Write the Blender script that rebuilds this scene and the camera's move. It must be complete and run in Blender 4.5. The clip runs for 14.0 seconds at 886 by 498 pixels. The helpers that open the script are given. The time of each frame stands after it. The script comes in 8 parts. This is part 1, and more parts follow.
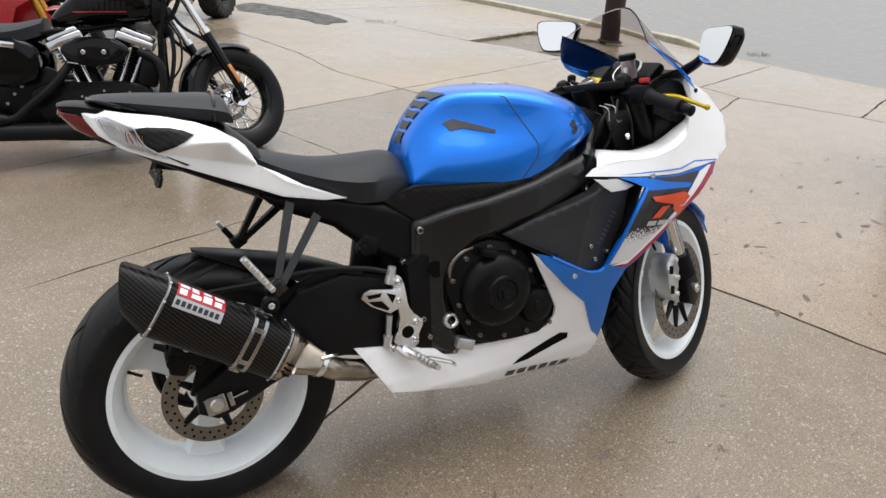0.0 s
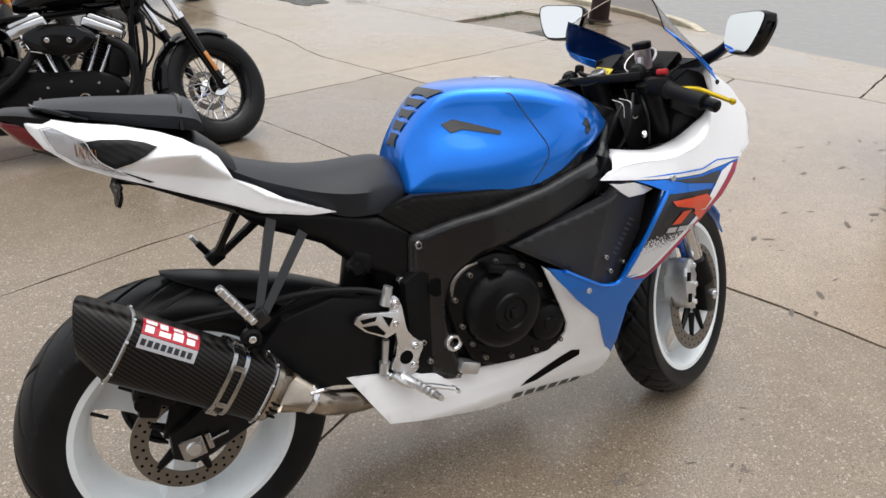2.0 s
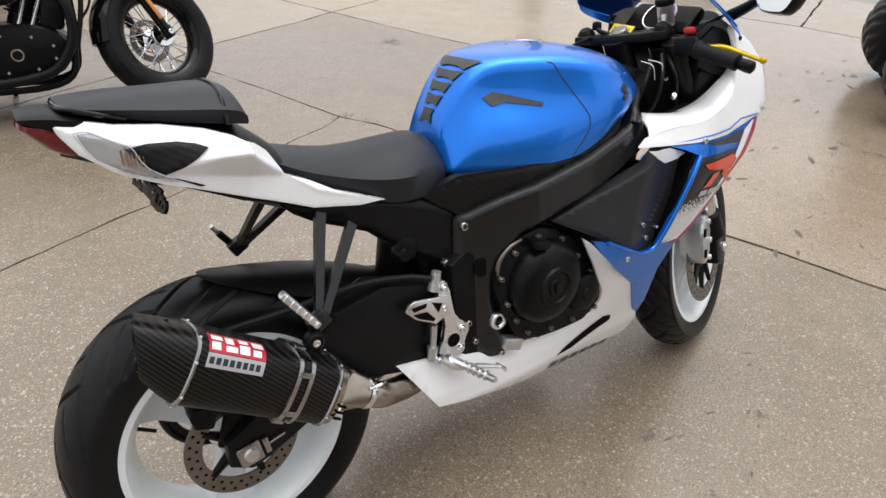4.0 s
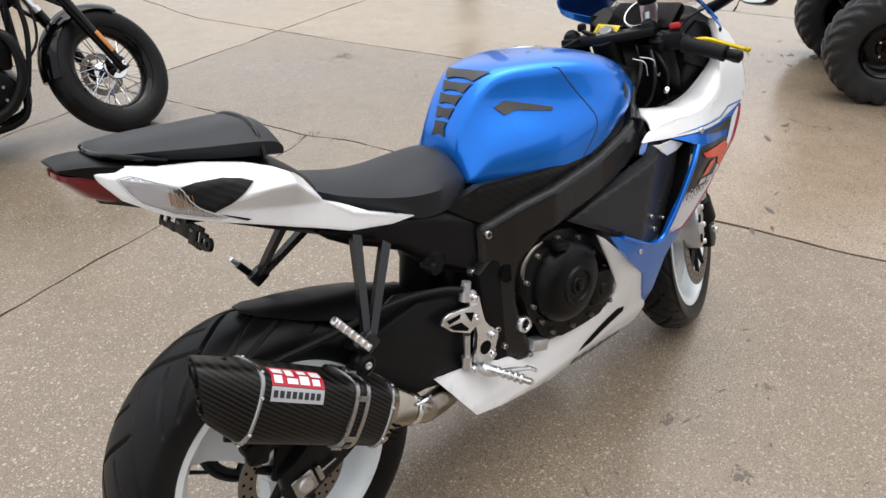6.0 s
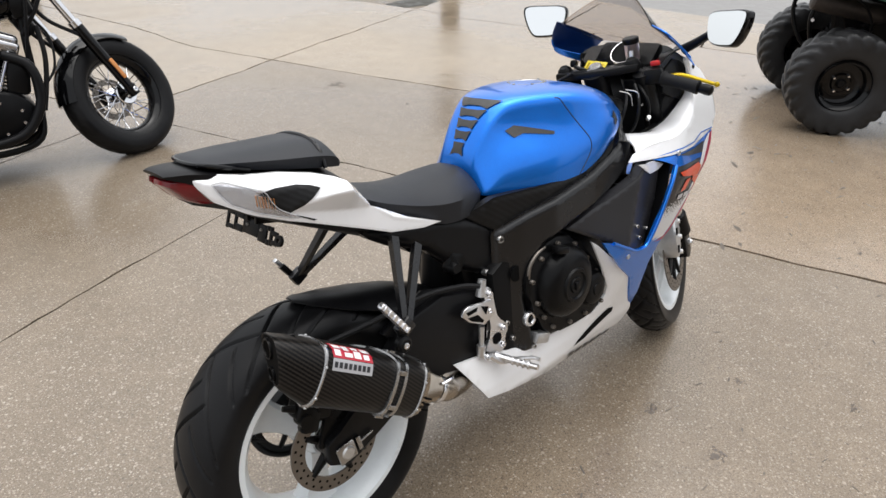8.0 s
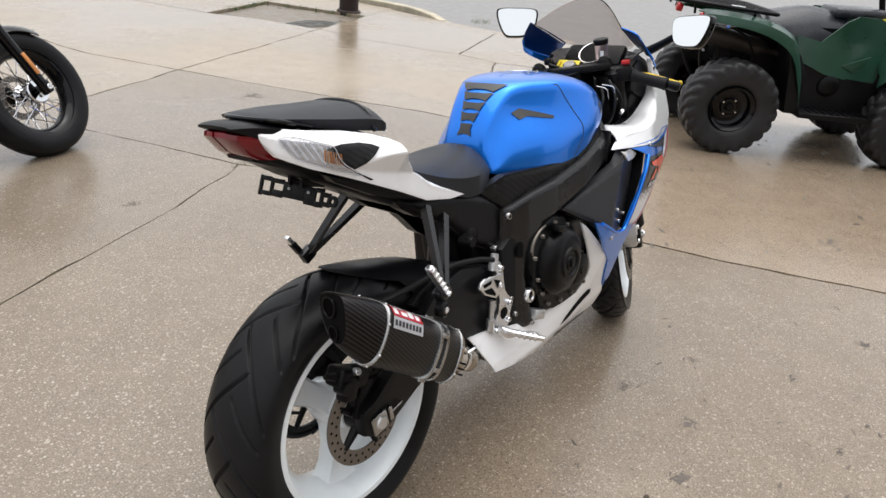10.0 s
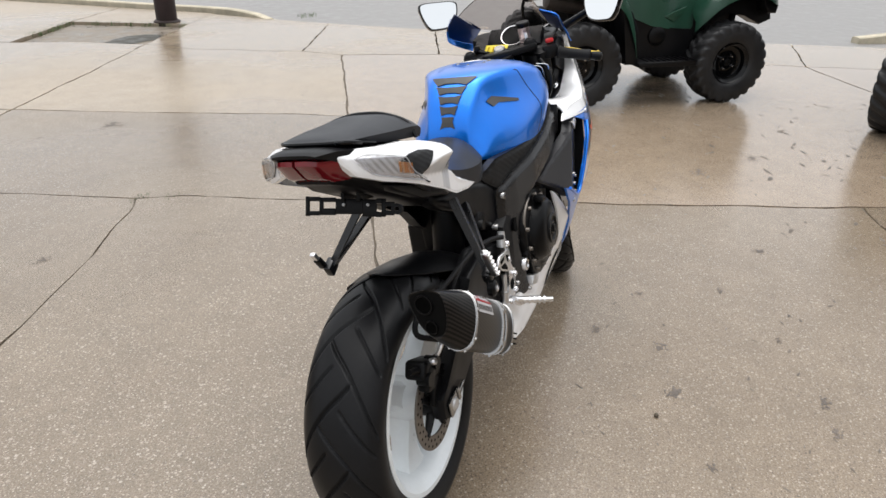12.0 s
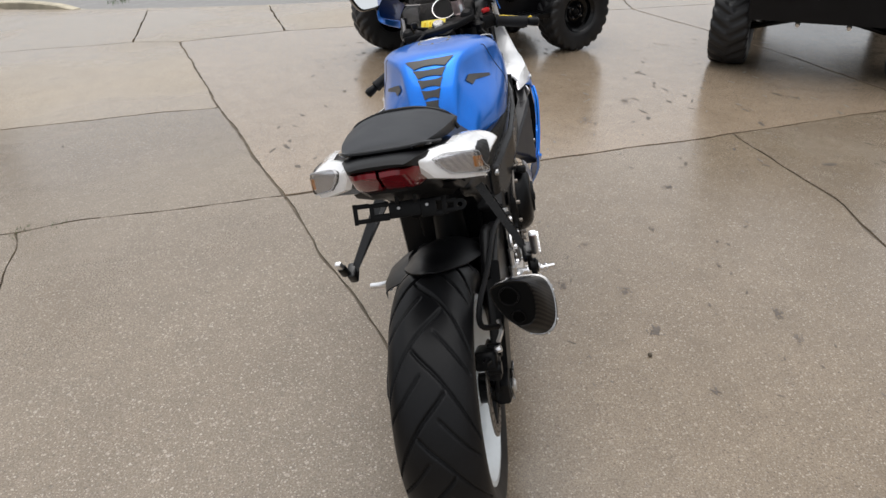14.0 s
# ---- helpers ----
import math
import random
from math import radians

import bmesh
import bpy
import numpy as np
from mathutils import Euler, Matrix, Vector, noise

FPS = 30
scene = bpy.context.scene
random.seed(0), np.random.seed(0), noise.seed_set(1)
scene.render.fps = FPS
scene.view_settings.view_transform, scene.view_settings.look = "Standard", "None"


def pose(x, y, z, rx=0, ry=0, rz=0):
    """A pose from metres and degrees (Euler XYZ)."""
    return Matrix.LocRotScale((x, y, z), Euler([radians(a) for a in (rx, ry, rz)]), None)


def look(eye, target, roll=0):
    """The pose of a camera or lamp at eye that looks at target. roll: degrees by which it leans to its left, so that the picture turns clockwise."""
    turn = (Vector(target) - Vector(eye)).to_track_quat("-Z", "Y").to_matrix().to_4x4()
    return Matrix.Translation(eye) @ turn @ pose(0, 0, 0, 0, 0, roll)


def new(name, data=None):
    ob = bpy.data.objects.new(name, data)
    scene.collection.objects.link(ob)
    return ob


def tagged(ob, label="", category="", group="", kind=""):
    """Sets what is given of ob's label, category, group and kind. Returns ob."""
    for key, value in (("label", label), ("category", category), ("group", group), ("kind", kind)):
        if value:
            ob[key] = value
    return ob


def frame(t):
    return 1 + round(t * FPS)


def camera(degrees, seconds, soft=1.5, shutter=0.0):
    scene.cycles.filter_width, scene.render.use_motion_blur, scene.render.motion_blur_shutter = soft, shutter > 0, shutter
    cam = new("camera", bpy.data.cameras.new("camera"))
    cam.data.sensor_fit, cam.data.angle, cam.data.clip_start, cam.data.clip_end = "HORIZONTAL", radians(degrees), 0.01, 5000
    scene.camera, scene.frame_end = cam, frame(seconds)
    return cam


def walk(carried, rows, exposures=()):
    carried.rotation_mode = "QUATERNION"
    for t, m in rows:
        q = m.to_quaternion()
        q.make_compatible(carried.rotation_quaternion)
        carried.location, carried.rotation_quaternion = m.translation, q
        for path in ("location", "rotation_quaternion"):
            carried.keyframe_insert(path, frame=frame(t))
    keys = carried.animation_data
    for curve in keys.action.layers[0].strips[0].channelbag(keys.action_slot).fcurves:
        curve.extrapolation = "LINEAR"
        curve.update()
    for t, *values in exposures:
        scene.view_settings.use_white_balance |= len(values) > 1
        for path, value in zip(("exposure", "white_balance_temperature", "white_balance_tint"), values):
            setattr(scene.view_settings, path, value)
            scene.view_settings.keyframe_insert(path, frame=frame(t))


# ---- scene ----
cam = camera(65.3, 14.0)
PATH = [
    (0, (-0.141, -1.441, 1.314), (0.716, 0.197, 0.439), 2.9),
    (0.5, (-0.082, -1.381, 1.318), (0.791, 0.273, 0.489), 2.3),
    (1, (-0.046, -1.355, 1.308), (0.747, 0.323, 0.448), 0.8),
    (1.5, (-0.037, -1.315, 1.299), (0.748, 0.339, 0.384), 0.9),
    (2, (-0.085, -1.258, 1.307), (0.799, 0.338, 0.383), 2.6),
    (2.5, (-0.166, -1.213, 1.319), (0.781, 0.337, 0.376), 3.6),
    (2.7, (-0.204, -1.200, 1.321), (0.748, 0.330, 0.353), 3.7),
    (4.8, (-0.286, -0.977, 1.376), (0.832, 0.315, 0.250), 1.0),
    (5, (-0.319, -0.972, 1.375), (0.849, 0.297, 0.276), 0.8),
    (5.5, (-0.320, -0.977, 1.367), (0.858, 0.308, 0.298), 0.6),
    (6, (-0.375, -0.958, 1.374), (0.767, 0.359, 0.302), 0.1),
    (6.5, (-0.521, -0.978, 1.441), (0.656, 0.309, 0.370), 0.9),
    (7, (-0.559, -1.033, 1.482), (0.636, 0.224, 0.397), 1.7),
    (7.2, (-0.560, -1.063, 1.485), (0.630, 0.212, 0.414), 1.6),
    (9.3, (-0.848, -0.987, 1.345), (0.563, 0.197, 0.455), 4.3),
    (9.5, (-0.890, -0.967, 1.344), (0.559, 0.179, 0.464), 5.0),
    (10, (-0.897, -0.880, 1.321), (0.608, 0.176, 0.424), 6.2),
    (10.5, (-0.883, -0.770, 1.323), (0.678, 0.191, 0.414), 4.2),
    (11, (-0.961, -0.707, 1.328), (0.665, 0.151, 0.430), 3.4),
    (11.5, (-1.109, -0.607, 1.336), (0.591, 0.128, 0.466), 3.0),
    (12, (-1.201, -0.550, 1.353), (0.518, 0.090, 0.446), 1.3),
    (12.5, (-1.153, -0.470, 1.368), (0.554, 0.089, 0.391), -1.4),
    (13, (-1.089, -0.377, 1.366), (0.588, 0.140, 0.314), -3.4),
    (13.5, (-1.151, -0.249, 1.384), (0.575, 0.102, 0.342), -2.0),
    (14, (-1.256, -0.102, 1.387), (0.525, 0.068, 0.394), -1.3),
]
walk(cam, [(t, look(eye, target, roll)) for t, eye, target, roll in PATH],
     [(0, 0.34), (5, 0.40), (9.5, 0.43), (12, 0.41), (13, 0.42), (13.5, 0.36), (14, 0.11)])

# ---- world and light: overcast day ----
world = bpy.data.worlds.new("overcast_sky")
scene.world = world
world.use_nodes = True
wn, wl = world.node_tree.nodes, world.node_tree.links
wn.clear()
sky = wn.new("ShaderNodeTexSky")
sky.sky_type, sky.sun_disc = "NISHITA", False
sky.sun_elevation, sky.sun_rotation = radians(80), radians(50)
sky.air_density, sky.dust_density, sky.ozone_density = 1.0, 6.0, 1.0
pale = wn.new("ShaderNodeHueSaturation")
pale.inputs["Saturation"].default_value = 0.22
back = wn.new("ShaderNodeBackground")
back.inputs["Strength"].default_value = 0.15
wout = wn.new("ShaderNodeOutputWorld")
wl.new(sky.outputs[0], pale.inputs["Color"])
cloud = wn.new("ShaderNodeMix")
cloud.data_type = "RGBA"
cloud.inputs[0].default_value, cloud.inputs[7].default_value = 0.5, (6.6, 6.8, 7.1, 1)
wl.new(pale.outputs[0], cloud.inputs[6])
wl.new(cloud.outputs[2], back.inputs["Color"])
wl.new(back.outputs[0], wout.inputs["Surface"])

sun = new("sun", bpy.data.lights.new("sun", "SUN"))
sun.data.energy, sun.data.angle, sun.data.color = 1.4, radians(80), (1.0, 0.985, 0.96)
sun.matrix_world = look((1, 0.8, 10), (0, 0, 0))

# ---- materials ----


def shader(name):
    m = bpy.data.materials.new(name)
    m.use_nodes = True
    n, l = m.node_tree.nodes, m.node_tree.links
    return m, n, l, n["Principled BSDF"]


def tex(n, l, kind, scale, detail=4.0, rough=0.55, coord="Object"):
    c = n.new("ShaderNodeTexCoord")
    t = n.new(kind)
    t.inputs["Scale"].default_value = scale
    if kind == "ShaderNodeTexNoise":
        t.inputs["Detail"].default_value, t.inputs["Roughness"].default_value = detail, rough
    l.new(c.outputs[coord], t.inputs["Vector"])
    return t


def ramp(n, l, source, stops):
    r = n.new("ShaderNodeValToRGB")
    e = r.color_ramp.elements
    while len(e) < len(stops):
        e.new(0.5)
    for k, (at, col) in zip(e, stops):
        k.position = at
        k.color = (*col, 1) if len(col) == 3 else col
    l.new(source, r.inputs["Fac"])
    return r.outputs["Color"]


def mix(n, l, a, b, fac, blend="MIX"):
    m = n.new("ShaderNodeMix")
    m.data_type, m.blend_type = "RGBA", blend
    for sock, v in ((m.inputs[6], a), (m.inputs[7], b), (m.inputs[0], fac)):
        if isinstance(v, (tuple, list)):
            sock.default_value = (*v, 1)
        elif isinstance(v, (int, float)):
            sock.default_value = v
        else:
            l.new(v, sock)
    return m.outputs[2]


def bump(n, l, b, height, strength, distance=0.002):
    k = n.new("ShaderNodeBump")
    k.inputs["Strength"].default_value, k.inputs["Distance"].default_value = strength, distance
    l.new(height, k.inputs["Height"])
    l.new(k.outputs[0], b.inputs["Normal"])


def surface(name, base, rough=0.5, metal=0.0, coat=0.0, vary=0.12, grain=60.0, relief=0.08, wear=0.1, spec=0.5):
    """A plain material with colour and gloss that vary at two scales, and a fine relief."""
    m, n, l, b = shader(name)
    coarse = tex(n, l, "ShaderNodeTexNoise", 7.0, 5)
    fine = tex(n, l, "ShaderNodeTexNoise", grain, 3)
    low = tuple(c * (1 - vary) for c in base)
    high = tuple(min(1, c * (1 + vary) + 0.01 * vary) for c in base)
    col = ramp(n, l, coarse.outputs["Fac"], [(0.3, low), (0.7, high)])
    col = mix(n, l, col, ramp(n, l, fine.outputs["Fac"], [(0.35, (0.86,) * 3), (0.65, (1,) * 3)]), min(1, vary * 4), "MULTIPLY")
    l.new(col, b.inputs["Base Color"])
    r = ramp(n, l, coarse.outputs["Fac"], [(0.3, (max(0.03, rough - wear),) * 3), (0.75, (min(1, rough + wear),) * 3)])
    l.new(r, b.inputs["Roughness"])
    b.inputs["Metallic"].default_value, b.inputs["Coat Weight"].default_value = metal, coat
    b.inputs["Coat Roughness"].default_value = 0.05
    b.inputs["Specular IOR Level"].default_value = spec
    if relief:
        bump(n, l, b, fine.outputs["Fac"], relief, 0.001)
    return m


def concrete(name, light, dark, wetness):
    """Old exposed-aggregate concrete: sandy ground packed with pale, tan and dark pebbles, stains, a damp sheen in patches."""
    m, n, l, b = shader(name)
    big = tex(n, l, "ShaderNodeTexNoise", 0.55, 6, 0.6)
    mid = tex(n, l, "ShaderNodeTexNoise", 6.0, 8, 0.75)
    sand = tex(n, l, "ShaderNodeTexNoise", 190, 3, 0.7)
    col = ramp(n, l, big.outputs["Fac"], [(0.3, dark), (0.68, light)])
    col = mix(n, l, col, ramp(n, l, mid.outputs["Fac"], [(0.3, (0.78, 0.77, 0.75)), (0.62, (1.06, 1.05, 1.04))]), 0.8, "MULTIPLY")
    col = mix(n, l, col, ramp(n, l, sand.outputs["Fac"], [(0.32, (0.52, 0.50, 0.46)), (0.50, (0.98, 0.97, 0.96)), (0.70, (1.38, 1.37, 1.35))]), 1.0, "MULTIPLY")
    insides = []
    for scale, size, share, amount, shades in ((70, 0.40, 0.80, 0.55, ((0.10, 0.085, 0.07), (0.20, 0.165, 0.13), (0.36, 0.31, 0.26), (0.50, 0.45, 0.39))), (125, 0.46, 0.42, 0.66, ((0.085, 0.07, 0.058), (0.19, 0.155, 0.12), (0.34, 0.29, 0.235), (0.54, 0.49, 0.425))), (215, 0.50, 0.30, 0.62, ((0.075, 0.062, 0.05), (0.19, 0.16, 0.125), (0.36, 0.31, 0.255), (0.54, 0.49, 0.425)))):
        cell = tex(n, l, "ShaderNodeTexVoronoi", scale)
        tone = n.new("ShaderNodeSeparateColor")
        l.new(cell.outputs["Color"], tone.inputs[0])
        stone = ramp(n, l, tone.outputs[0], [(0.0, shades[0]), (0.34, shades[1]), (0.70, shades[2]), (0.98, shades[3])])
        grow = n.new("ShaderNodeMath")
        grow.operation = "MULTIPLY_ADD"
        grow.inputs[1].default_value = 0.30
        l.new(tone.outputs[2], grow.inputs[0])
        l.new(cell.outputs["Distance"], grow.inputs[2])
        inside = ramp(n, l, grow.outputs[0], [(size - 0.05, (1, 1, 1)), (size + 0.12, (0, 0, 0))])
        pick = ramp(n, l, tone.outputs[1], [(share, (0, 0, 0)), (share + 0.02, (1, 1, 1))])
        inside = mix(n, l, mix(n, l, inside, pick, 1.0, "MULTIPLY"), (amount,) * 3, 1.0, "MULTIPLY")
        insides.append(inside)
        col = mix(n, l, col, stone, inside)
    damp_src = tex(n, l, "ShaderNodeTexNoise", 0.38, 5, 0.55)
    damp = ramp(n, l, damp_src.outputs["Fac"], [(0.42 - wetness, (0, 0, 0)), (0.62 - wetness, (1, 1, 1))])
    col = mix(n, l, col, mix(n, l, col, (0.84, 0.81, 0.77), 1.0, "MULTIPLY"), damp)
    l.new(col, b.inputs["Base Color"])
    rough = mix(n, l, (0.52, 0.52, 0.52), (0.13, 0.13, 0.13), damp)
    rough = mix(n, l, rough, ramp(n, l, sand.outputs["Fac"], [(0.3, (0.75,) * 3), (0.7, (1.2,) * 3)]), 1.0, "MULTIPLY")
    l.new(rough, b.inputs["Roughness"])
    b.inputs["Coat Weight"].default_value, b.inputs["Coat Roughness"].default_value, b.inputs["Coat IOR"].default_value = 0.32, 0.26, 1.33
    bump(n, l, b, mix(n, l, sand.outputs["Fac"], insides[1], 0.4), 0.22, 0.003)
    return m


def carbon(name):
    """Woven carbon fibre under clear lacquer: slanting twill ribs of dark grey on black, broken by the cross threads."""
    m, n, l, b = shader(name)
    c = n.new("ShaderNodeTexCoord")
    bands = []
    for turn, scale in ((40, 46), (-50, 46)):
        mp = n.new("ShaderNodeMapping")
        mp.inputs["Rotation"].default_value = (0, radians(turn), 0)
        l.new(c.outputs["Object"], mp.inputs["Vector"])
        w = n.new("ShaderNodeTexWave")
        w.bands_direction = "X"
        w.inputs["Scale"].default_value, w.inputs["Distortion"].default_value = scale, 0.5
        l.new(mp.outputs[0], w.inputs["Vector"])
        bands.append(w.outputs["Color"])
    f = mix(n, l, bands[0], bands[1], 0.16)
    l.new(ramp(n, l, f, [(0.25, (0.0012, 0.0012, 0.0012)), (0.75, (0.0175, 0.0150, 0.0132))]), b.inputs["Base Color"])
    b.inputs["Roughness"].default_value, b.inputs["Coat Weight"].default_value = 0.36, 0.06
    b.inputs["Coat Roughness"].default_value, b.inputs["Specular IOR Level"].default_value = 0.12, 0.16
    bump(n, l, b, f, 0.12, 0.0006)
    return m


def flake_paint(name, base, edge, metal):
    """Metallic paint under lacquer, with fine flakes."""
    m, n, l, b = shader(name)
    fl = tex(n, l, "ShaderNodeTexVoronoi", 900)
    coarse = tex(n, l, "ShaderNodeTexNoise", 5, 4)
    col = mix(n, l, base, edge, ramp(n, l, fl.outputs["Distance"], [(0.2, (0, 0, 0)), (0.6, (1, 1, 1))]))
    col = mix(n, l, col, ramp(n, l, coarse.outputs["Fac"], [(0.3, (0.94,) * 3), (0.7, (1,) * 3)]), 1.0, "MULTIPLY")
    l.new(col, b.inputs["Base Color"])
    b.inputs["Metallic"].default_value, b.inputs["Roughness"].default_value = metal, 0.30
    b.inputs["Coat Weight"].default_value, b.inputs["Coat Roughness"].default_value = 0.6, 0.03
    return m


def glass(name, tint, rough=0.02, ior=1.45):
    m, n, l, b = shader(name)
    b.inputs["Base Color"].default_value = (*tint, 1)
    b.inputs["Transmission Weight"].default_value = 1.0
    b.inputs["Roughness"].default_value, b.inputs["IOR"].default_value = rough, ior
    return m


def ribbed(name, base, rough):
    """Black plastic with fine slanting ribs."""
    m, n, l, b = shader(name)
    c = n.new("ShaderNodeTexCoord")
    w = n.new("ShaderNodeTexWave")
    w.bands_direction = "DIAGONAL"
    w.inputs["Scale"].default_value = 38
    l.new(c.outputs["Object"], w.inputs["Vector"])
    l.new(ramp(n, l, w.outputs["Fac"], [(0.2, tuple(k * 0.7 for k in base)), (0.7, base)]), b.inputs["Base Color"])
    b.inputs["Roughness"].default_value, b.inputs["Specular IOR Level"].default_value = rough, 0.25
    bump(n, l, b, w.outputs["Fac"], 0.2, 0.001)
    return m


def dotted_fade(name, dark, pale, low, high):
    """Printed vinyl whose dark dots thin out downwards from high to low."""
    m, n, l, b = shader(name)
    c = n.new("ShaderNodeTexCoord")
    axes = n.new("ShaderNodeSeparateXYZ")
    l.new(c.outputs["Object"], axes.inputs[0])
    fade = n.new("ShaderNodeMapRange")
    fade.inputs["From Min"].default_value, fade.inputs["From Max"].default_value = low, high
    fade.inputs["To Min"].default_value, fade.inputs["To Max"].default_value = -0.15, 0.95
    l.new(axes.outputs["Z"], fade.inputs["Value"])
    dots = tex(n, l, "ShaderNodeTexVoronoi", 230)
    less = n.new("ShaderNodeMath")
    less.operation = "SUBTRACT"
    l.new(fade.outputs[0], less.inputs[0])
    l.new(dots.outputs["Distance"], less.inputs[1])
    l.new(ramp(n, l, less.outputs[0], [(0.0, pale), (0.12, dark)]), b.inputs["Base Color"])
    b.inputs["Roughness"].default_value, b.inputs["Coat Weight"].default_value = 0.35, 0.4
    return m


# base colours carry some grazing sky sheen: far slabs paler, near ones darker
CONCRETE = concrete("aggregate_concrete", (0.245, 0.202, 0.153), (0.188, 0.152, 0.115), 0.04)
CONCRETE_DAMP = concrete("damp_aggregate_concrete", (0.272, 0.224, 0.171), (0.210, 0.171, 0.130), 0.07)
CONCRETE_SMOOTH = concrete("sidewalk_concrete", (0.352, 0.291, 0.217), (0.296, 0.243, 0.181), 0.05)
CONCRETE_WET = concrete("wet_concrete", (0.368, 0.298, 0.230), (0.305, 0.246, 0.187), 0.26)
MUD = surface("damp_dirty_concrete", (0.1806, 0.1505, 0.1161), 0.5, vary=0.3, grain=40, relief=0.3, wear=0.3)
JOINT = surface("packed_joint_grit", (0.125, 0.102, 0.076), 0.9, vary=0.4, grain=90, relief=0.4)
SOIL = surface("joint_soil", (0.075, 0.060, 0.042), 0.9, vary=0.35, grain=90, relief=0.4)
ASPHALT = surface("worn_asphalt", (0.216, 0.210, 0.204), 0.6, vary=0.12, grain=160, relief=0.4, wear=0.2)
KERB = surface("kerb_concrete", (0.4816, 0.43, 0.3268), 0.75, vary=0.2, grain=90, relief=0.3)
GRASS = surface("grass_blades", (0.085, 0.135, 0.040), 0.6, vary=0.35)
SHADE_WALL = surface("tan_shade_wall", (0.30, 0.25, 0.20), 0.8, vary=0.25, grain=12, relief=0.3)
MUFFLER = surface("sooty_steel", (0.050, 0.042, 0.038), 0.45, metal=0.4, vary=0.3, grain=40, relief=0.1, spec=0.3)
WET_VINYL = surface("wet_grey_vinyl", (0.035, 0.037, 0.042), 0.30, vary=0.2, grain=300, relief=0.1, wear=0.1, spec=0.4)
RUST = surface("rusty_brown_steel", (0.0258, 0.01462, 0.01376), 0.6, vary=0.3, grain=50, relief=0.2, spec=0.3)
# puddles: the dark reflection of their surroundings is put into the base colour
WATER = surface("dark_reflection_puddle", (0.040, 0.037, 0.027), 0.45, vary=0.4, grain=12, relief=0.0, wear=0.25, spec=0.2)
BLUE = flake_paint("metallic_blue_paint", (0.0005, 0.128, 0.66), (0.002, 0.215, 0.86), 0.72)
# shaded copy of the blue: dark reflections on the screen surround painted in
SHADED_BLUE = flake_paint("shaded_blue_paint", (0.0006, 0.0150, 0.090), (0.0018, 0.030, 0.150), 0.45)
WHITE = surface("pearl_white_paint", (0.86, 0.86, 0.87), 0.25, coat=1.0, vary=0.02, relief=0.0, wear=0.03)
RIM_WHITE = surface("white_wheel_enamel", (0.80, 0.84, 0.86), 0.35, coat=0.5, vary=0.05, relief=0.0)
GREEN = surface("dark_green_plastic", (0.01032, 0.04988, 0.02924), 0.36, coat=0.2, vary=0.12, relief=0.03, spec=0.4)
RED_PAINT = surface("glossy_red_paint", (0.3612, 0.01032, 0.0172), 0.3, coat=0.8, vary=0.06, relief=0.0)
GLOSS_BLACK = surface("gloss_black_paint", (0.00129, 0.00129, 0.00172), 0.10, coat=0.15, vary=0.1, relief=0.0, wear=0.04, spec=0.2)
BLACK = surface("satin_black_metal", (0.00387, 0.00387, 0.0043), 0.34, vary=0.2, grain=220, relief=0.06, spec=0.14)
FRAME_BLACK = surface("satin_black_frame_paint", (0.0065, 0.0065, 0.0075), 0.28, vary=0.12, grain=300, relief=0.02, wear=0.05, spec=0.5)
PLASTIC = surface("matt_black_plastic", (0.0050, 0.0050, 0.0058), 0.40, vary=0.15, grain=350, relief=0.08, spec=0.18)
PLASTIC_RIB = ribbed("ribbed_black_plastic", (0.00602, 0.00602, 0.00645), 0.45)
# black standing in for the shade inside holes and slots; also the silencer's end plate
HOLE = surface("black_plate_and_hole_shade", (0.00172, 0.00172, 0.00172), 0.8, vary=0.1, relief=0.0, spec=0.1)
VINYL = surface("black_seat_vinyl", (0.0135, 0.0150, 0.0190), 0.46, vary=0.15, grain=420, relief=0.2, wear=0.08, spec=0.3)
RUBBER = surface("black_tyre_rubber", (0.0055, 0.0055, 0.0062), 0.40, vary=0.3, grain=140, relief=0.08, wear=0.12, spec=0.18)
DUSTY_RUBBER = surface("dusty_tyre_rubber", (0.017, 0.017, 0.018), 0.5, vary=0.3, grain=140, relief=0.1, wear=0.2, spec=0.32)
SOFT_RUBBER = surface("grey_black_rubber", (0.00688, 0.00688, 0.00774), 0.6, vary=0.15, grain=300, relief=0.2, spec=0.2)
CARBON = carbon("carbon_fibre_weave")
ALU = surface("brushed_aluminium", (0.80, 0.80, 0.81), 0.3, metal=1.0, vary=0.08, grain=160, relief=0.05)
CAST_ALU = surface("cast_aluminium", (0.62, 0.62, 0.62), 0.42, metal=0.9, vary=0.1, grain=120, relief=0.2)
CHROME = surface("polished_chrome", (0.75, 0.75, 0.77), 0.08, metal=1.0, vary=0.03, relief=0.0, wear=0.03)
BAND = surface("dull_steel_band", (0.40, 0.395, 0.39), 0.28, metal=1.0, vary=0.1, grain=120, relief=0.03)
DULL_CHROME = surface("dull_chrome", (0.55, 0.55, 0.56), 0.15, metal=1.0, vary=0.05, relief=0.0, wear=0.05)
STEEL = surface("heat_tinted_steel", (0.3956, 0.344, 0.2838), 0.26, metal=1.0, vary=0.2, grain=40, relief=0.03)
DISC_STEEL = surface("brake_disc_steel", (0.2064, 0.1849, 0.1634), 0.4, metal=0.8, vary=0.15, grain=120, relief=0.05)
GOLD = surface("yellow_anodised_metal", (0.5848, 0.4042, 0.0129), 0.3, metal=0.6, vary=0.05, relief=0.0)
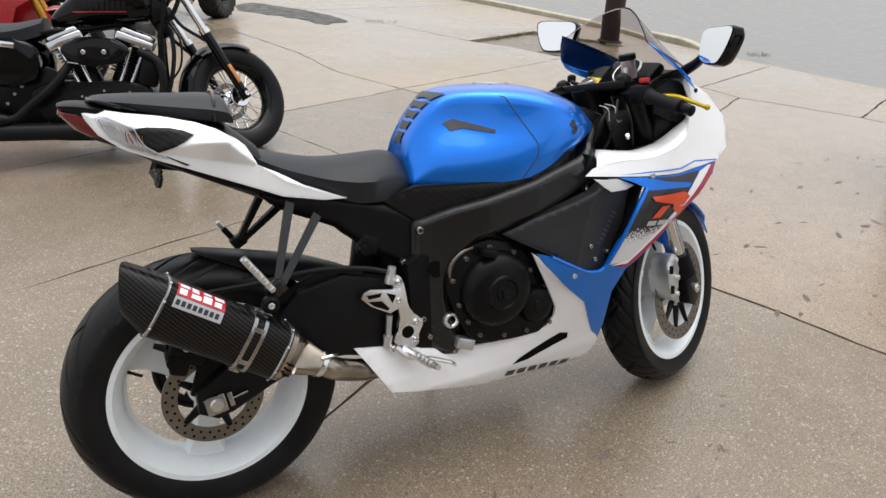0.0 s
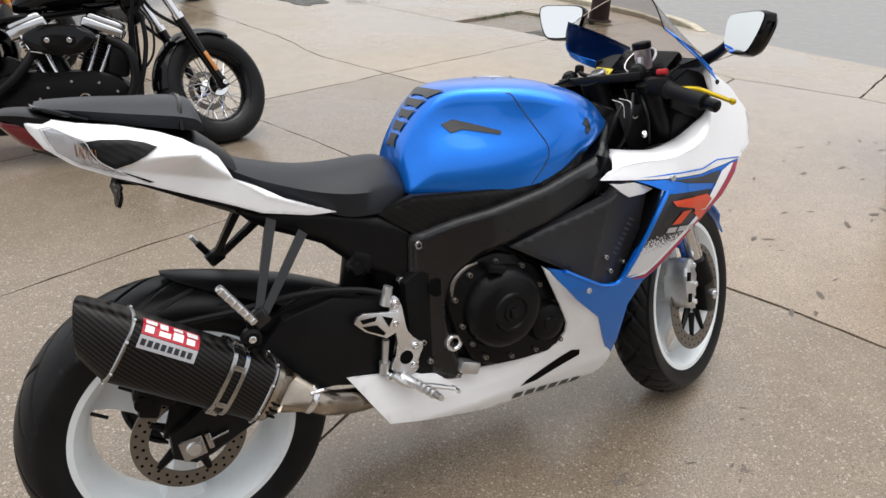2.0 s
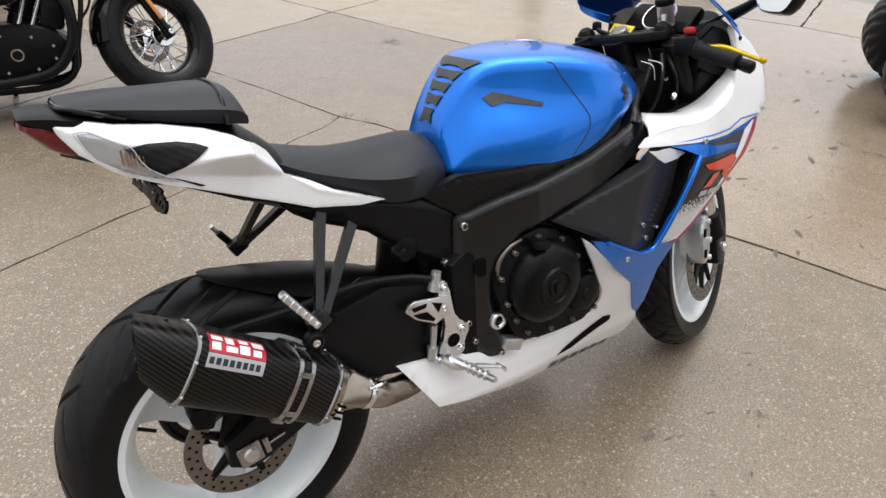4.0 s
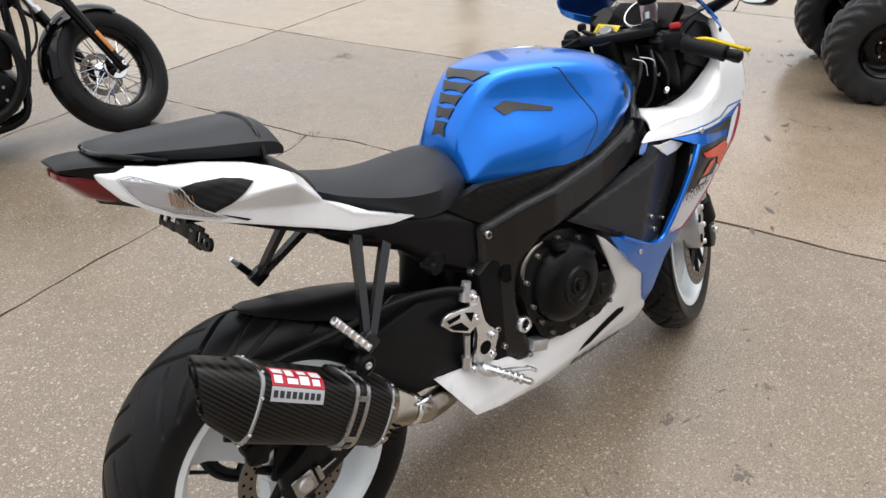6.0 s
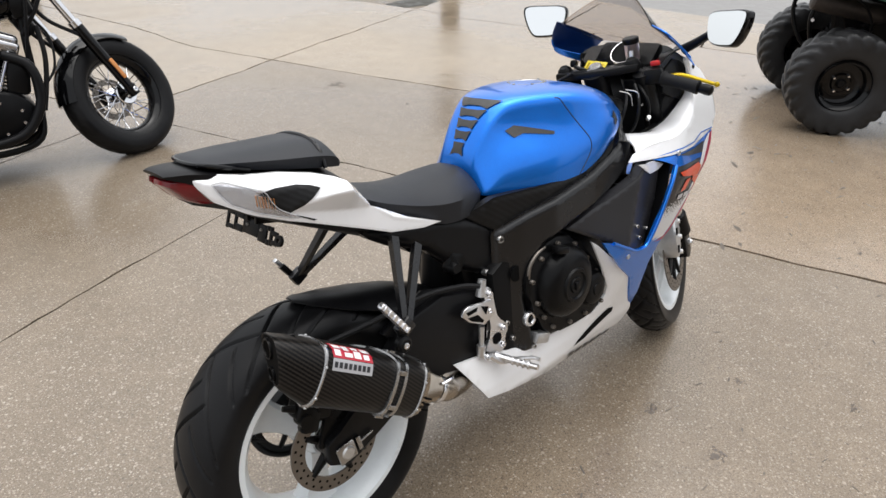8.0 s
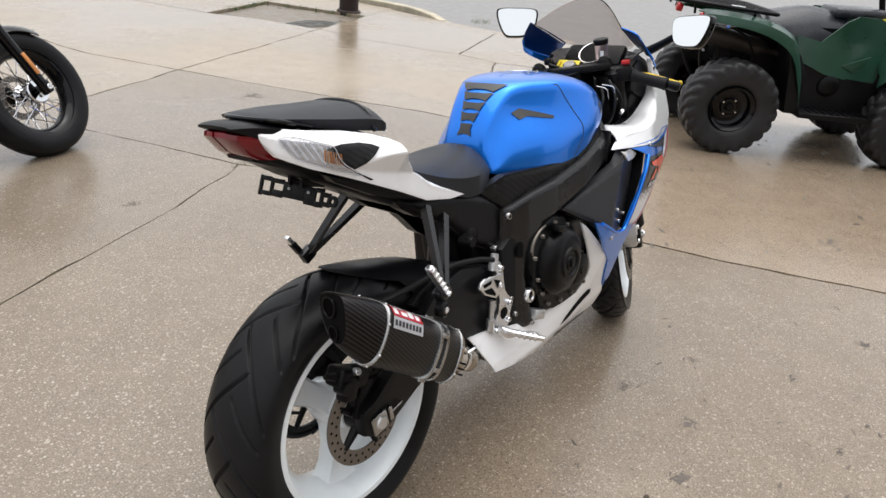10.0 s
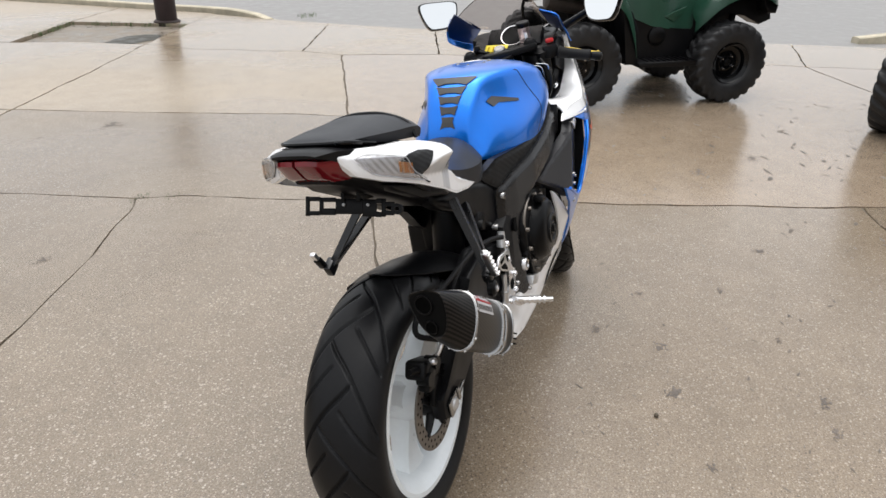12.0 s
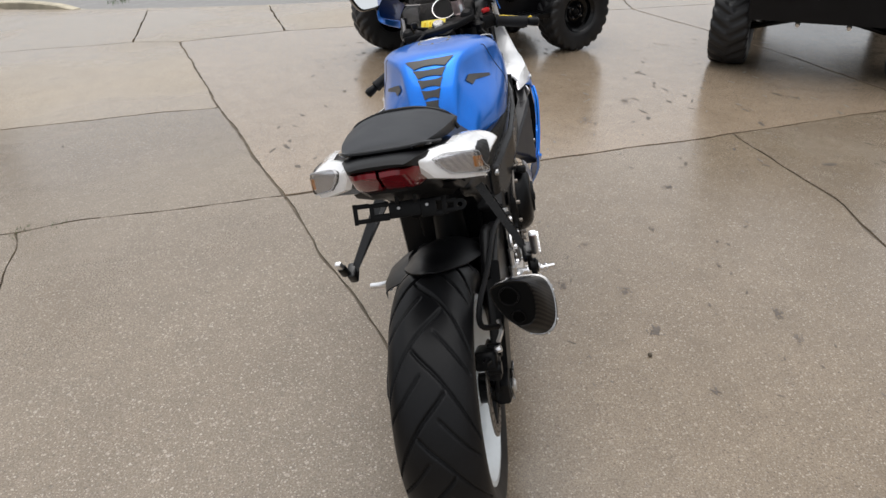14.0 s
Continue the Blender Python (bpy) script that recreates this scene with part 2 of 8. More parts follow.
FORK_GOLD = surface("gold_fork_anodising", (0.4472, 0.215, 0.0258), 0.3, metal=0.7, vary=0.05, relief=0.0)
INTAKE_GREY = surface("dark_grey_moulded_plastic", (0.022, 0.022, 0.025), 0.36, vary=0.12, grain=300, relief=0.05, spec=0.42)
YELLOW = surface("yellow_plastic_tag", (0.7052, 0.5676, 0.043), 0.5, vary=0.05, relief=0.0)
BULB = surface("pale_amber_glass", (0.60, 0.36, 0.20), 0.25, vary=0.1, relief=0.0)
RED = surface("red_switch_plastic", (0.516, 0.01032, 0.01032), 0.35, vary=0.05, relief=0.0)
DECAL_RED = surface("orange_red_vinyl", (0.6708, 0.0645, 0.0172), 0.35, coat=0.5, vary=0.03, relief=0.0)
LABEL_RED = surface("label_red_vinyl", (0.4472, 0.0086, 0.0258), 0.35, coat=0.4, vary=0.05, relief=0.0)
DECAL_CRIMSON = surface("crimson_vinyl", (0.3612, 0.01032, 0.0516), 0.35, coat=0.5, vary=0.05, relief=0.0)
DECAL_DARK = surface("dark_slate_vinyl", (0.010, 0.011, 0.015), 0.35, coat=0.3, vary=0.1, relief=0.0)
DECAL_GREY = surface("pale_grey_vinyl", (0.43, 0.43, 0.4472), 0.4, coat=0.5, vary=0.1, relief=0.0)
DECAL_FADE = dotted_fade("dotted_fade_vinyl", (0.010, 0.011, 0.015), (0.62, 0.62, 0.63), 0.525, 0.598)
PAD = surface("grey_carbon_pad", (0.052, 0.050, 0.048), 0.45, vary=0.35, grain=160, relief=0.15)
LENS_RED = surface("red_lamp_lens", (0.1462, 0.00344, 0.00774), 0.10, coat=0.5, vary=0.15, relief=0.0, wear=0.03, spec=0.3)
LENS_CLEAR = glass("clear_lamp_lens", (0.96, 0.96, 0.97), 0.03)
REFLECTOR = surface("silvered_reflector", (0.56, 0.56, 0.575), 0.20, metal=0.8, vary=0.06, grain=90, relief=0.02)
AMBER = surface("amber_plastic", (0.52, 0.20, 0.05), 0.3, vary=0.1, relief=0.0)
SMOKE = glass("smoked_screen", (0.66, 0.62, 0.60), 0.01, 1.12)
FLUID = glass("milky_reservoir_plastic", (0.80, 0.66, 0.66), 0.35)
MIRROR = surface("mirror_glass", (0.90, 0.92, 0.92), 0.03, metal=1.0, vary=0.0, relief=0.0, wear=0.0)
LEAF = surface("wet_dead_leaf", (0.105, 0.083, 0.062), 0.5, vary=0.45)

# ---- mesh helpers ----
V = Vector


def part(name, bm, material, parent, label="", sharp=38):
    """One mesh object under a thing or a part."""
    given = bm.verts.layers.float_vector.get("nrm")
    if bm.faces and given is None:
        bmesh.ops.recalc_face_normals(bm, faces=bm.faces[:])
    lim = radians(sharp)
    for e in bm.edges:
        e.smooth = len(e.link_faces) == 2 and e.calc_face_angle(0.0) < lim
    for fc in bm.faces:
        fc.smooth = True
    me = bpy.data.meshes.new(name)
    normals = [v[given].copy() for v in bm.verts] if given is not None else None
    bm.to_mesh(me)
    bm.free()
    if normals:
        me.normals_split_custom_set_from_vertices(normals)
    me.materials.append(material)
    ob = new(name, me)
    ob.parent = parent
    if label:
        tagged(ob, label)
    return ob


def empty(name, m, label, category, group="", kind=""):
    ob = new(name)
    ob.empty_display_size = 0.1
    ob.matrix_world = m
    return tagged(ob, label, category, group, kind)


def curve_points(pts, steps=5, closed=False):
    """A smooth line through the points."""
    pts = [V(p) for p in pts]
    if len(pts) < 3:
        return pts
    out, k = [], len(pts)
    spans = k if closed else k - 1
    for i in range(spans):
        p0 = pts[i - 1] if closed or i else pts[0] * 2 - pts[1]
        p1, p2 = pts[i], pts[(i + 1) % k]
        p3 = pts[(i + 2) % k] if closed or i + 2 < k else pts[-1] * 2 - pts[-2]
        for s in range(steps):
            t = s / steps
            out.append(0.5 * (2 * p1 + (p2 - p0) * t + (2 * p0 - 5 * p1 + 4 * p2 - p3) * t * t + (3 * p1 - p0 - 3 * p2 + p3) * t ** 3))
    if not closed:
        out.append(pts[-1])
    return out


def loft(bm, rings, cap=True, closed=True):
    rows = [[bm.verts.new(p) for p in r] for r in rings]
    for a, b in zip(rows, rows[1:]):
        k = len(a)
        for i in range(k if closed else k - 1):
            bm.faces.new((a[i], a[(i + 1) % k], b[(i + 1) % k], b[i]))
    if cap and closed:
        bm.faces.new(rows[0][::-1])
        bm.faces.new(rows[-1])
    return bm


def tube(bm, pts, r, seg=8, steps=5, flat=1.0):
    """A round bar along a smooth line; r: one radius or one at each end."""
    line = curve_points(pts, steps)
    r0, r1 = r if isinstance(r, tuple) else (r, r)
    rings, up = [], None
    for i, p in enumerate(line):
        d = (line[min(i + 1, len(line) - 1)] - line[max(i - 1, 0)]).normalized()
        if up is None:
            up = d.orthogonal().normalized()
        up = (up - d * up.dot(d)).normalized()
        side = d.cross(up)
        rad = r0 + (r1 - r0) * i / max(1, len(line) - 1)
        rings.append([p + rad * (up * math.cos(a) + side * math.sin(a) * flat) for a in (2 * math.pi * k / seg for k in range(seg))])
    return loft(bm, rings)


def cyl(bm, p0, p1, r0, r1=None, seg=16):
    return tube(bm, [p0, p1], (r0, r0 if r1 is None else r1), seg)


def lathe(bm, profile, centre, axis=(0, 1, 0), seg=48, closed=False):
    """Turns a profile of (radius, along the axis) round the axis."""
    ax = V(axis).normalized()
    u = V((1, 0, 0)) if abs(ax.x) < 0.9 else V((0, 0, 1))
    u = (u - ax * u.dot(ax)).normalized()
    w = ax.cross(u)
    c = V(centre)
    cols = []
    for k in range(seg):
        a = 2 * math.pi * k / seg
        d = u * math.cos(a) + w * math.sin(a)
        cols.append([bm.verts.new(c + d * r + ax * h) for r, h in profile])
    k = len(profile)
    for i in range(seg):
        a, b = cols[i], cols[(i + 1) % seg]
        for j in range(k if closed else k - 1):
            q = (a[j], a[(j + 1) % k], b[(j + 1) % k], b[j])
            bm.faces.new(q)
    if not closed:
        for j in (0, k - 1):
            if profile[j][0] > 1e-4:
                bm.faces.new([cols[i][j] for i in (range(seg) if j else range(seg - 1, -1, -1))])
    bmesh.ops.remove_doubles(bm, verts=bm.verts[:], dist=1e-6)
    return bm


def box(bm, centre, size, turn=(0, 0, 0), bevel=0.0, seg=2):
    m = Matrix.LocRotScale(V(centre), Euler([radians(a) for a in turn]), V(size))
    made = bmesh.ops.create_cube(bm, size=1.0, matrix=m)["verts"]
    if bevel:
        edges = {e for v in made for e in v.link_edges}
        bmesh.ops.bevel(bm, geom=list(edges), offset=bevel, segments=seg, affect="EDGES", profile=0.5)
    return bm


def prism(bm, outline, y0, y1, bevel=0.0, seg=2, turn=None):
    """A flat plate: an outline in x and z between two planes of y."""
    a = [bm.verts.new((x, y0, z)) for x, z in outline]
    b = [bm.verts.new((x, y1, z)) for x, z in outline]
    k = len(outline)
    faces = [bm.faces.new(a), bm.faces.new(b[::-1])]
    faces += [bm.faces.new((a[i], b[i], b[(i + 1) % k], a[(i + 1) % k])) for i in range(k)]
    if bevel:
        edges = list(faces[0].edges) + list(faces[1].edges)
        bmesh.ops.bevel(bm, geom=edges, offset=bevel, segments=seg, affect="EDGES", profile=0.5)
    return bm


def rounded(outline, steps=4):
    """A smooth closed outline in two coordinates."""
    return [(p.x, p.y) for p in curve_points([(x, z, 0) for x, z in outline], steps, True)]


def cut_grid(bm, step, axes=((1, 0, 0), (0, 0, 1))):
    for ax in axes:
        ax = V(ax)
        d = [v.co.dot(ax) for v in bm.verts]
        k = math.floor(min(d) / step) + 1
        while k * step < max(d) - 1e-5:
            bmesh.ops.bisect_plane(bm, geom=bm.verts[:] + bm.edges[:] + bm.faces[:], plane_co=ax * k * step, plane_no=ax, dist=1e-6)
            k += 1


def rim_distance(points, outline):
    """How far each point in x and z lies from the outline."""
    p = np.array(points)
    a = np.array(outline)
    b_ = np.roll(a, -1, 0)
    best = np.full(len(p), 9.0)
    for p0, p1 in zip(a, b_):
        d = p1 - p0
        t = np.clip(((p - p0) @ d) / max(1e-12, d @ d), 0, 1)
        best = np.minimum(best, np.linalg.norm(p - p0 - t[:, None] * d, axis=1))
    return best


def panel(outline, fy, thick=0.004, step=0.025, smooth=0, side=-1, rnd=0.0, soft=0.006):
    """A bent sheet: an outline in x and z, pushed out to fy(x, z) on one side, with thickness and a rounded edge."""
    bm = bmesh.new()
    nrm = bm.verts.layers.float_vector.new("nrm")
    if smooth:
        outline = rounded(outline, smooth)
    bm.faces.new([bm.verts.new((x, 0, z)) for x, z in outline])
    if rnd:
        for width in (0.25, 0.35):
            bmesh.ops.inset_individual(bm, faces=[max(bm.faces, key=lambda f_: len(f_.verts))], thickness=min(0.006, rnd * width), use_even_offset=False)
    bmesh.ops.triangulate(bm, faces=bm.faces[:])
    cut_grid(bm, step)
    bmesh.ops.remove_doubles(bm, verts=bm.verts[:], dist=0.0006)
    bmesh.ops.dissolve_degenerate(bm, edges=bm.edges[:], dist=0.0001)
    for fc in bm.faces:
        fc.normal_update()
        if fc.normal.y * side < 0:
            fc.normal_flip()
    front, verts = bm.faces[:], bm.verts[:]
    flat_ = np.array([(v.co.x, v.co.z) for v in verts])

    def height(pts):
        y = np.array([fy(x, z) for x, z in pts])
        if rnd:
            far = np.clip(rim_distance(pts, outline) / rnd, 0, 1)
            y = y - 0.8 * rnd * (1 - far) ** 2
        return y
    e = soft
    y0 = height(flat_)
    gx = (height(flat_ + [e, 0]) - height(flat_ - [e, 0])) / (2 * e)
    gz = (height(flat_ + [0, e]) - height(flat_ - [0, e])) / (2 * e)
    rim = [e_ for e_ in bm.edges if len(e_.link_faces) == 1]
    back, edge, edge_back = {}, {}, {}
    for v, y, a, c in zip(verts, y0, gx, gz):
        v.co.y = side * float(y)
        n_ = V((-a, side, -c)).normalized()
        v[nrm] = n_
        w = bm.verts.new(v.co - V((0, side * thick, 0)))
        w[nrm] = -n_
        back[v] = w
    for fc in front:
        bm.faces.new([back[v] for v in reversed(fc.verts)])
    for e_ in rim:
        va, vb = e_.verts
        lp = e_.link_loops[0]
        if lp.vert is not va:
            va, vb = vb, va
        out = (vb.co - va.co).cross(V((0, side, 0)))
        out = out.normalized() if out.length > 1e-9 else V((0, 0, 1))
        quad = [bm.verts.new(p) for p in (vb.co, va.co, back[va].co, back[vb].co)]
        for q in quad:
            q[nrm] = out
        bm.faces.new(quad)
    return bm


def tree_of(ob):
    from mathutils.bvhtree import BVHTree
    me = ob.data
    return BVHTree.FromPolygons([v.co.copy() for v in me.vertices], [tuple(p.vertices) for p in me.polygons])


def decal(outline, tree, start, u, w, way, lift=0.0015, step=0.02, smooth=0, thick=0.001):
    """A thin sheet on a surface: an outline in the plane of u and w, cast along way onto the tree."""
    bm = bmesh.new()
    u, w, way, start = V(u), V(w), V(way).normalized(), V(start)
    if smooth:
        outline = rounded(outline, smooth)
    bm.faces.new([bm.verts.new(start + u * a + w * b) for a, b in outline])
    bmesh.ops.triangulate(bm, faces=bm.faces[:])
    cut_grid(bm, step, (u, w))
    for v in bm.verts:
        hit, nor, _, _ = tree.ray_cast(v.co, way)
        if hit is None:
            hit, nor, _, _ = tree.find_nearest(v.co + way * 0.2)
        v.co = hit - way * lift
    return bm


def side_decal(outline, tree, lift=0.0015, step=0.02, smooth=0, side=-1):
    """A decal on a flank: its outline in x and z."""
    return decal(outline, tree, (0, side * 0.6, 0), (1, 0, 0), (0, 0, 1), (0, -side, 0), lift, step, smooth)


def interp(x, xs, ys):
    return float(np.interp(x, xs, ys))


def moved(bm, m):
    bm.transform(m)
    return bm


def bolt(bm, at, way, r=0.006, h=0.005):
    """A socket-head bolt that stands out along way."""
    p, w = V(at), V(way).normalized()
    lathe(bm, [(0, 0.35 * h), (0.45 * r, 0.35 * h), (0.5 * r, h), (0.85 * r, h), (r, 0.75 * h), (r, -h)], p, w, 12)


# ---- ground, pavement, street ----
ground_bm = bmesh.new()
bmesh.ops.create_grid(ground_bm, x_segments=8, y_segments=8, size=600, matrix=Matrix.Translation((0, 0, -0.14)))
ground = tagged(part("ground", ground_bm, SOIL, None), "dark earth under the paving and beyond it", "ground", kind="structure")

# joints between the slabs, as lines in plan
FG = [(5.6, -8.5), (4.7, -6.3), (3.14, -2.47), (2.68, -1.43), (2.237, -0.313), (2.028, 0.285), (1.72, 0.955), (1.42, 1.80), (1.285, 2.05), (1.065, 2.716), (0.82, 3.38), (-0.2, 6.0), (-1.7, 9.8)]
JA = [(-8, -4.8), (-6, -3.6), (0.603, 0.281), (1.03, 0.558), (1.72, 0.955), (3.10, 1.80), (5.07, 2.92)]
BD = [(3.10, 1.80), (2.9, 2.38), (2.59, 3.08), (2.24, 4.02), (1.93, 4.85), (1.85, 5.87), (1.4, 8.0), (0.9, 10.4)]
JC = [(-8, -0.4), (0.02, 3.0), (0.43, 3.18), (0.82, 3.38), (1.12, 3.56), (2.24, 4.02), (4.22, 4.83), (4.64, 5.0)]
JE = [(-8, -1.9), (-3, 0.25), (-0.396, 1.309), (0.323, 1.594), (0.49, 1.652), (1.2, 1.98), (1.285, 2.05)]
JH = [(2.64, -1.36), (1.75, -1.65), (1.32, -1.65), (0.2, -2.5), (-2.5, -4.2), (-8, -7.2)]
JJ = [(6.62, -1.45), (6.232, -1.622), (5.563, -1.941), (4.79, -2.27), (3.617, -2.664), (3.22, -2.66)]
JS = [(3.2, 9.4), (4.1, 6.28), (4.45, 5.67), (4.64, 5.0), (4.66, 4.38), (5.055, 3.365), (5.07, 2.92), (5.54, 2.05), (5.9, 0.9), (6.35, -0.5), (6.62, -1.45), (6.957, -2.605), (7.8, -6.0), (8.4, -8.5)]
KERB_LINE = [(5.6, 14.5), (6.05, 12.1), (6.54, 9.97), (6.82, 7.1), (7.0, 5.8), (6.88, 5.2), (6.78, 4.9), (6.82, 4.05), (7.0, 2.68), (7.5, 0.5), (8.0, -1.4), (9.2, -6.0), (9.9, -8.5)]


def span(line, a, b):
    """The piece of a line from its point a to its point b, either way round."""
    i, j = line.index(a), line.index(b)
    return line[i:j + 1] if i <= j else line[j:i + 1][::-1]


def ragged(poly, gap, wobble):
    """The outline drawn in by half the joint, with a slightly ragged edge."""
    area = sum(x0 * y1 - x1 * y0 for (x0, y0), (x1, y1) in zip(poly, poly[1:] + poly[:1]))
    if area < 0:
        poly = poly[::-1]
    inner, k = [], len(poly)
    for i in range(k):
        p0, p, p1 = V(poly[i - 1]), V(poly[i]), V(poly[(i + 1) % k])
        a, b = (p - p0).normalized(), (p1 - p).normalized()
        na, nb = V((-a.y, a.x)), V((-b.y, b.x))
        m = (na + nb)
        m = m / max(0.35, m.length_squared) * 2 if m.length > 1e-3 else na
        inner.append(p + m * gap * 0.5)
    out = []
    for i in range(k):
        p, q = inner[i], inner[(i + 1) % k]
        steps = max(1, min(60, int((q - p).length / 0.07)))
        nrm = (q - p).normalized()
        nrm = V((-nrm.y, nrm.x))
        for s in range(steps):
            r = p.lerp(q, s / steps)
            j = 0 if s == 0 else 0.4 * wobble * (noise.noise(V((r.x * 9, r.y * 9, 0.3))) + 0.7 * noise.noise(V((r.x * 31, r.y * 31, 2.0))))
            drift = V([1.5 * wobble * noise.noise(V((r.x * 3, r.y * 3, c))) + 0.8 * wobble * noise.noise(V((r.x * 13, r.y * 13, c))) for c in (5.0, 9.0)])
            out.append(r + nrm * j + drift)
    return out


def slab(poly, material, parent, gap=0.014, wobble=0.014, top=0.0, depth=0.1, name="slab", label=""):
    bm = bmesh.new()
    line = ragged(poly, gap, wobble)
    up = [bm.verts.new((p.x, p.y, top)) for p in line]
    low = [bm.verts.new((p.x, p.y, top - depth)) for p in line]
    face = bm.faces.new(up)
    for i in range(len(up)):
        bm.faces.new((up[i], low[i], low[(i + 1) % len(up)], up[(i + 1) % len(up)]))
    bmesh.ops.bevel(bm, geom=list(face.edges), offset=0.004, segments=1, affect="EDGES")
    bmesh.ops.triangulate(bm, faces=[f for f in bm.faces if len(f.verts) > 4])
    return part(name, bm, material, parent, label, sharp=30)


fill_bm = bmesh.new()
fill_bm.faces.new([fill_bm.verts.new((x, y, -0.009)) for x, y in [(-8, -8.5), (8.35, -8.5)] + JS[-2::-1] + [(0.9, 10.3), (-1.7, 9.7), (-8, 9.7)]])
bmesh.ops.triangulate(fill_bm, faces=fill_bm.faces[:])
tagged(part("joint_fill", fill_bm, JOINT, None), "dark grit packed in the joints between slabs", "ground", kind="structure")
pavement = empty("pavement", Matrix.Identity(4), "tan exposed-aggregate concrete slabs with cracked dark joints", "pavement", kind="structure")
slab(span(FG, FG[3], FG[6]) + span(JA, JA[4], JA[0]) + span(JH, JH[5], JH[1]), CONCRETE_DAMP, pavement)
slab(span(FG, FG[0], FG[3]) + span(JH, JH[1], JH[5]) + [(-8, -8.5)], CONCRETE, pavement)
slab(span(JA, JA[0], JA[4]) + span(FG, FG[7], FG[8]) + span(JE, JE[5], JE[0]), CONCRETE, pavement, gap=0.006)
slab(span(JE, JE[0], JE[6]) + span(FG, FG[9], FG[10]) + span(JC, JC[2], JC[0]), CONCRETE, pavement, gap=0.006)
slab(span(JC, JC[0], JC[3]) + span(FG, FG[11], FG[12]) + [(-8, 9.8)], CONCRETE, pavement)
slab(span(FG, FG[6], FG[10]) + span(JC, JC[4], JC[5]) + span(BD, BD[2], BD[0]), CONCRETE, pavement)
slab(span(JA, JA[5], JA[6]) + span(JS, JS[5], JS[3]) + span(JC, JC[6], JC[5]) + span(BD, BD[2], BD[1]), CONCRETE_SMOOTH, pavement)
slab(span(JC, JC[5], JC[7]) + span(JS, JS[2], JS[0]) + [(0.9, 10.4)] + span(BD, BD[6], BD[4]), CONCRETE_SMOOTH, pavement)
slab(span(FG, FG[10], FG[12]) + [(0.9, 10.4)] + span(BD, BD[6], BD[3]) + [JC[4]], CONCRETE_SMOOTH, pavement)
slab(span(FG, FG[3], FG[6]) + [JA[5]] + span(JS, JS[6], JS[10]) + span(JJ, JJ[1], JJ[5]), CONCRETE_WET, pavement, gap=0.018)
slab(span(JJ, JJ[5], JJ[0]) + span(JS, JS[11], JS[13]) + span(FG, FG[0], FG[2]), CONCRETE_WET, pavement)

sidewalk = empty("sidewalk", Matrix.Identity(4), "tan concrete sidewalk slabs along the street", "sidewalk", kind="structure")
slab([(8.4, -8.5), (7.8, -6.0), (6.957, -2.605), (6.62, -1.45), (8.0, -1.4), (9.2, -6), (9.9, -8.5)], CONCRETE_SMOOTH, sidewalk, gap=0.014)
slab([(6.62, -1.45), (6.35, -0.5), (5.9, 0.9), (7.4, 0.95), (7.5, 0.5), (8.0, -1.4)], CONCRETE_SMOOTH, sidewalk, gap=0.014)
slab([(5.9, 0.9), (5.54, 2.05), (7.0, 2.68), (7.4, 0.95)], CONCRETE_SMOOTH, sidewalk, gap=0.014)
slab([(5.54, 2.05), (5.07, 2.92), (5.055, 3.365), (6.82, 4.05), (7.0, 2.68)], CONCRETE_SMOOTH, sidewalk, gap=0.016)
slab([(5.055, 3.365), (4.66, 4.38), (4.64, 5.0), (6.78, 5.86), (6.78, 4.9), (6.82, 4.05)], CONCRETE_SMOOTH, sidewalk, gap=0.014)
slab([(4.64, 5.0), (4.45, 5.67), (4.1, 6.28), (5.42, 6.85), (5.93, 5.5)], MUD, sidewalk, gap=0.03, wobble=0.02, top=-0.035, depth=0.06, label="sunken dark damp slab with a puddle")
slab([(5.93, 5.5), (5.42, 6.85), (6.7, 7.3), (6.86, 5.86)], CONCRETE_SMOOTH, sidewalk, gap=0.02, wobble=0.012)
slab([(4.1, 6.28), (3.2, 9.4), (6.4, 9.97), (6.7, 7.3), (5.42, 6.85)], CONCRETE_SMOOTH, sidewalk, gap=0.016)
slab([(3.2, 9.4), (0.9, 10.4), (-1.7, 9.8), (-8, 9.8), (-8, 14.5), (5.5, 14.5), (6.4, 9.97)], CONCRETE_SMOOTH, sidewalk, gap=0.02)

road_bm = bmesh.new()
road_bm.faces.new([road_bm.verts.new((x, y, -0.075)) for x, y in KERB_LINE + [(40, -60), (60, 60), (5, 60)]])
bmesh.ops.triangulate(road_bm, faces=road_bm.faces[:])
road = tagged(part("road", road_bm, ASPHALT, None), "worn grey asphalt street beside the sidewalk", "road", kind="structure")


def kerb(line, width, heights, name, label):
    """A kerb along a line; its top falls to the sidewalk at a dropped end."""
    bm = bmesh.new()
    pts = [(x, y, h) for (x, y), h in zip(line, heights)]
    path = curve_points(pts, 6)
    rings = []
    for i, p in enumerate(path):
        d = path[min(i + 1, len(path) - 1)] - path[max(i - 1, 0)]
        nrm = V((-d.y, d.x, 0)).normalized()
        a, b, z = p - nrm * width / 2, p + nrm * width / 2, p.z
        rings.append([(a.x, a.y, -0.1), (a.x, a.y, z - 0.012), (a.x + nrm.x * 0.012, a.y + nrm.y * 0.012, z),
                      (b.x - nrm.x * 0.02, b.y - nrm.y * 0.02, z), (b.x, b.y, z - 0.02), (b.x, b.y, -0.1)])
    loft(bm, [[V(q) for q in r] for r in rings])
    return tagged(part(name, bm, KERB, None), label, "kerb", kind="structure")


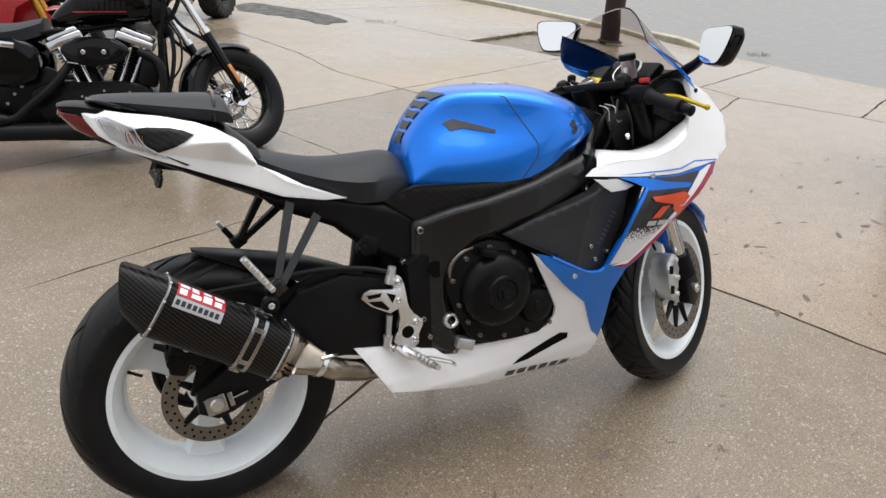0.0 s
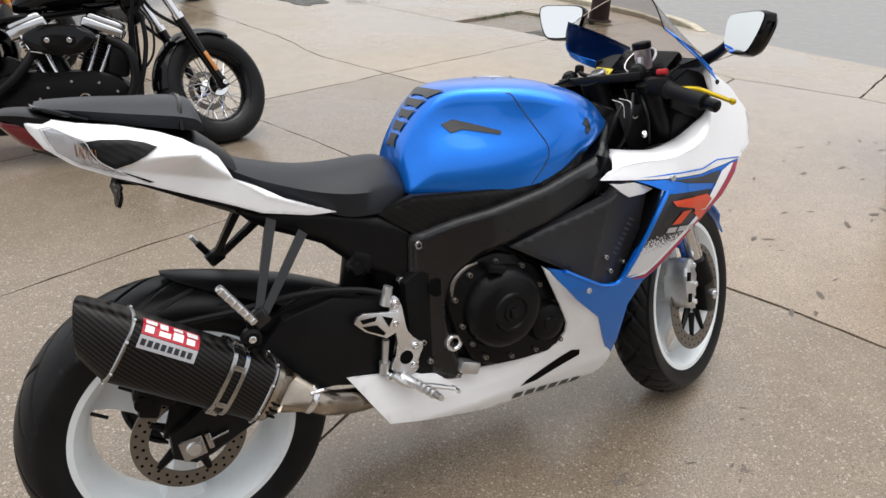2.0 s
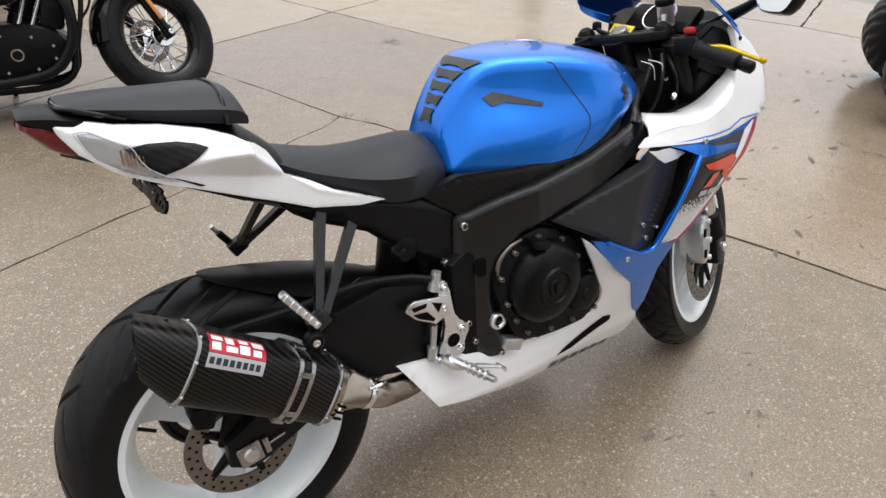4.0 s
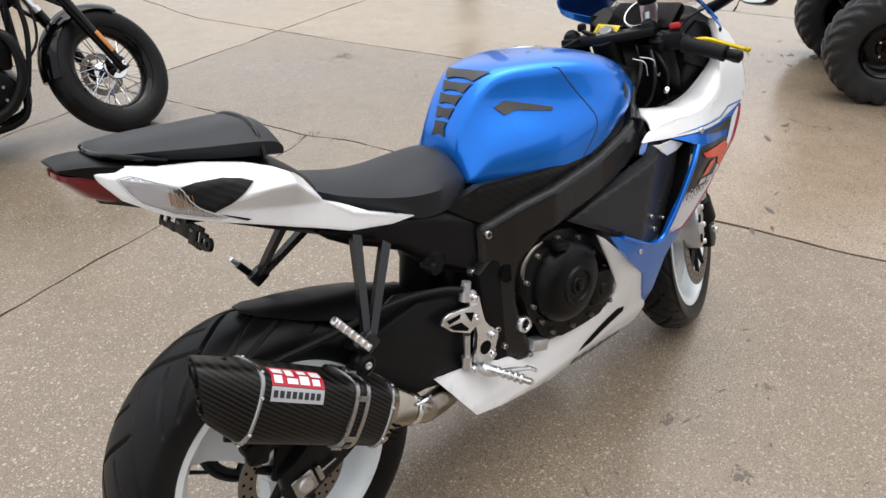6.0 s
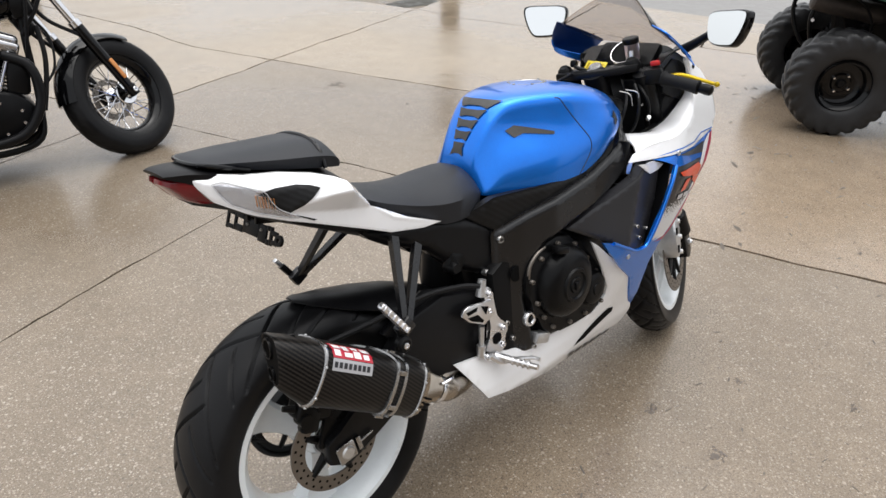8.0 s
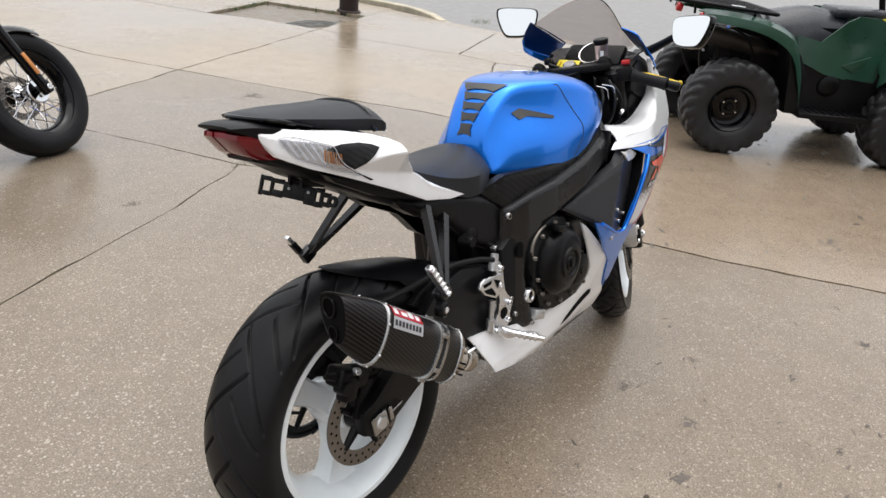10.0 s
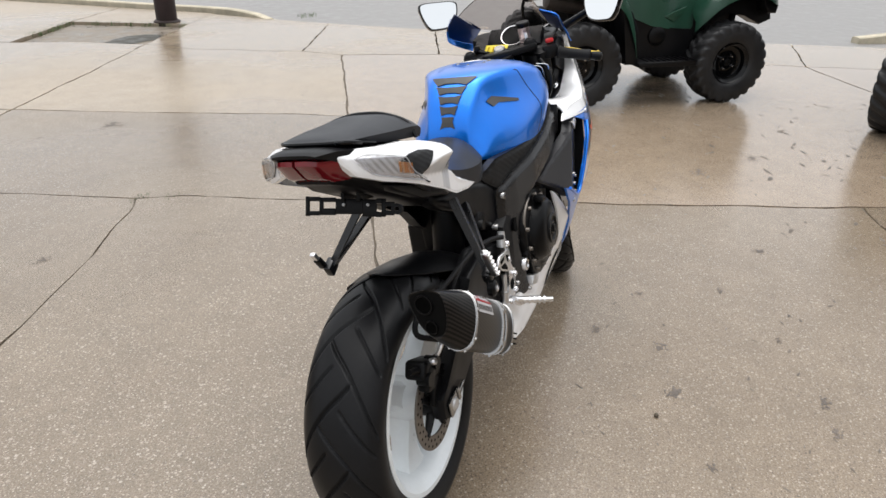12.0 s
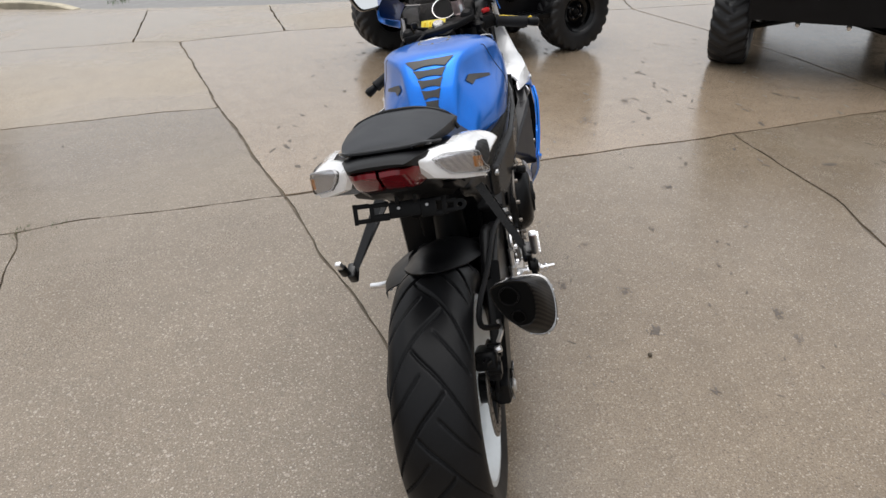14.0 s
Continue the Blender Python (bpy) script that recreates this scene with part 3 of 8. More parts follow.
kerb(KERB_LINE[:7], 0.13, [0.07, 0.07, 0.07, 0.065, 0.06, 0.045, 0.006], "kerb", "pale yellowish concrete kerb, dropping to the driveway")
kerb([(6.9, 5.1), (6.80, 4.7), (6.85, 4.1), (7.03, 2.68), (7.53, 0.5), (8.03, -1.4), (9.25, -6)], 0.10, [-0.01] * 7, "gutter_edge", "pale concrete gutter edge flush with the driveway")
kerb([(9.0, -2.2), (9.4, -3.0), (9.9, -5.0), (10.8, -8.5)], 0.14, [0.0, 0.06, 0.07, 0.07], "kerb_far", "pale concrete kerb beyond the driveway")

puddle_bm = bmesh.new()
puddle_bm.faces.new([puddle_bm.verts.new((4.98 + 0.36 * math.cos(a) * (1 + 0.25 * noise.noise(V((math.cos(a), math.sin(a), 0.2)))), 5.45 + 0.2 * math.sin(a) * (1 + 0.3 * noise.noise(V((math.cos(a) * 2, math.sin(a) * 2, 3)))), -0.031)) for a in (k * math.pi / 20 for k in range(40))])
tagged(part("puddle", puddle_bm, WATER, None), "shallow dark puddle in the sunken slab", "puddle", kind="structure")
wide = bmesh.new()
edge_line = curve_points([(1.95, 9.7, 0.004), (2.36, 10.3, 0.004), (2.9, 9.36, 0.004), (3.18, 8.35, 0.004), (2.98, 7.95, 0.004), (2.74, 7.82, 0.004), (2.62, 8.2, 0.004), (2.45, 8.66, 0.004), (2.1, 9.1, 0.004)], 8, True)
wide.faces.new([wide.verts.new(p + V((0.08 * noise.noise(p * 4), 0.08 * noise.noise(p * 4 + V((9, 0, 0))), 0))) for p in edge_line])
tagged(part("puddle", wide, WATER, None), "broad dark puddle on the paving", "puddle", kind="structure")


def grass_tufts(spots, name, label):
    bm = bmesh.new()
    for x, y, spread, count, high in spots:
        for _ in range(count):
            px, py = x + random.gauss(0, spread), y + random.gauss(0, spread * 0.6)
            a, h, lean = random.uniform(0, 6.28), high * random.uniform(0.3, 0.8), random.uniform(0.4, 1.6)
            w = V((math.cos(a), math.sin(a), 0)) * 0.003
            tip = V((px + math.cos(a + 1.5) * h * lean, py + math.sin(a + 1.5) * h * lean, h))
            q = [V((px, py, -0.03)) - w, V((px, py, -0.03)) + w]
            mid = (q[0] + q[1]) / 2 * 0.45 + tip * 0.55
            f0 = [bm.verts.new(p) for p in (q[0], q[1], mid + w * 0.7, tip, mid - w * 0.7)]
            bm.faces.new(f0)
    return tagged(part(name, bm, GRASS, None), label, "grass", kind="stuff")


grass_tufts([(4.6 + 0.13 * k, 6.5 + 0.055 * k, 0.05, 26, 0.035) for k in range(7)] + [(5.9 - 0.08 * k, 5.55 + 0.2 * k, 0.05, 22, 0.04) for k in range(6)]
            + [(3.62, 8.05, 0.14, 90, 0.045), (1.30, 2.02, 0.04, 40, 0.02), (1.36, 1.9, 0.03, 30, 0.018), (7.40, 4.70, 0.1, 60, 0.035), (2.24, 4.02, 0.05, 24, 0.012), (2.0, 4.6, 0.05, 16, 0.012)],
            "grass_tufts", "short green grass in the pavement joints")


def litter(count, box_, name, label, size):
    """Scattered wet leaf scraps and grit, lying flat."""
    bm = bmesh.new()
    for _ in range(count):
        x, y = random.uniform(box_[0], box_[1]), random.uniform(box_[2], box_[3])
        r, turn = size * random.uniform(0.3, 1.3) ** 2, random.gauss(0.3, 0.5)
        ca, sa, thin = math.cos(turn), math.sin(turn), random.uniform(0.3, 0.6)
        k = random.randint(7, 10)
        ring = []
        for i in range(k):
            a = 2 * math.pi * i / k
            rr = r * random.uniform(0.45, 1.15)
            u, v = rr * math.cos(a) * 1.5, rr * math.sin(a) * thin
            ring.append(bm.verts.new((x + ca * u - sa * v, y + sa * u + ca * v, 0.0006)))
        c = bm.verts.new((x, y, 0.0012 + 0.05 * r))
        for i in range(k):
            bm.faces.new((c, ring[i], ring[(i + 1) % k]))
    return tagged(part(name, bm, LEAF, None), label, "litter", kind="stuff")


litter(420, (2.1, 5.2, -2.4, 1.4), "leaf_scraps", "small dark leaf scraps on wet concrete", 0.020)
litter(190, (0.3, 2.4, -1.9, -0.2), "leaf_scraps", "small dark leaf scraps on the concrete", 0.008)
litter(60, (1.5, 5.0, 2.0, 6.0), "leaf_scraps", "small dark scraps on the concrete by the street", 0.012)


def stain(bm, x, y, r, seed):
    """A worn spot: a patch of small pits and oil blots with ragged edges, thinning out from its middle."""
    rng = random.Random(int(seed * 10))
    for k in range(34):
        far = rng.random() ** 0.8
        a = rng.uniform(0, 6.283)
        cx, cy = x + r * 1.15 * far * math.cos(a), y + 0.72 * r * far * math.sin(a)
        pr = r * rng.uniform(0.07, 0.26) * (1.15 - 0.7 * far)
        a0, n_ = rng.uniform(0, 6.283), rng.randint(6, 9)
        stretch = rng.uniform(0.5, 1.0)
        ring = [bm.verts.new((cx + pr * rng.uniform(0.6, 1.2) * math.cos(a0 + 6.283 * i / n_), cy + stretch * pr * rng.uniform(0.6, 1.2) * math.sin(a0 + 6.283 * i / n_), 0.0007)) for i in range(n_)]
        top = bm.verts.new((cx, cy, 0.0016 + 0.0005 * rng.random()))
        for i in range(n_):
            bm.faces.new((ring[i], ring[(i + 1) % n_], top))


STAIN = surface("oil_stain", (0.120, 0.098, 0.080), 0.6, vary=0.45, grain=120, relief=0.2)
stain_bm = bmesh.new()
for k, (x, y, r) in enumerate([(0.939, -0.56, 0.030), (0.703, -0.629, 0.034), (0.975, -0.335, 0.026), (0.681, -1.084, 0.024), (0.828, -1.065, 0.028), (0.40, -0.75, 0.018),
                               (2.24, 3.10, 0.075), (1.9, -0.9, 0.03), (1.45, -0.75, 0.02), (2.9, -0.6, 0.05), (3.3, -0.9, 0.045), (0.60, 1.9, 0.03), (1.15, -0.95, 0.016), (1.3, -0.45, 0.018)]):
    stain(stain_bm, x, y, r * 1.3, k * 3.1)
tagged(part("stains", stain_bm, STAIN, None), "small pitted dark spots on the concrete", "stain", kind="stuff")

pebble_bm = bmesh.new()
bmesh.ops.create_icosphere(pebble_bm, subdivisions=2, radius=0.009, matrix=Matrix.Translation((0.561, -0.586, 0.005)) @ Matrix.Diagonal((1, 0.8, 0.7, 1)))
tagged(part("pebble", pebble_bm, SOIL, None), "small dark pebble on the concrete", "pebble")

# added wall, out of view: blocks low southern sky so upright faces reflect darker
b = bmesh.new()
box(b, (-2.0, -8.3, 1.95), (12.0, 0.3, 4.1), (0, 0, 0), 0.02)
tagged(part("wall_south", b, SHADE_WALL, None), "plain tan unseen wall added to darken reflections on the flanks", "wall", kind="structure")

post = empty("street_post", pose(5.97, 5.86, 0), "round rusty dark brown steel post on the sidewalk", "post")
b = bmesh.new()
lathe(b, [(0.125, -0.05), (0.125, 3.2), (0.11, 3.24), (0, 3.26)], (0, 0, 0), (0, 0, 1), 28)
part("shaft", b, RUST, post)
b = bmesh.new()
lathe(b, [(0.16, -0.05), (0.16, 0.012), (0.135, 0.03), (0.126, 0.03)], (0, 0, 0), (0, 0, 1), 28)
part("collar", b, RUST, post)

# ---- the sport motorcycle, in its own upright frame (x ahead, y left), leaning on its side stand ----
def fairing_y(x, z):
    b = interp(z, [0.15, 0.2, 0.25, 0.3, 0.4, 0.5, 0.65, 0.72, 0.8, 0.9, 1.0], [0.11, 0.135, 0.158, 0.185, 0.222, 0.255, 0.275, 0.262, 0.24, 0.21, 0.18])
    inward = 1 - interp(z, [0.60, 0.76], [0, 1]) * interp(x, [0.90, 1.0, 1.12], [0.20, 0.10, 0])
    return inward * b * interp(x, [0.3, 0.4, 0.7, 0.85, 1.15, 1.4, 1.5, 1.6], [0.93, 0.94, 0.97, 1, 1, 0.92, 0.75, 0.5])


TAIL_X = (-0.174, -0.141, -0.096, -0.05, 0.0, 0.04, 0.081, 0.105, 0.142, 0.20, 0.333)


def tail_y(x, z):
    """The tail's flank: a top that lies almost flat, an upright band, a hollow under it and a lower fin."""
    za = interp(x, TAIL_X, (0.955, 0.940, 0.930, 0.922, 0.914, 0.906, 0.896, 0.872, 0.833, 0.79, 0.737))
    ya = interp(x, TAIL_X, (0.058, 0.086, 0.148, 0.156, 0.160, 0.165, 0.177, 0.160, 0.144, 0.139, 0.131))
    zb = interp(x, TAIL_X, (0.930, 0.915, 0.895, 0.880, 0.885, 0.888, 0.886, 0.862, 0.830, 0.785, 0.735))
    yb = interp(x, TAIL_X, (0.058, 0.088, 0.150, 0.164, 0.172, 0.180, 0.187, 0.166, 0.144, 0.139, 0.131))
    zh = interp(x, TAIL_X, (0.900, 0.890, 0.880, 0.878, 0.862, 0.852, 0.842, 0.836, 0.828, 0.780, 0.730))
    yh = interp(x, TAIL_X, (0.055, 0.085, 0.148, 0.163, 0.157, 0.155, 0.154, 0.150, 0.143, 0.138, 0.130))
    if z > za:
        return max(ya - 1.5 * (z - za), 0.6 * ya)
    if z > zb:
        return ya + (yb - ya) * (za - z) / (za - zb)
    if z > zh:
        return yb + (yh - yb) * (zb - z) / (zb - zh)
    return yh


def tyre_mesh(centre, crown, half, rim_r, na, step, pitch_count, groove=0.007, wide=0.0036, m=None):
    """A round-profile motorcycle tyre with slanting grooves cut into its tread."""
    side = [(half * 0.80, rim_r), (half * 0.90, rim_r + 0.012), (half * 0.99, rim_r + 0.034), (half, rim_r + 0.050), (half * 0.93, crown - 0.030), (half * 0.74, crown - 0.0145), (half * 0.42, crown - 0.0035)]
    ctrl = [(y, r, 0) for y, r in side] + [(0, crown, 0)] + [(-y, r, 0) for y, r in side[::-1]]
    line = curve_points(ctrl, 12)
    length = [0.0]
    for a, b in zip(line, line[1:]):
        length.append(length[-1] + (b - a).length)
    nv = int(length[-1] / step)
    s = np.linspace(0, length[-1], nv)
    ys, rs = np.interp(s, length, [p.x for p in line]), np.interp(s, length, [p.y for p in line])
    across = s - length[-1] / 2
    th = np.linspace(0, 2 * np.pi, na, endpoint=False)
    T, A = np.meshgrid(th, across, indexing="ij")
    around = -crown * T
    pitch = 2 * np.pi * crown / pitch_count
    reach = half * 1.12
    cut = np.zeros_like(T)
    for sign, phase in ((1, 0.0), (-1, 0.5)):
        a = A * sign
        d = (around + 1.0 * a + 6.5 * a * np.abs(a) + phase * pitch) % pitch
        d = np.minimum(d, pitch - d) * 0.72
        main = np.clip((1.25 - d / wide) / 0.4, 0, 1) * np.clip((a + 0.034) / 0.006, 0, 1) * np.clip((reach - a) / 0.006, 0, 1)
        d2 = (around + 1.25 * a + (phase + 0.48) * pitch) % pitch
        d2 = np.minimum(d2, pitch - d2) * 0.66
        short = np.clip((1.2 - d2 / (wide * 0.75)) / 0.4, 0, 1) * np.clip((a - 0.012) / 0.006, 0, 1) * np.clip((reach * 0.93 - a) / 0.006, 0, 1)
        cut = np.maximum(cut, np.maximum(main, 0.8 * short))
    R = rs[None, :] - groove * cut
    X, Z, Y = centre[0] + R * np.cos(T), centre[2] + R * np.sin(T), np.broadcast_to(ys[None, :] + centre[1], R.shape)
    verts = np.stack([X, Y, Z], -1).reshape(-1, 3)
    if m is not None:
        mm = np.array(m)
        verts = verts @ mm[:3, :3].T + mm[:3, 3]
    i, j = np.meshgrid(np.arange(na), np.arange(nv - 1), indexing="ij")
    k = (i + 1) % na
    faces = np.stack([i * nv + j, i * nv + j + 1, k * nv + j + 1, k * nv + j], -1).reshape(-1, 4)
    me = bpy.data.meshes.new("tyre")
    me.from_pydata(verts.tolist(), [], faces.tolist())
    me.polygons.foreach_set("use_smooth", [True] * len(me.polygons))
    me.materials.append(RUBBER)
    return me


def moto_wheel(parent, name, centre, crown, half, rim_r, rim_half, angles, na, step, count, m=None, spoke_w=0.045, label=""):
    """A white three-spoke cast wheel with its tyre."""
    c = V(centre)
    M = m or Matrix.Identity(4)
    b = bmesh.new()
    h = rim_half
    prof = [(rim_r + 0.006, -h), (rim_r + 0.006, -h + 0.007), (rim_r - 0.010, -h + 0.014), (rim_r - 0.020, -h * 0.5), (rim_r - 0.030, 0), (rim_r - 0.020, h * 0.5), (rim_r - 0.010, h - 0.014),
            (rim_r + 0.006, h - 0.007), (rim_r + 0.006, h), (rim_r - 0.006, h), (rim_r - 0.020, h - 0.016), (rim_r - 0.031, h * 0.5), (rim_r - 0.040, 0), (rim_r - 0.031, -h * 0.5), (rim_r - 0.020, -h + 0.016), (rim_r - 0.006, -h)]
    lathe(b, prof, c, (0, 1, 0), 96, closed=True)
    wheel = part(name, moved(b, M), RIM_WHITE, parent, label, sharp=32)
    ty = new("tyre", tyre_mesh(centre, crown, half, rim_r, na, step, count, m=m))
    ty.parent = wheel
    tagged(ty, "black grooved rubber tyre")
    for a in angles:
        b = bmesh.new()
        rings = []
        for r, w, d in ((0.035, spoke_w * 0.8, 0.034), (0.06, spoke_w * 0.62, 0.03), (0.10, spoke_w * 0.60, 0.024), (0.14, spoke_w * 0.75, 0.022), (rim_r - 0.045, spoke_w * 1.05, 0.026), (rim_r - 0.028, spoke_w * 1.35, 0.034)):
            u, t = V((math.cos(radians(a)), 0, math.sin(radians(a)))), V((-math.sin(radians(a)), 0, math.cos(radians(a))))
            rings.append([c + u * r + t * w * p + V((0, d * q, 0)) for p, q in ((-1, -0.5), (-0.8, -1), (0.8, -1), (1, -0.5), (1, 0.5), (0.8, 1), (-0.8, 1), (-1, 0.5))])
        loft(b, rings)
        part("spoke", moved(b, M), RIM_WHITE, wheel)
    b = bmesh.new()
    lathe(b, [(0.018, -0.062), (0.040, -0.062), (0.044, -0.05), (0.052, -0.03), (0.052, 0.03), (0.044, 0.05), (0.040, 0.062), (0.018, 0.062)], c, (0, 1, 0), 32, closed=True)
    part("hub", moved(b, M), RIM_WHITE, wheel)
    b = bmesh.new()
    u = V((math.cos(radians(angles[0] + 14)), 0, math.sin(radians(angles[0] + 14))))
    cyl(b, c + u * (rim_r - 0.03) + V((0, -h * 0.5, 0)), c + u * (rim_r - 0.062) + V((0, -h * 0.62, 0)), 0.004, 0.0035, 8)
    part("valve", moved(b, M), BLACK, wheel)
    return wheel


def brake_disc(parent, centre, r_out, r_in, y, holes, m=None, name="brake_disc"):
    """A drilled steel brake disc."""
    M = m or Matrix.Identity(4)
    c = V((centre[0], y, centre[2]))
    b = bmesh.new()
    lathe(b, [(r_in, -0.0024), (r_out - 0.001, -0.0024), (r_out, -0.0016), (r_out, 0.0016), (r_out - 0.001, 0.0024), (r_in, 0.0024)], c, (0, 1, 0), 72, closed=True)
    disc = part(name, moved(b, M), DISC_STEEL, parent, "drilled steel brake disc")
    b = bmesh.new()
    for k in range(holes):
        for ring in range(2):
            a = 2 * math.pi * (k + 0.5 * ring) / holes
            r = r_in + (r_out - r_in) * (0.32 + 0.40 * ring)
            p = c + V((r * math.cos(a), 0, r * math.sin(a)))
            cyl(b, p - V((0, 0.0027, 0)), p + V((0, 0.0027, 0)), 0.0033, seg=8)
    tagged(part("drilling", moved(b, M), HOLE, disc), "small black dots for the drilled holes round the disc", kind="stuff")
    return disc


LEAN = pose(0, -0.053, 0, -9.5, 0, 0)
bike = empty("sport_motorcycle", LEAN, "blue and white sport motorcycle leaning on its side stand", "motorcycle")
REAR, FRONT = (0, 0, 0.311), (1.385, 0, 0.298)
axis = V((-math.sin(radians(23.75)), 0, math.cos(radians(23.75))))
foot = V((1.482, 0, 0))
STEER = Matrix.Translation(foot) @ Matrix.Rotation(radians(16), 4, axis) @ Matrix.Translation(-foot)
WHEEL_STEER = Matrix.Translation(foot + V((0.008, -0.024, -0.014))) @ Matrix.Rotation(radians(21.5), 4, axis) @ Matrix.Translation(-foot)

# rear wheel, brake, axle
rear_wheel = moto_wheel(bike, "rear_wheel", REAR, 0.308, 0.089, 0.214, 0.078, (141, 261, 21), 860, 0.0030, 11, label="white three-spoke cast rear wheel")
brake_disc(rear_wheel, REAR, 0.112, 0.078, -0.092, 28)
for a in range(0, 360, 72):
    b = bmesh.new()
    u = V((math.cos(radians(a)), 0, math.sin(radians(a))))
    cyl(b, V(REAR) + u * 0.03 + V((0, -0.088, 0)), V(REAR) + u * 0.085 + V((0, -0.092, 0)), 0.012, 0.007, 8)
    part("carrier_arm", b, BLACK, rear_wheel)
b = bmesh.new()
lathe(b, [(0.012, -0.10), (0.034, -0.10), (0.036, -0.06), (0.012, -0.06)], REAR, (0, 1, 0), 24, closed=True)
part("disc_carrier", b, BLACK, rear_wheel)
b = bmesh.new()
lathe(b, [(0.088, 0.086), (0.104, 0.086), (0.107, 0.088), (0.107, 0.091), (0.104, 0.093), (0.088, 0.093)], REAR, (0, 1, 0), 44, closed=True)
for k in range(43):
    a = 2 * math.pi * k / 43
    box(b, (0.109 * math.cos(a), 0.0895, 0.311 + 0.109 * math.sin(a)), (0.007, 0.005, 0.005), (0, -math.degrees(a), 0))
for k in range(5):
    a = 2 * math.pi * (k + 0.3) / 5
    cyl(b, (0.04 * math.cos(a), 0.085, 0.311 + 0.04 * math.sin(a)), (0.092 * math.cos(a), 0.089, 0.311 + 0.092 * math.sin(a)), 0.008, 0.006, 8)
part("sprocket", b, BLACK, rear_wheel, "dark steel rear sprocket")
b = bmesh.new()
links = [V((0.11 * math.cos(a), 0.0895, 0.311 + 0.11 * math.sin(a))) for a in (radians(80 + 10 * k) for k in range(21))]
links = [V((0.55, 0.0895, 0.43 + 0.0)), V((0.30, 0.0895, 0.425))] + links + [V((0.30, 0.0895, 0.27)), V((0.55, 0.0895, 0.36))]
tube(b, links, 0.0085, 8, 3, flat=0.8)
part("drive_chain", b, BLACK, bike, "dark drive chain")
b = bmesh.new()
cyl(b, (0, -0.138, 0.311), (0, 0.138, 0.311), 0.010, seg=16)
lathe(b, [(0.006, -0.146), (0.013, -0.146), (0.017, -0.141), (0.017, -0.133), (0, -0.133)], REAR, (0, 1, 0), 24)
part("rear_axle", b, CAST_ALU, bike)
b = bmesh.new()
box(b, (-0.002, -0.139, 0.311), (0.046, 0.006, 0.044), (0, -10, 0), 0.003)
box(b, (0.030, -0.139, 0.319), (0.012, 0.010, 0.036), (0, -10, 0), 0.003)
cyl(b, (0.033, -0.139, 0.319), (0.068, -0.139, 0.328), 0.003, seg=10)
part("chain_adjuster", b, BAND, bike, "bright aluminium axle adjuster block")
b = bmesh.new()
box(b, (-0.045, -0.098, 0.432), (0.086, 0.052, 0.044), (0, 24, 0), 0.010, 3)
box(b, (-0.060, -0.112, 0.418), (0.040, 0.030, 0.058), (0, 20, 0), 0.008)
cyl(b, (-0.085, -0.105, 0.452), (-0.108, -0.10, 0.462), 0.009, 0.006, 10)
cyl(b, (-0.075, -0.130, 0.425), (-0.075, -0.100, 0.425), 0.015, seg=14)
cyl(b, (-0.03, -0.130, 0.440), (-0.03, -0.100, 0.440), 0.015, seg=14)
box(b, (-0.008, -0.108, 0.365), (0.060, 0.014, 0.090), (0, 20, 0), 0.005)
part("rear_caliper", b, BLACK, bike)
b = bmesh.new()
bolt(b, (-0.045, -0.126, 0.452), (0, -1, 0.3), 0.008, 0.007)
tube(b, [(-0.02, -0.125, 0.452), (-0.01, -0.135, 0.475), (0.01, -0.13, 0.49)], 0.005, 8)
part("banjo_bolt", b, ALU, bike)
b = bmesh.new()
tube(b, [(-0.01, -0.13, 0.487), (-0.05, -0.10, 0.52), (-0.02, -0.10, 0.555), (0.12, -0.115, 0.565), (0.26, -0.125, 0.575), (0.36, -0.14, 0.565), (0.405, -0.16, 0.555)], 0.0065, 8)
part("brake_hose", b, SOFT_RUBBER, bike)

# swing arm and hugger
ARM = [(-0.040, 0.292), (-0.040, 0.345), (-0.010, 0.362), (0.10, 0.425), (0.160, 0.475), (0.20, 0.535), (0.31, 0.558), (0.43, 0.525), (0.50, 0.46), (0.56, 0.43), (0.575, 0.385), (0.50, 0.345), (0.41, 0.325), (0.30, 0.358), (0.215, 0.372), (0.12, 0.335), (0.04, 0.282), (0.0, 0.270)]
for side in (-1, 1):
    b = bmesh.new()
    prism(b, ARM if side < 0 else [(x, z - max(0, z - 0.42) * 0.8) for x, z in ARM], side * (0.134 if side < 0 else 0.152), side * 0.098, 0.009, 2)
    part("swing_arm", b, PLASTIC, bike, "satin black swing arm")
b = bmesh.new()
box(b, (0.36, 0, 0.44), (0.10, 0.20, 0.13), (0, 10, 0), 0.02)
part("swing_arm_bridge", b, BLACK, bike)
b = bmesh.new()
rings = []
for x, z, w, drop in ((0.002, 0.636, 0.014, 0.002), (0.03, 0.630, 0.042, 0.008), (0.10, 0.615, 0.074, 0.022), (0.18, 0.597, 0.090, 0.034), (0.26, 0.575, 0.098, 0.044), (0.34, 0.542, 0.104, 0.055), (0.41, 0.505, 0.104, 0.07)):
    top = [V((x, w * v, z - drop * (0.25 * abs(v) + 0.75 * max(0, abs(v) - 0.5) * 2))) for v in (-1, -0.85, -0.6, -0.3, 0, 0.3, 0.6, 0.85, 1)]
    rings.append(top + [p - V((0.001, 0, 0.0022)) for p in top[::-1]])
loft(b, rings)
part("rear_hugger", b, PLASTIC, bike, "black plastic rear tyre hugger")
b = bmesh.new()
rings = []
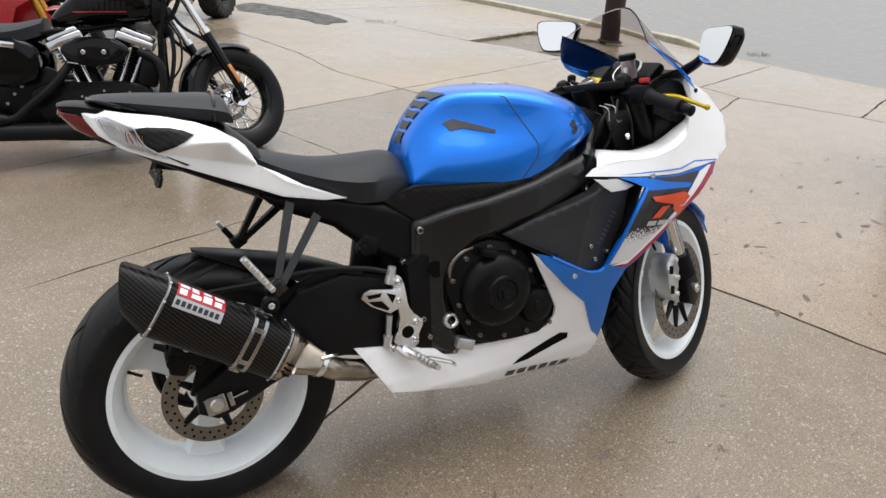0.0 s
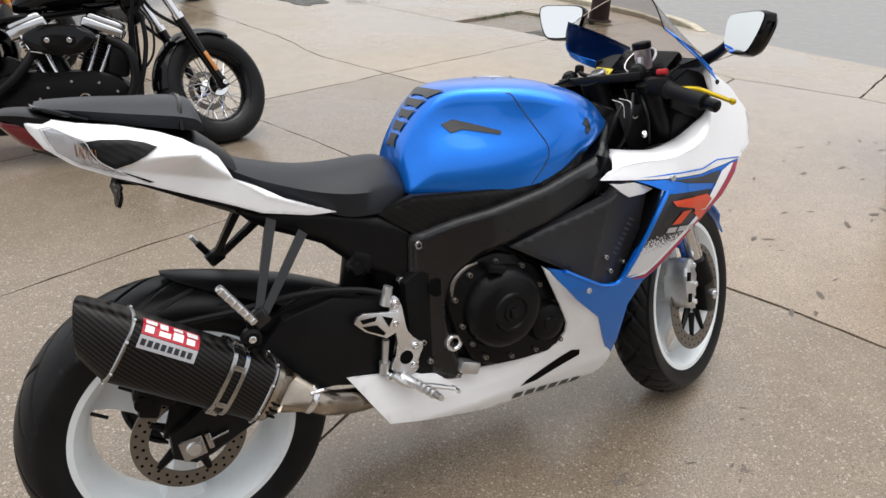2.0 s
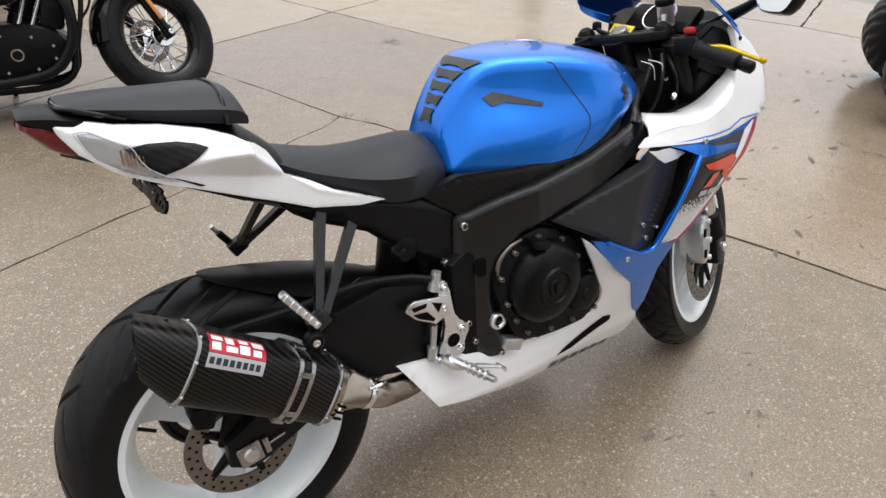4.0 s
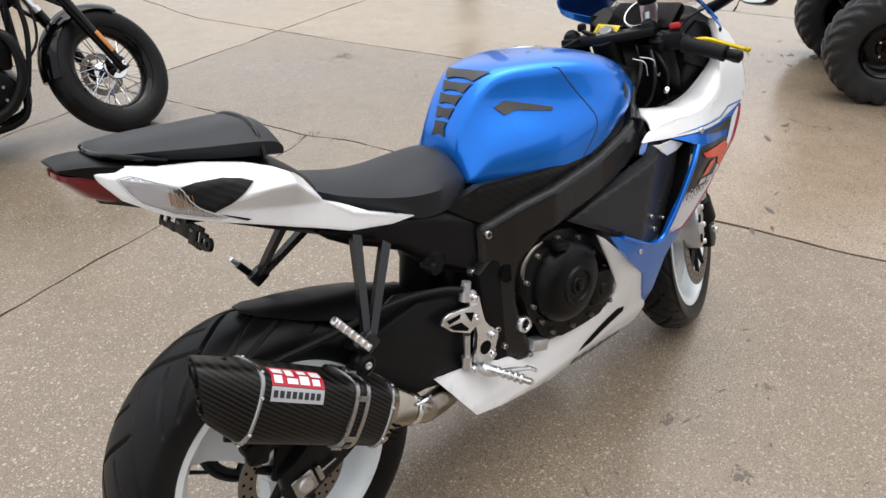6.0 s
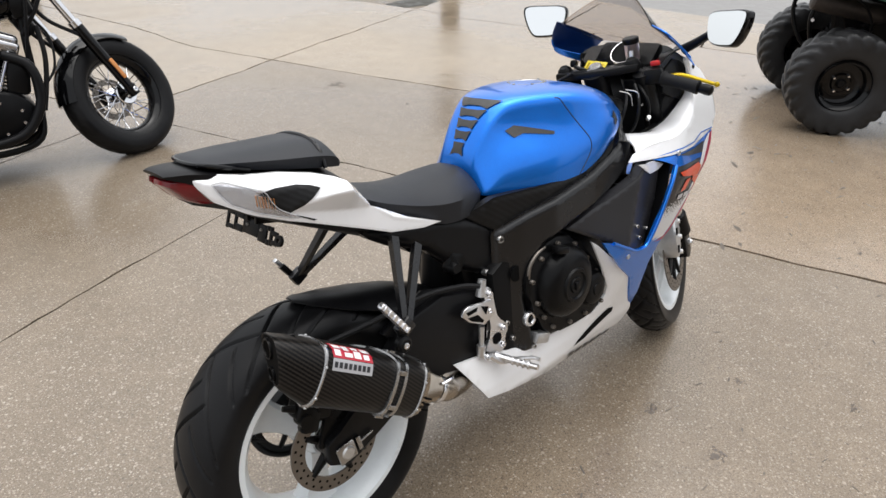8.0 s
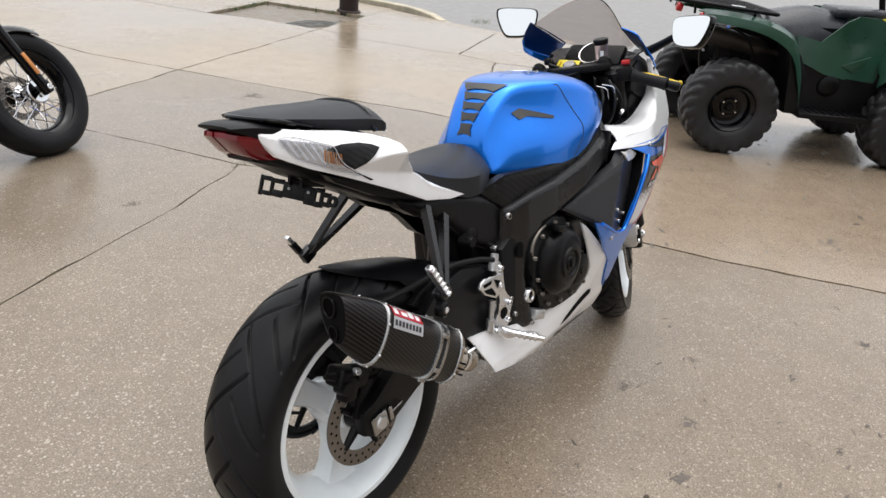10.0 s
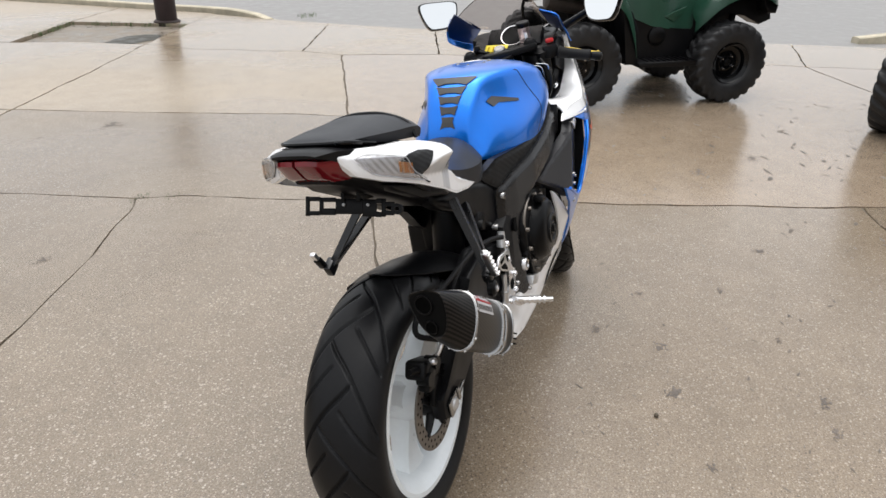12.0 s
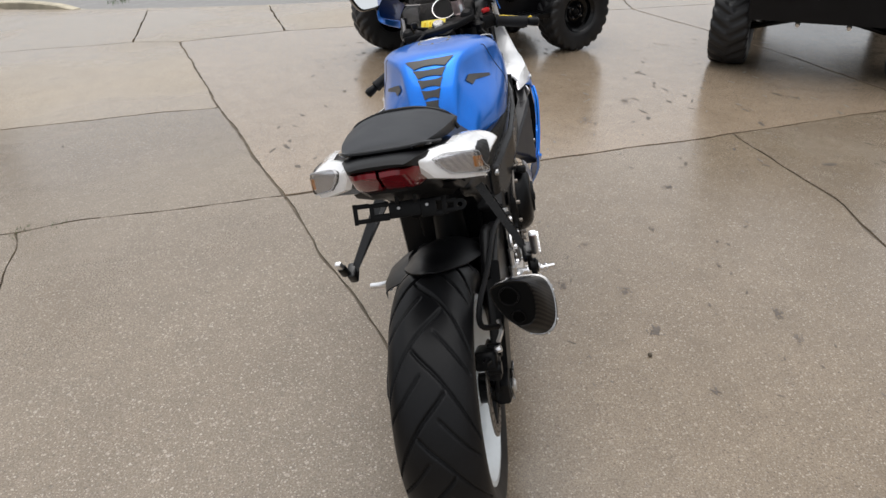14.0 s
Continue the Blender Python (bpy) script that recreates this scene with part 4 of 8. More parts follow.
for x, y0, z0, y1, z1 in ((0.045, 0.050, 0.600, 0.112, 0.574), (0.12, 0.068, 0.588, 0.130, 0.556), (0.22, 0.086, 0.562, 0.138, 0.532), (0.33, 0.098, 0.520, 0.140, 0.492)):
    top = curve_points([(x, y0, z0), (x, 0.6 * y1 + 0.4 * y0, z1 + 0.55 * (z0 - z1)), (x, y1, z1), (x + 0.004, y1 + 0.002, z1 - 0.020)], 4)
    rings.append(top + [p - V((0.001, 0.001, 0.0025)) for p in top[::-1]])
loft(b, rings)
part("chain_guard", b, PLASTIC, bike, "black plastic chain guard")
b = bmesh.new()
prism(b, [(0.15, 0.52), (0.28, 0.575), (0.36, 0.555), (0.40, 0.50), (0.30, 0.49), (0.20, 0.47)], -0.112, -0.088, 0.01)
part("hugger_side", b, PLASTIC, bike)

# frame, engine
SPAR = [(0.490, 0.655), (0.515, 0.664), (0.560, 0.680), (0.600, 0.690), (0.650, 0.700), (0.726, 0.717), (0.790, 0.733), (0.858, 0.755), (0.902, 0.767), (0.940, 0.776), (0.972, 0.793), (0.996, 0.828), (1.012, 0.848), (1.020, 0.828), (1.014, 0.790), (0.996, 0.732), (0.934, 0.690), (0.872, 0.667), (0.803, 0.645), (0.714, 0.620), (0.640, 0.597), (0.598, 0.567), (0.570, 0.517), (0.561, 0.460), (0.572, 0.400), (0.585, 0.340), (0.586, 0.305), (0.505, 0.316), (0.484, 0.40), (0.476, 0.47), (0.484, 0.55), (0.487, 0.62)]


def spar_y(x, z):
    flank = interp(x, [0.46, 0.52, 0.56, 0.66, 0.80, 0.95, 1.02], [0.128, 0.150, 0.165, 0.192, 0.204, 0.198, 0.184])
    return flank - interp(z, [0.735, 0.80], [0, 1]) * interp(x, [0.88, 0.95, 1.01], [0, 0.022, 0.044])


for side in (-1, 1):
    part("frame_spar", panel(SPAR, spar_y, 0.055, 0.009, 2, side, 0.016), FRAME_BLACK, bike, "satin black aluminium frame spar")
b = bmesh.new()
lathe(b, [(0.011, -0.004), (0.011, 0.006), (0.014, 0.009), (0.019, 0.009), (0.021, 0.006), (0.021, -0.004)], (0.567, -0.163, 0.402), (0, -1, 0), 20, closed=True)
part("pivot_nut", b, ALU, bike)
for x, z, y, r in ((0.503, 0.636, -0.138, 0.010), (0.466, 0.558, -0.122, 0.009), (0.500, 0.413, -0.146, 0.007), (0.512, 0.366, -0.152, 0.007), (0.575, 0.318, -0.166, 0.006)):
    b = bmesh.new()
    bolt(b, (x, y, z), (0, -1, 0), r, 0.008)
    part("frame_bolt", b, BAND, bike)
b = bmesh.new()
lathe(b, [(0.0, 0.001), (0.020, 0.001), (0.021, 0.0)], (0.536, -0.158, 0.538), (0, -1, 0), 20)
part("frame_hole", b, HOLE, bike)
b = bmesh.new()
prism(b, [(0.47, 0.31), (0.46, 0.56), (0.60, 0.64), (0.86, 0.68), (0.96, 0.62), (0.93, 0.42), (0.88, 0.30), (0.60, 0.255)], -0.150, 0.150, 0.02)
part("engine_block", b, BLACK, bike, "black engine block behind the frame")
b = bmesh.new()
COVER = [(0.625, 0.335), (0.592, 0.385), (0.568, 0.44), (0.552, 0.51), (0.585, 0.57), (0.665, 0.597), (0.745, 0.57), (0.80, 0.51), (0.845, 0.45), (0.868, 0.39), (0.862, 0.33), (0.78, 0.32), (0.70, 0.322)]
prism(b, rounded(COVER, 3), -0.178, -0.13, 0.008)
part("engine_cover", b, BLACK, bike)
b = bmesh.new()
lathe(b, [(0, 0.226), (0.020, 0.226), (0.022, 0.222), (0.034, 0.222), (0.037, 0.227), (0.044, 0.227), (0.047, 0.221), (0.068, 0.219), (0.082, 0.212), (0.094, 0.198), (0.10, 0.178), (0.10, 0.15)], (0.687, 0, 0.467), (0, -1, 0), 56)
box(b, (0.687, -0.228, 0.467), (0.016, 0.006, 0.022), (0, 0, 0), 0.002)
part("clutch_cover", b, BLACK, bike, "round satin black clutch cover")
b = bmesh.new()
lathe(b, [(0, 0.208), (0.016, 0.208), (0.018, 0.204), (0.032, 0.204), (0.044, 0.198), (0.05, 0.185), (0.05, 0.15)], (0.803, 0, 0.405), (0, -1, 0), 36)
part("starter_cover", b, BLACK, bike)
b = bmesh.new()
box(b, (0.655, -0.20, 0.572), (0.046, 0.03, 0.020), (0, 15, 0), 0.006)
part("filler_cap", b, BLACK, bike)
for x, z in ((0.565, 0.51), (0.581, 0.444), (0.605, 0.395), (0.603, 0.56), (0.668, 0.58), (0.737, 0.556), (0.786, 0.50), (0.83, 0.445), (0.849, 0.345), (0.777, 0.336), (0.709, 0.338), (0.639, 0.353)):
    b = bmesh.new()
    bolt(b, (x, -0.180, z), (0, -1, 0), 0.006, 0.008)
    part("cover_bolt", b, DISC_STEEL, bike)
b = bmesh.new()
tube(b, [(0.562, -0.172, 0.515), (0.568, -0.174, 0.549), (0.594, -0.176, 0.574), (0.625, -0.177, 0.583)], (0.006, 0.003), 8)
part("engine_edge", b, DISC_STEEL, bike, "bare cast aluminium engine edge")
b = bmesh.new()
box(b, (0.60, -0.168, 0.335), (0.05, 0.03, 0.03), (0, 20, 0), 0.005)
part("engine_foot", b, CAST_ALU, bike, "bare cast aluminium engine foot")
b = bmesh.new()
box(b, (0.995, 0, 0.50), (0.02, 0.34, 0.33), (0, 15, 0), 0.006)
radiator = part("radiator", b, BLACK, bike)
for k in range(9):
    b = bmesh.new()
    box(b, (0.985, 0, 0.36 + k * 0.035), (0.03, 0.34, 0.008), (0, 15, 0))
    part("fin", b, BLACK, radiator)
b = bmesh.new()
prism(b, [(0.56, 0.66), (0.62, 0.76), (0.95, 0.80), (1.02, 0.74), (0.96, 0.62), (0.80, 0.60)], -0.135, 0.135, 0.02)
part("airbox", b, PLASTIC, bike)
for side in (-1, 1):
    b = bmesh.new()
    box(b, (0.945, side * 0.178, 0.735), (0.012, 0.045, 0.09), (0, 12, 0), 0.004)
    part("fairing_stay", b, PLASTIC, bike)
b = bmesh.new()
prism(b, [(0.43, 0.50), (0.40, 0.70), (0.50, 0.70), (0.52, 0.50)], -0.085, 0.085, 0.012)
cyl(b, (0.40, 0.0, 0.44), (0.44, 0.0, 0.66), 0.045, seg=20)
box(b, (0.385, -0.10, 0.61), (0.05, 0.03, 0.05), (0, 20, 0), 0.01)
part("battery_box", b, BLACK, bike)
b = bmesh.new()
lathe(b, [(0, 0.012), (0.012, 0.012), (0.016, 0.004), (0.016, -0.02)], (0.372, -0.112, 0.602), (0, -1, 0), 20)
part("preload_knob", b, BLACK, bike)

# side cover and seat rails under the seat
SUB = [(0.150, 0.752), (0.200, 0.755), (0.317, 0.738), (0.433, 0.707), (0.500, 0.675), (0.516, 0.648), (0.526, 0.62), (0.516, 0.581), (0.489, 0.535), (0.453, 0.556), (0.381, 0.595), (0.31, 0.661), (0.208, 0.707)]
for side in (-1, 1):
    part("side_cover", panel(SUB, lambda x, z: interp(x, [0.15, 0.35, 0.55], [0.098, 0.108, 0.125]), 0.03, 0.012, 2, side, 0.022), PLASTIC, bike, "matt black side cover under the seat")
AIR = [(0.425, 0.712), (0.505, 0.740), (0.653, 0.738), (0.745, 0.738), (0.800, 0.748), (0.852, 0.768), (0.900, 0.795), (0.890, 0.770), (0.850, 0.748), (0.771, 0.722), (0.664, 0.698), (0.560, 0.674), (0.505, 0.655), (0.46, 0.685)]
for side in (-1, 1):
    part("tank_side_trim", panel(AIR, lambda x, z: interp(x, [0.42, 0.5, 0.65, 0.85, 0.93, 1.0], [0.108, 0.132, 0.168, 0.191, 0.196, 0.186]), 0.02, 0.012, 0, side, 0.006), PLASTIC_RIB, bike, "ribbed black trim below the tank")

# intake panel behind the side fairing
INTAKE = [(0.705, 0.606), (0.79, 0.640), (0.875, 0.668), (0.935, 0.692), (0.985, 0.722), (1.03, 0.72), (1.06, 0.68), (1.045, 0.60), (1.015, 0.54), (0.979, 0.478), (0.926, 0.480), (0.886, 0.494), (0.826, 0.540), (0.76, 0.575)]


def intake_y(x, z):
    """Two flat facets that meet in a fold; the front one turns in towards the duct."""
    fold = 0.884 + 0.29 * (z - 0.502)
    y = 0.190 + 0.282 * (min(x, fold) - 0.717) - 0.087 * (z - 0.604)
    return y - 0.14 * max(0, x - fold)


for side in (-1, 1):
    ip = part("intake_panel", panel(INTAKE, intake_y, 0.03, 0.010, 0, side, 0.006, 0.003), INTAKE_GREY, bike, "dark grey plastic intake panel with a badge")
    it_ = tree_of(ip)
    for k in range(8):
        x, z = 0.950 + 0.0068 * k, 0.560 + 0.0105 * k
        part("lettering_bar", side_decal([(x, z), (x + 0.016, z - 0.009), (x + 0.019, z - 0.004), (x + 0.003, z + 0.0045)], it_, 0.001, 0.02, 0, side), PAD, ip, "grey lettering bar")
    for x, z in ((0.928, 0.556), (0.990, 0.529), (0.945, 0.518)):
        b = bmesh.new()
        bolt(b, (x, side * (intake_y(x, z) + 0.001), z), (0, side, 0), 0.006, 0.006)
        part("intake_bolt", b, BAND, ip)

# fuel tank: its crown, ridge, pressed crease, widest line and hem along x
TANK_X = (0.504, 0.514, 0.530, 0.560, 0.600, 0.640, 0.690, 0.740, 0.790, 0.840, 0.880, 0.930, 0.980, 1.020, 1.044)
CROWN_Z = (0.786, 0.826, 0.858, 0.900, 0.938, 0.952, 0.956, 0.957, 0.956, 0.951, 0.943, 0.929, 0.907, 0.878, 0.852)
RIDGE_Y = (0.058, 0.060, 0.062, 0.069, 0.080, 0.098, 0.122, 0.143, 0.158, 0.170, 0.172, 0.160, 0.132, 0.100, 0.068)
RIDGE_Z = (0.776, 0.812, 0.845, 0.886, 0.922, 0.935, 0.937, 0.934, 0.926, 0.913, 0.902, 0.889, 0.875, 0.858, 0.844)
CREASE_Y = (0.072, 0.077, 0.081, 0.087, 0.090, 0.110, 0.137, 0.154, 0.168, 0.182, 0.186, 0.178, 0.152, 0.118, 0.084)
CREASE_Z = (0.760, 0.785, 0.806, 0.842, 0.872, 0.866, 0.858, 0.856, 0.858, 0.857, 0.855, 0.853, 0.852, 0.846, 0.840)
WIDE_Y = (0.080, 0.090, 0.104, 0.118, 0.132, 0.148, 0.164, 0.176, 0.184, 0.189, 0.189, 0.180, 0.154, 0.120, 0.086)
WIDE_Z = (0.752, 0.765, 0.775, 0.795, 0.808, 0.812, 0.812, 0.812, 0.815, 0.822, 0.828, 0.835, 0.842, 0.841, 0.838)
HEM_Y = (0.086, 0.099, 0.108, 0.122, 0.140, 0.156, 0.170, 0.179, 0.183, 0.186, 0.183, 0.172, 0.146, 0.112, 0.080)
HEM_Z = (0.738, 0.737, 0.735, 0.734, 0.733, 0.733, 0.733, 0.735, 0.740, 0.755, 0.778, 0.800, 0.820, 0.830, 0.834)


def tank_half(zt, yr, zr, yc, zc, yw, zw, yh, zh):
    """Half of the tank's outline across, from the crown to the hem."""
    return [(0, zt), (0.45 * yr, zt - 0.06 * (zt - zr)), (0.83 * yr, zt - 0.42 * (zt - zr)), (yr, zr), (yr + 0.3 * (yc - yr), zr + 0.4 * (zc - zr)),
            (yc, zc), (yw, zw), (max(yw, yh) * 0.8 + 0.2 * yh + 0.003, 0.5 * (zw + zh)), (yh, zh)]


b = bmesh.new()
rings = []
for x, *row in zip(TANK_X, CROWN_Z, RIDGE_Y, RIDGE_Z, CREASE_Y, CREASE_Z, WIDE_Y, WIDE_Z, HEM_Y, HEM_Z):
    half = tank_half(*row)
    # softened corners at the ridge and at the flare, so that both read as pressed creases
    line = [V((x, -half[0][0], half[0][1]))]
    for p, q, r_ in zip(half, half[1:], half[2:]):
        p, q, r_ = (V((x, -h[0], h[1])) for h in (p, q, r_))
        line += [q.lerp(p, 0.34), q * 0.78 + (p + r_) * 0.11, q.lerp(r_, 0.34)]
    line.append(V((x, -half[-1][0], half[-1][1])))
    rings.append(line + [V((p.x, -p.y, p.z)) for p in line[1:][::-1]])
fine = [curve_points([r[k] for r in rings], 4) for k in range(len(rings[0]))]
loft(b, [[fine[k][i] for k in range(len(fine))] for i in range(len(fine[0]))])
tank = part("fuel_tank", b, BLUE, bike, "metallic blue painted fuel tank", sharp=55)
tank_tree = tree_of(tank)


def seam(points, tree, r, name, material, side=-1, lift=0.0):
    """A thin line drawn on a flank, through points in x and z."""
    b_ = bmesh.new()
    pts = []
    for p in curve_points([(x, 0, z) for x, z in points], 6):
        hit = tree.ray_cast(V((p.x, side * 0.6, p.z)), V((0, -side, 0)))[0]
        if hit is not None:
            pts.append(hit + V((0, side * lift, 0)))
    if len(pts) > 2:
        tube(b_, pts, r, 6, 1)
    return part(name, b_, material, tank)


for side in (-1, 1):
    seam([(0.728, 0.934), (0.738, 0.931), (0.744, 0.922), (0.760, 0.895), (0.790, 0.848), (0.806, 0.815), (0.800, 0.785), (0.764, 0.738)], tank_tree, 0.0013, "seam", DECAL_DARK, side)
    d = side_decal([(0.594, 0.876), (0.618, 0.885), (0.646, 0.877), (0.709, 0.857), (0.706, 0.850), (0.634, 0.864), (0.609, 0.858)], tank_tree, 0.003, 0.02, 0, side)
    part("knee_pad", d, PAD, tank, "dark grey stick-on pad")
    d = side_decal([(0.899, 0.857), (0.913, 0.870), (0.920, 0.864), (0.911, 0.853), (0.924, 0.843), (0.913, 0.832), (0.906, 0.837), (0.913, 0.847)], tank_tree, 0.002, 0.02, 0, side)
    part("emblem", d, DECAL_DARK, tank, "small dark emblem")
along = V((0.65, 0, 0.76))
for a, h, w, w2 in ((0.000, 0.034, 0.022, 0.018), (0.037, 0.029, 0.020, 0.027), (0.068, 0.028, 0.026, 0.035), (0.098, 0.028, 0.033, 0.046), (0.128, 0.034, 0.043, 0.068)):
    line = [(a, -w), (a + h * 0.55, -w2 * 0.86), (a + h * 0.95, -w2), (a + h * 0.80, -w2 * 0.42), (a + h * 0.80, w2 * 0.42), (a + h * 0.95, w2), (a + h * 0.55, w2 * 0.86), (a, w), (a + h * 0.16, w * 0.4), (a + h * 0.16, -w * 0.4)]
    d = decal(line, tank_tree, V((0.512, 0, 0.822)) + V((-0.76, 0, 0.65)) * 0.3, along, (0, 1, 0), (0.76, 0, -0.65), 0.003, 0.015)
    part("tank_pad", d, PAD, tank, "dark grey stick-on tank pad")
b = bmesh.new()
capm = pose(0.78, 0, 0.9488, 0, 1.5, 0)
lathe(b, [(0.0, 0.004), (0.036, 0.004), (0.040, 0.002), (0.040, -0.004)], (0, 0, 0), (0, 0, 1), 36)
part("filler_lid", moved(b, capm), BLACK, tank)
b = bmesh.new()
lathe(b, [(0.040, -0.004), (0.040, 0.005), (0.043, 0.007), (0.052, 0.006), (0.056, 0.001), (0.056, -0.004)], (0, 0, 0), (0, 0, 1), 40, closed=True)
for k in range(6):
    bolt(b, (0.048 * math.cos(k * 1.047), 0.048 * math.sin(k * 1.047), 0.006), (0, 0, 1), 0.004, 0.003)
part("filler_ring", moved(b, capm), BAND, tank, "bare aluminium filler ring")

# seats and tail
def hump(name, rows, power, material, label, segs=20, steps=3):
    """A cushion lofted along x: rows of x, half width, top, bottom, and how far its crown stands over its edge."""
    b_ = bmesh.new()
    rings_ = []
    for x, w, zt, zb, crown in rows:
        ring = []
        for k in range(segs + 1):
            u = -1 + 2 * k / segs
            ring.append(V((x, w * math.copysign(abs(u) ** 0.85, u), zt - crown * abs(u) ** power)))
        low = [V((x, w * 0.96 * u, zb)) for u in (1, 0.5, 0, -0.5, -1)]
        rings_.append(ring + low)
    cols = [curve_points([r[k] for r in rings_], steps) for k in range(len(rings_[0]))]
    loft(b_, [[cols[k][i] for k in range(len(cols))] for i in range(len(cols[0]))])
    return part(name, b_, material, bike, label, sharp=50)


hump("rider_seat", ((0.118, 0.092, 0.862, 0.81, 0.010), (0.135, 0.098, 0.858, 0.79, 0.014), (0.165, 0.104, 0.846, 0.78, 0.018), (0.21, 0.108, 0.831, 0.765, 0.024), (0.29, 0.112, 0.813, 0.742, 0.034), (0.36, 0.120, 0.808, 0.716, 0.044),
                    (0.42, 0.120, 0.810, 0.712, 0.050), (0.48, 0.100, 0.811, 0.716, 0.055), (0.51, 0.080, 0.792, 0.73, 0.05)), 2.2, VINYL, "black vinyl rider seat")
hump("pillion_seat", ((-0.150, 0.056, 0.976, 0.969, 0.002), (-0.132, 0.072, 0.980, 0.965, 0.008), (-0.07, 0.090, 0.980, 0.950, 0.016), (0.0, 0.102, 0.976, 0.934, 0.022), (0.06, 0.109, 0.974, 0.923, 0.028), (0.092, 0.110, 0.969, 0.917, 0.030), (0.103, 0.110, 0.963, 0.915, 0.030), (0.108, 0.108, 0.945, 0.914, 0.018), (0.1095, 0.106, 0.925, 0.914, 0.006)), 2.5, VINYL, "black vinyl pillion seat pad")
b = bmesh.new()
tube(b, [(0.084 - 0.012 * u * u, 0.112 * u, 0.972 - 0.030 * abs(u) ** 2.5 - 0.022 * max(0, abs(u) - 0.9) * 10) for u in (-1, -0.97, -0.85, -0.6, -0.3, 0, 0.3, 0.6, 0.85, 0.97, 1)], 0.0042, 8, 3)
part("pillion_edge", b, GLOSS_BLACK, bike, "black edge piping")
b = bmesh.new()
tube(b, [(-0.07, -0.092, 0.950), (-0.105, -0.083, 0.961), (-0.132, -0.070, 0.969), (-0.149, -0.045, 0.972), (-0.154, 0, 0.973), (-0.149, 0.045, 0.972), (-0.132, 0.070, 0.969), (-0.105, 0.083, 0.961), (-0.07, 0.092, 0.950)], 0.0045, 8)
part("pillion_piping", b, GLOSS_BLACK, bike, "glossy black edge piping")
hump("tail_cowl", ((-0.208, 0.046, 0.968, 0.962, 0.003), (-0.194, 0.057, 0.971, 0.956, 0.006), (-0.165, 0.066, 0.970, 0.942, 0.008), (-0.12, 0.082, 0.962, 0.910, 0.010), (-0.06, 0.096, 0.948, 0.875, 0.014), (0.02, 0.108, 0.932, 0.84, 0.018), (0.085, 0.110, 0.917, 0.80, 0.03), (0.13, 0.104, 0.885, 0.78, 0.03), (0.16, 0.100, 0.858, 0.77, 0.03)), 3.0, PLASTIC, "matt black centre tail cowl")
TAIL = [(-0.174, 0.963), (-0.134, 0.956), (-0.03, 0.940), (0.030, 0.925), (0.066, 0.911), (0.105, 0.887), (0.124, 0.870), (0.134, 0.850), (0.142, 0.830), (0.183, 0.808), (0.237, 0.775), (0.335, 0.733), (0.280, 0.736), (0.189, 0.756), (0.104, 0.795), (-0.012, 0.845), (-0.060, 0.865), (-0.110, 0.886), (-0.144, 0.908), (-0.162, 0.936)]
for side in (-1, 1):
    tp = part("tail_fairing", panel(TAIL, tail_y, 0.012, 0.005, 0, side, 0.003, 0.003), WHITE, bike, "pearl white tail fairing")
    tt = tree_of(tp)
    d = panel([(-0.092, 0.921), (-0.060, 0.924), (-0.019, 0.920), (0.006, 0.913), (0.022, 0.905), (0.002, 0.892), (-0.020, 0.882), (-0.046, 0.875), (-0.062, 0.883), (-0.075, 0.895)], lambda x, z: tail_y(x, z) + 0.005, 0.012, 0.012, 0, side, 0.003)
    part("tail_vent", d, PLASTIC_RIB, tp, "ribbed black tail vent")
    part("vent_strip", side_decal([(-0.048, 0.874), (-0.02, 0.858), (0.002, 0.845), (0.010, 0.845), (-0.03, 0.866)], tt, 0.002, 0.012, 0, side), HOLE, tp)
    LENS = [(-0.145, 0.942), (-0.128, 0.944), (-0.106, 0.935), (-0.084, 0.924), (-0.076, 0.905), (-0.066, 0.889), (-0.048, 0.876), (-0.030, 0.863), (-0.060, 0.872), (-0.100, 0.889), (-0.127, 0.904), (-0.138, 0.922)]
    d = panel(LENS, lambda x, z: tail_y(x, z) + 0.009, 0.003, 0.008, 0, side, 0.006)
    lens = part("turn_signal", d, LENS_CLEAR, tp, "clear turn signal lens")
    lens.visible_shadow = False
    b = bmesh.new()
    tube(b, [(x, side * (tail_y(x, z) + 0.0085), z) for x, z in LENS + LENS[:1]], 0.0009, 6, 3)
    part("lens_gasket", b, DECAL_GREY, lens)
    d = panel([(x * 0.94 - 0.005, z * 0.94 + 0.054) for x, z in LENS], lambda x, z: tail_y(x, z) + 0.0028 + 0.0004 * math.sin((x + 0.35 * z) * 860), 0.003, 0.0018, 0, side, 0.0, 0.0007)
    part("reflector", d, REFLECTOR, tp, "ribbed silvered reflector")
    for k in range(7):
        x0 = -0.098 + 0.0046 * k
        zc = 0.910 - 0.40 * (x0 + 0.098)
        b = bmesh.new()
        box(b, (x0, side * (tail_y(x0, zc) + 0.0050), zc), (0.0005, 0.0045, 0.020), (0, 0, side * 5))
        part("amber_rib", b, BULB if k % 3 == 1 else AMBER, tp, "amber rib behind the clear lens")
    b = bmesh.new()
    rings = []
    for y0, x0, zl in ((0.003, -0.209, 0.908), (0.026, -0.207, 0.906), (0.044, -0.198, 0.903), (0.057, -0.178, 0.900), (0.068, -0.150, 0.899)):
        y, zh = side * y0, 0.957 - 0.30 * max(0, y0 - 0.03)
        rings.append([V((x0, y, zh)), V((x0 - 0.002, y, zh - 0.008)), V((x0 + 0.022, y, zl + 0.012)), V((x0 + 0.040, y, zl)), V((x0 + 0.060, y, zl)), V((x0 + 0.06, y, zh))])
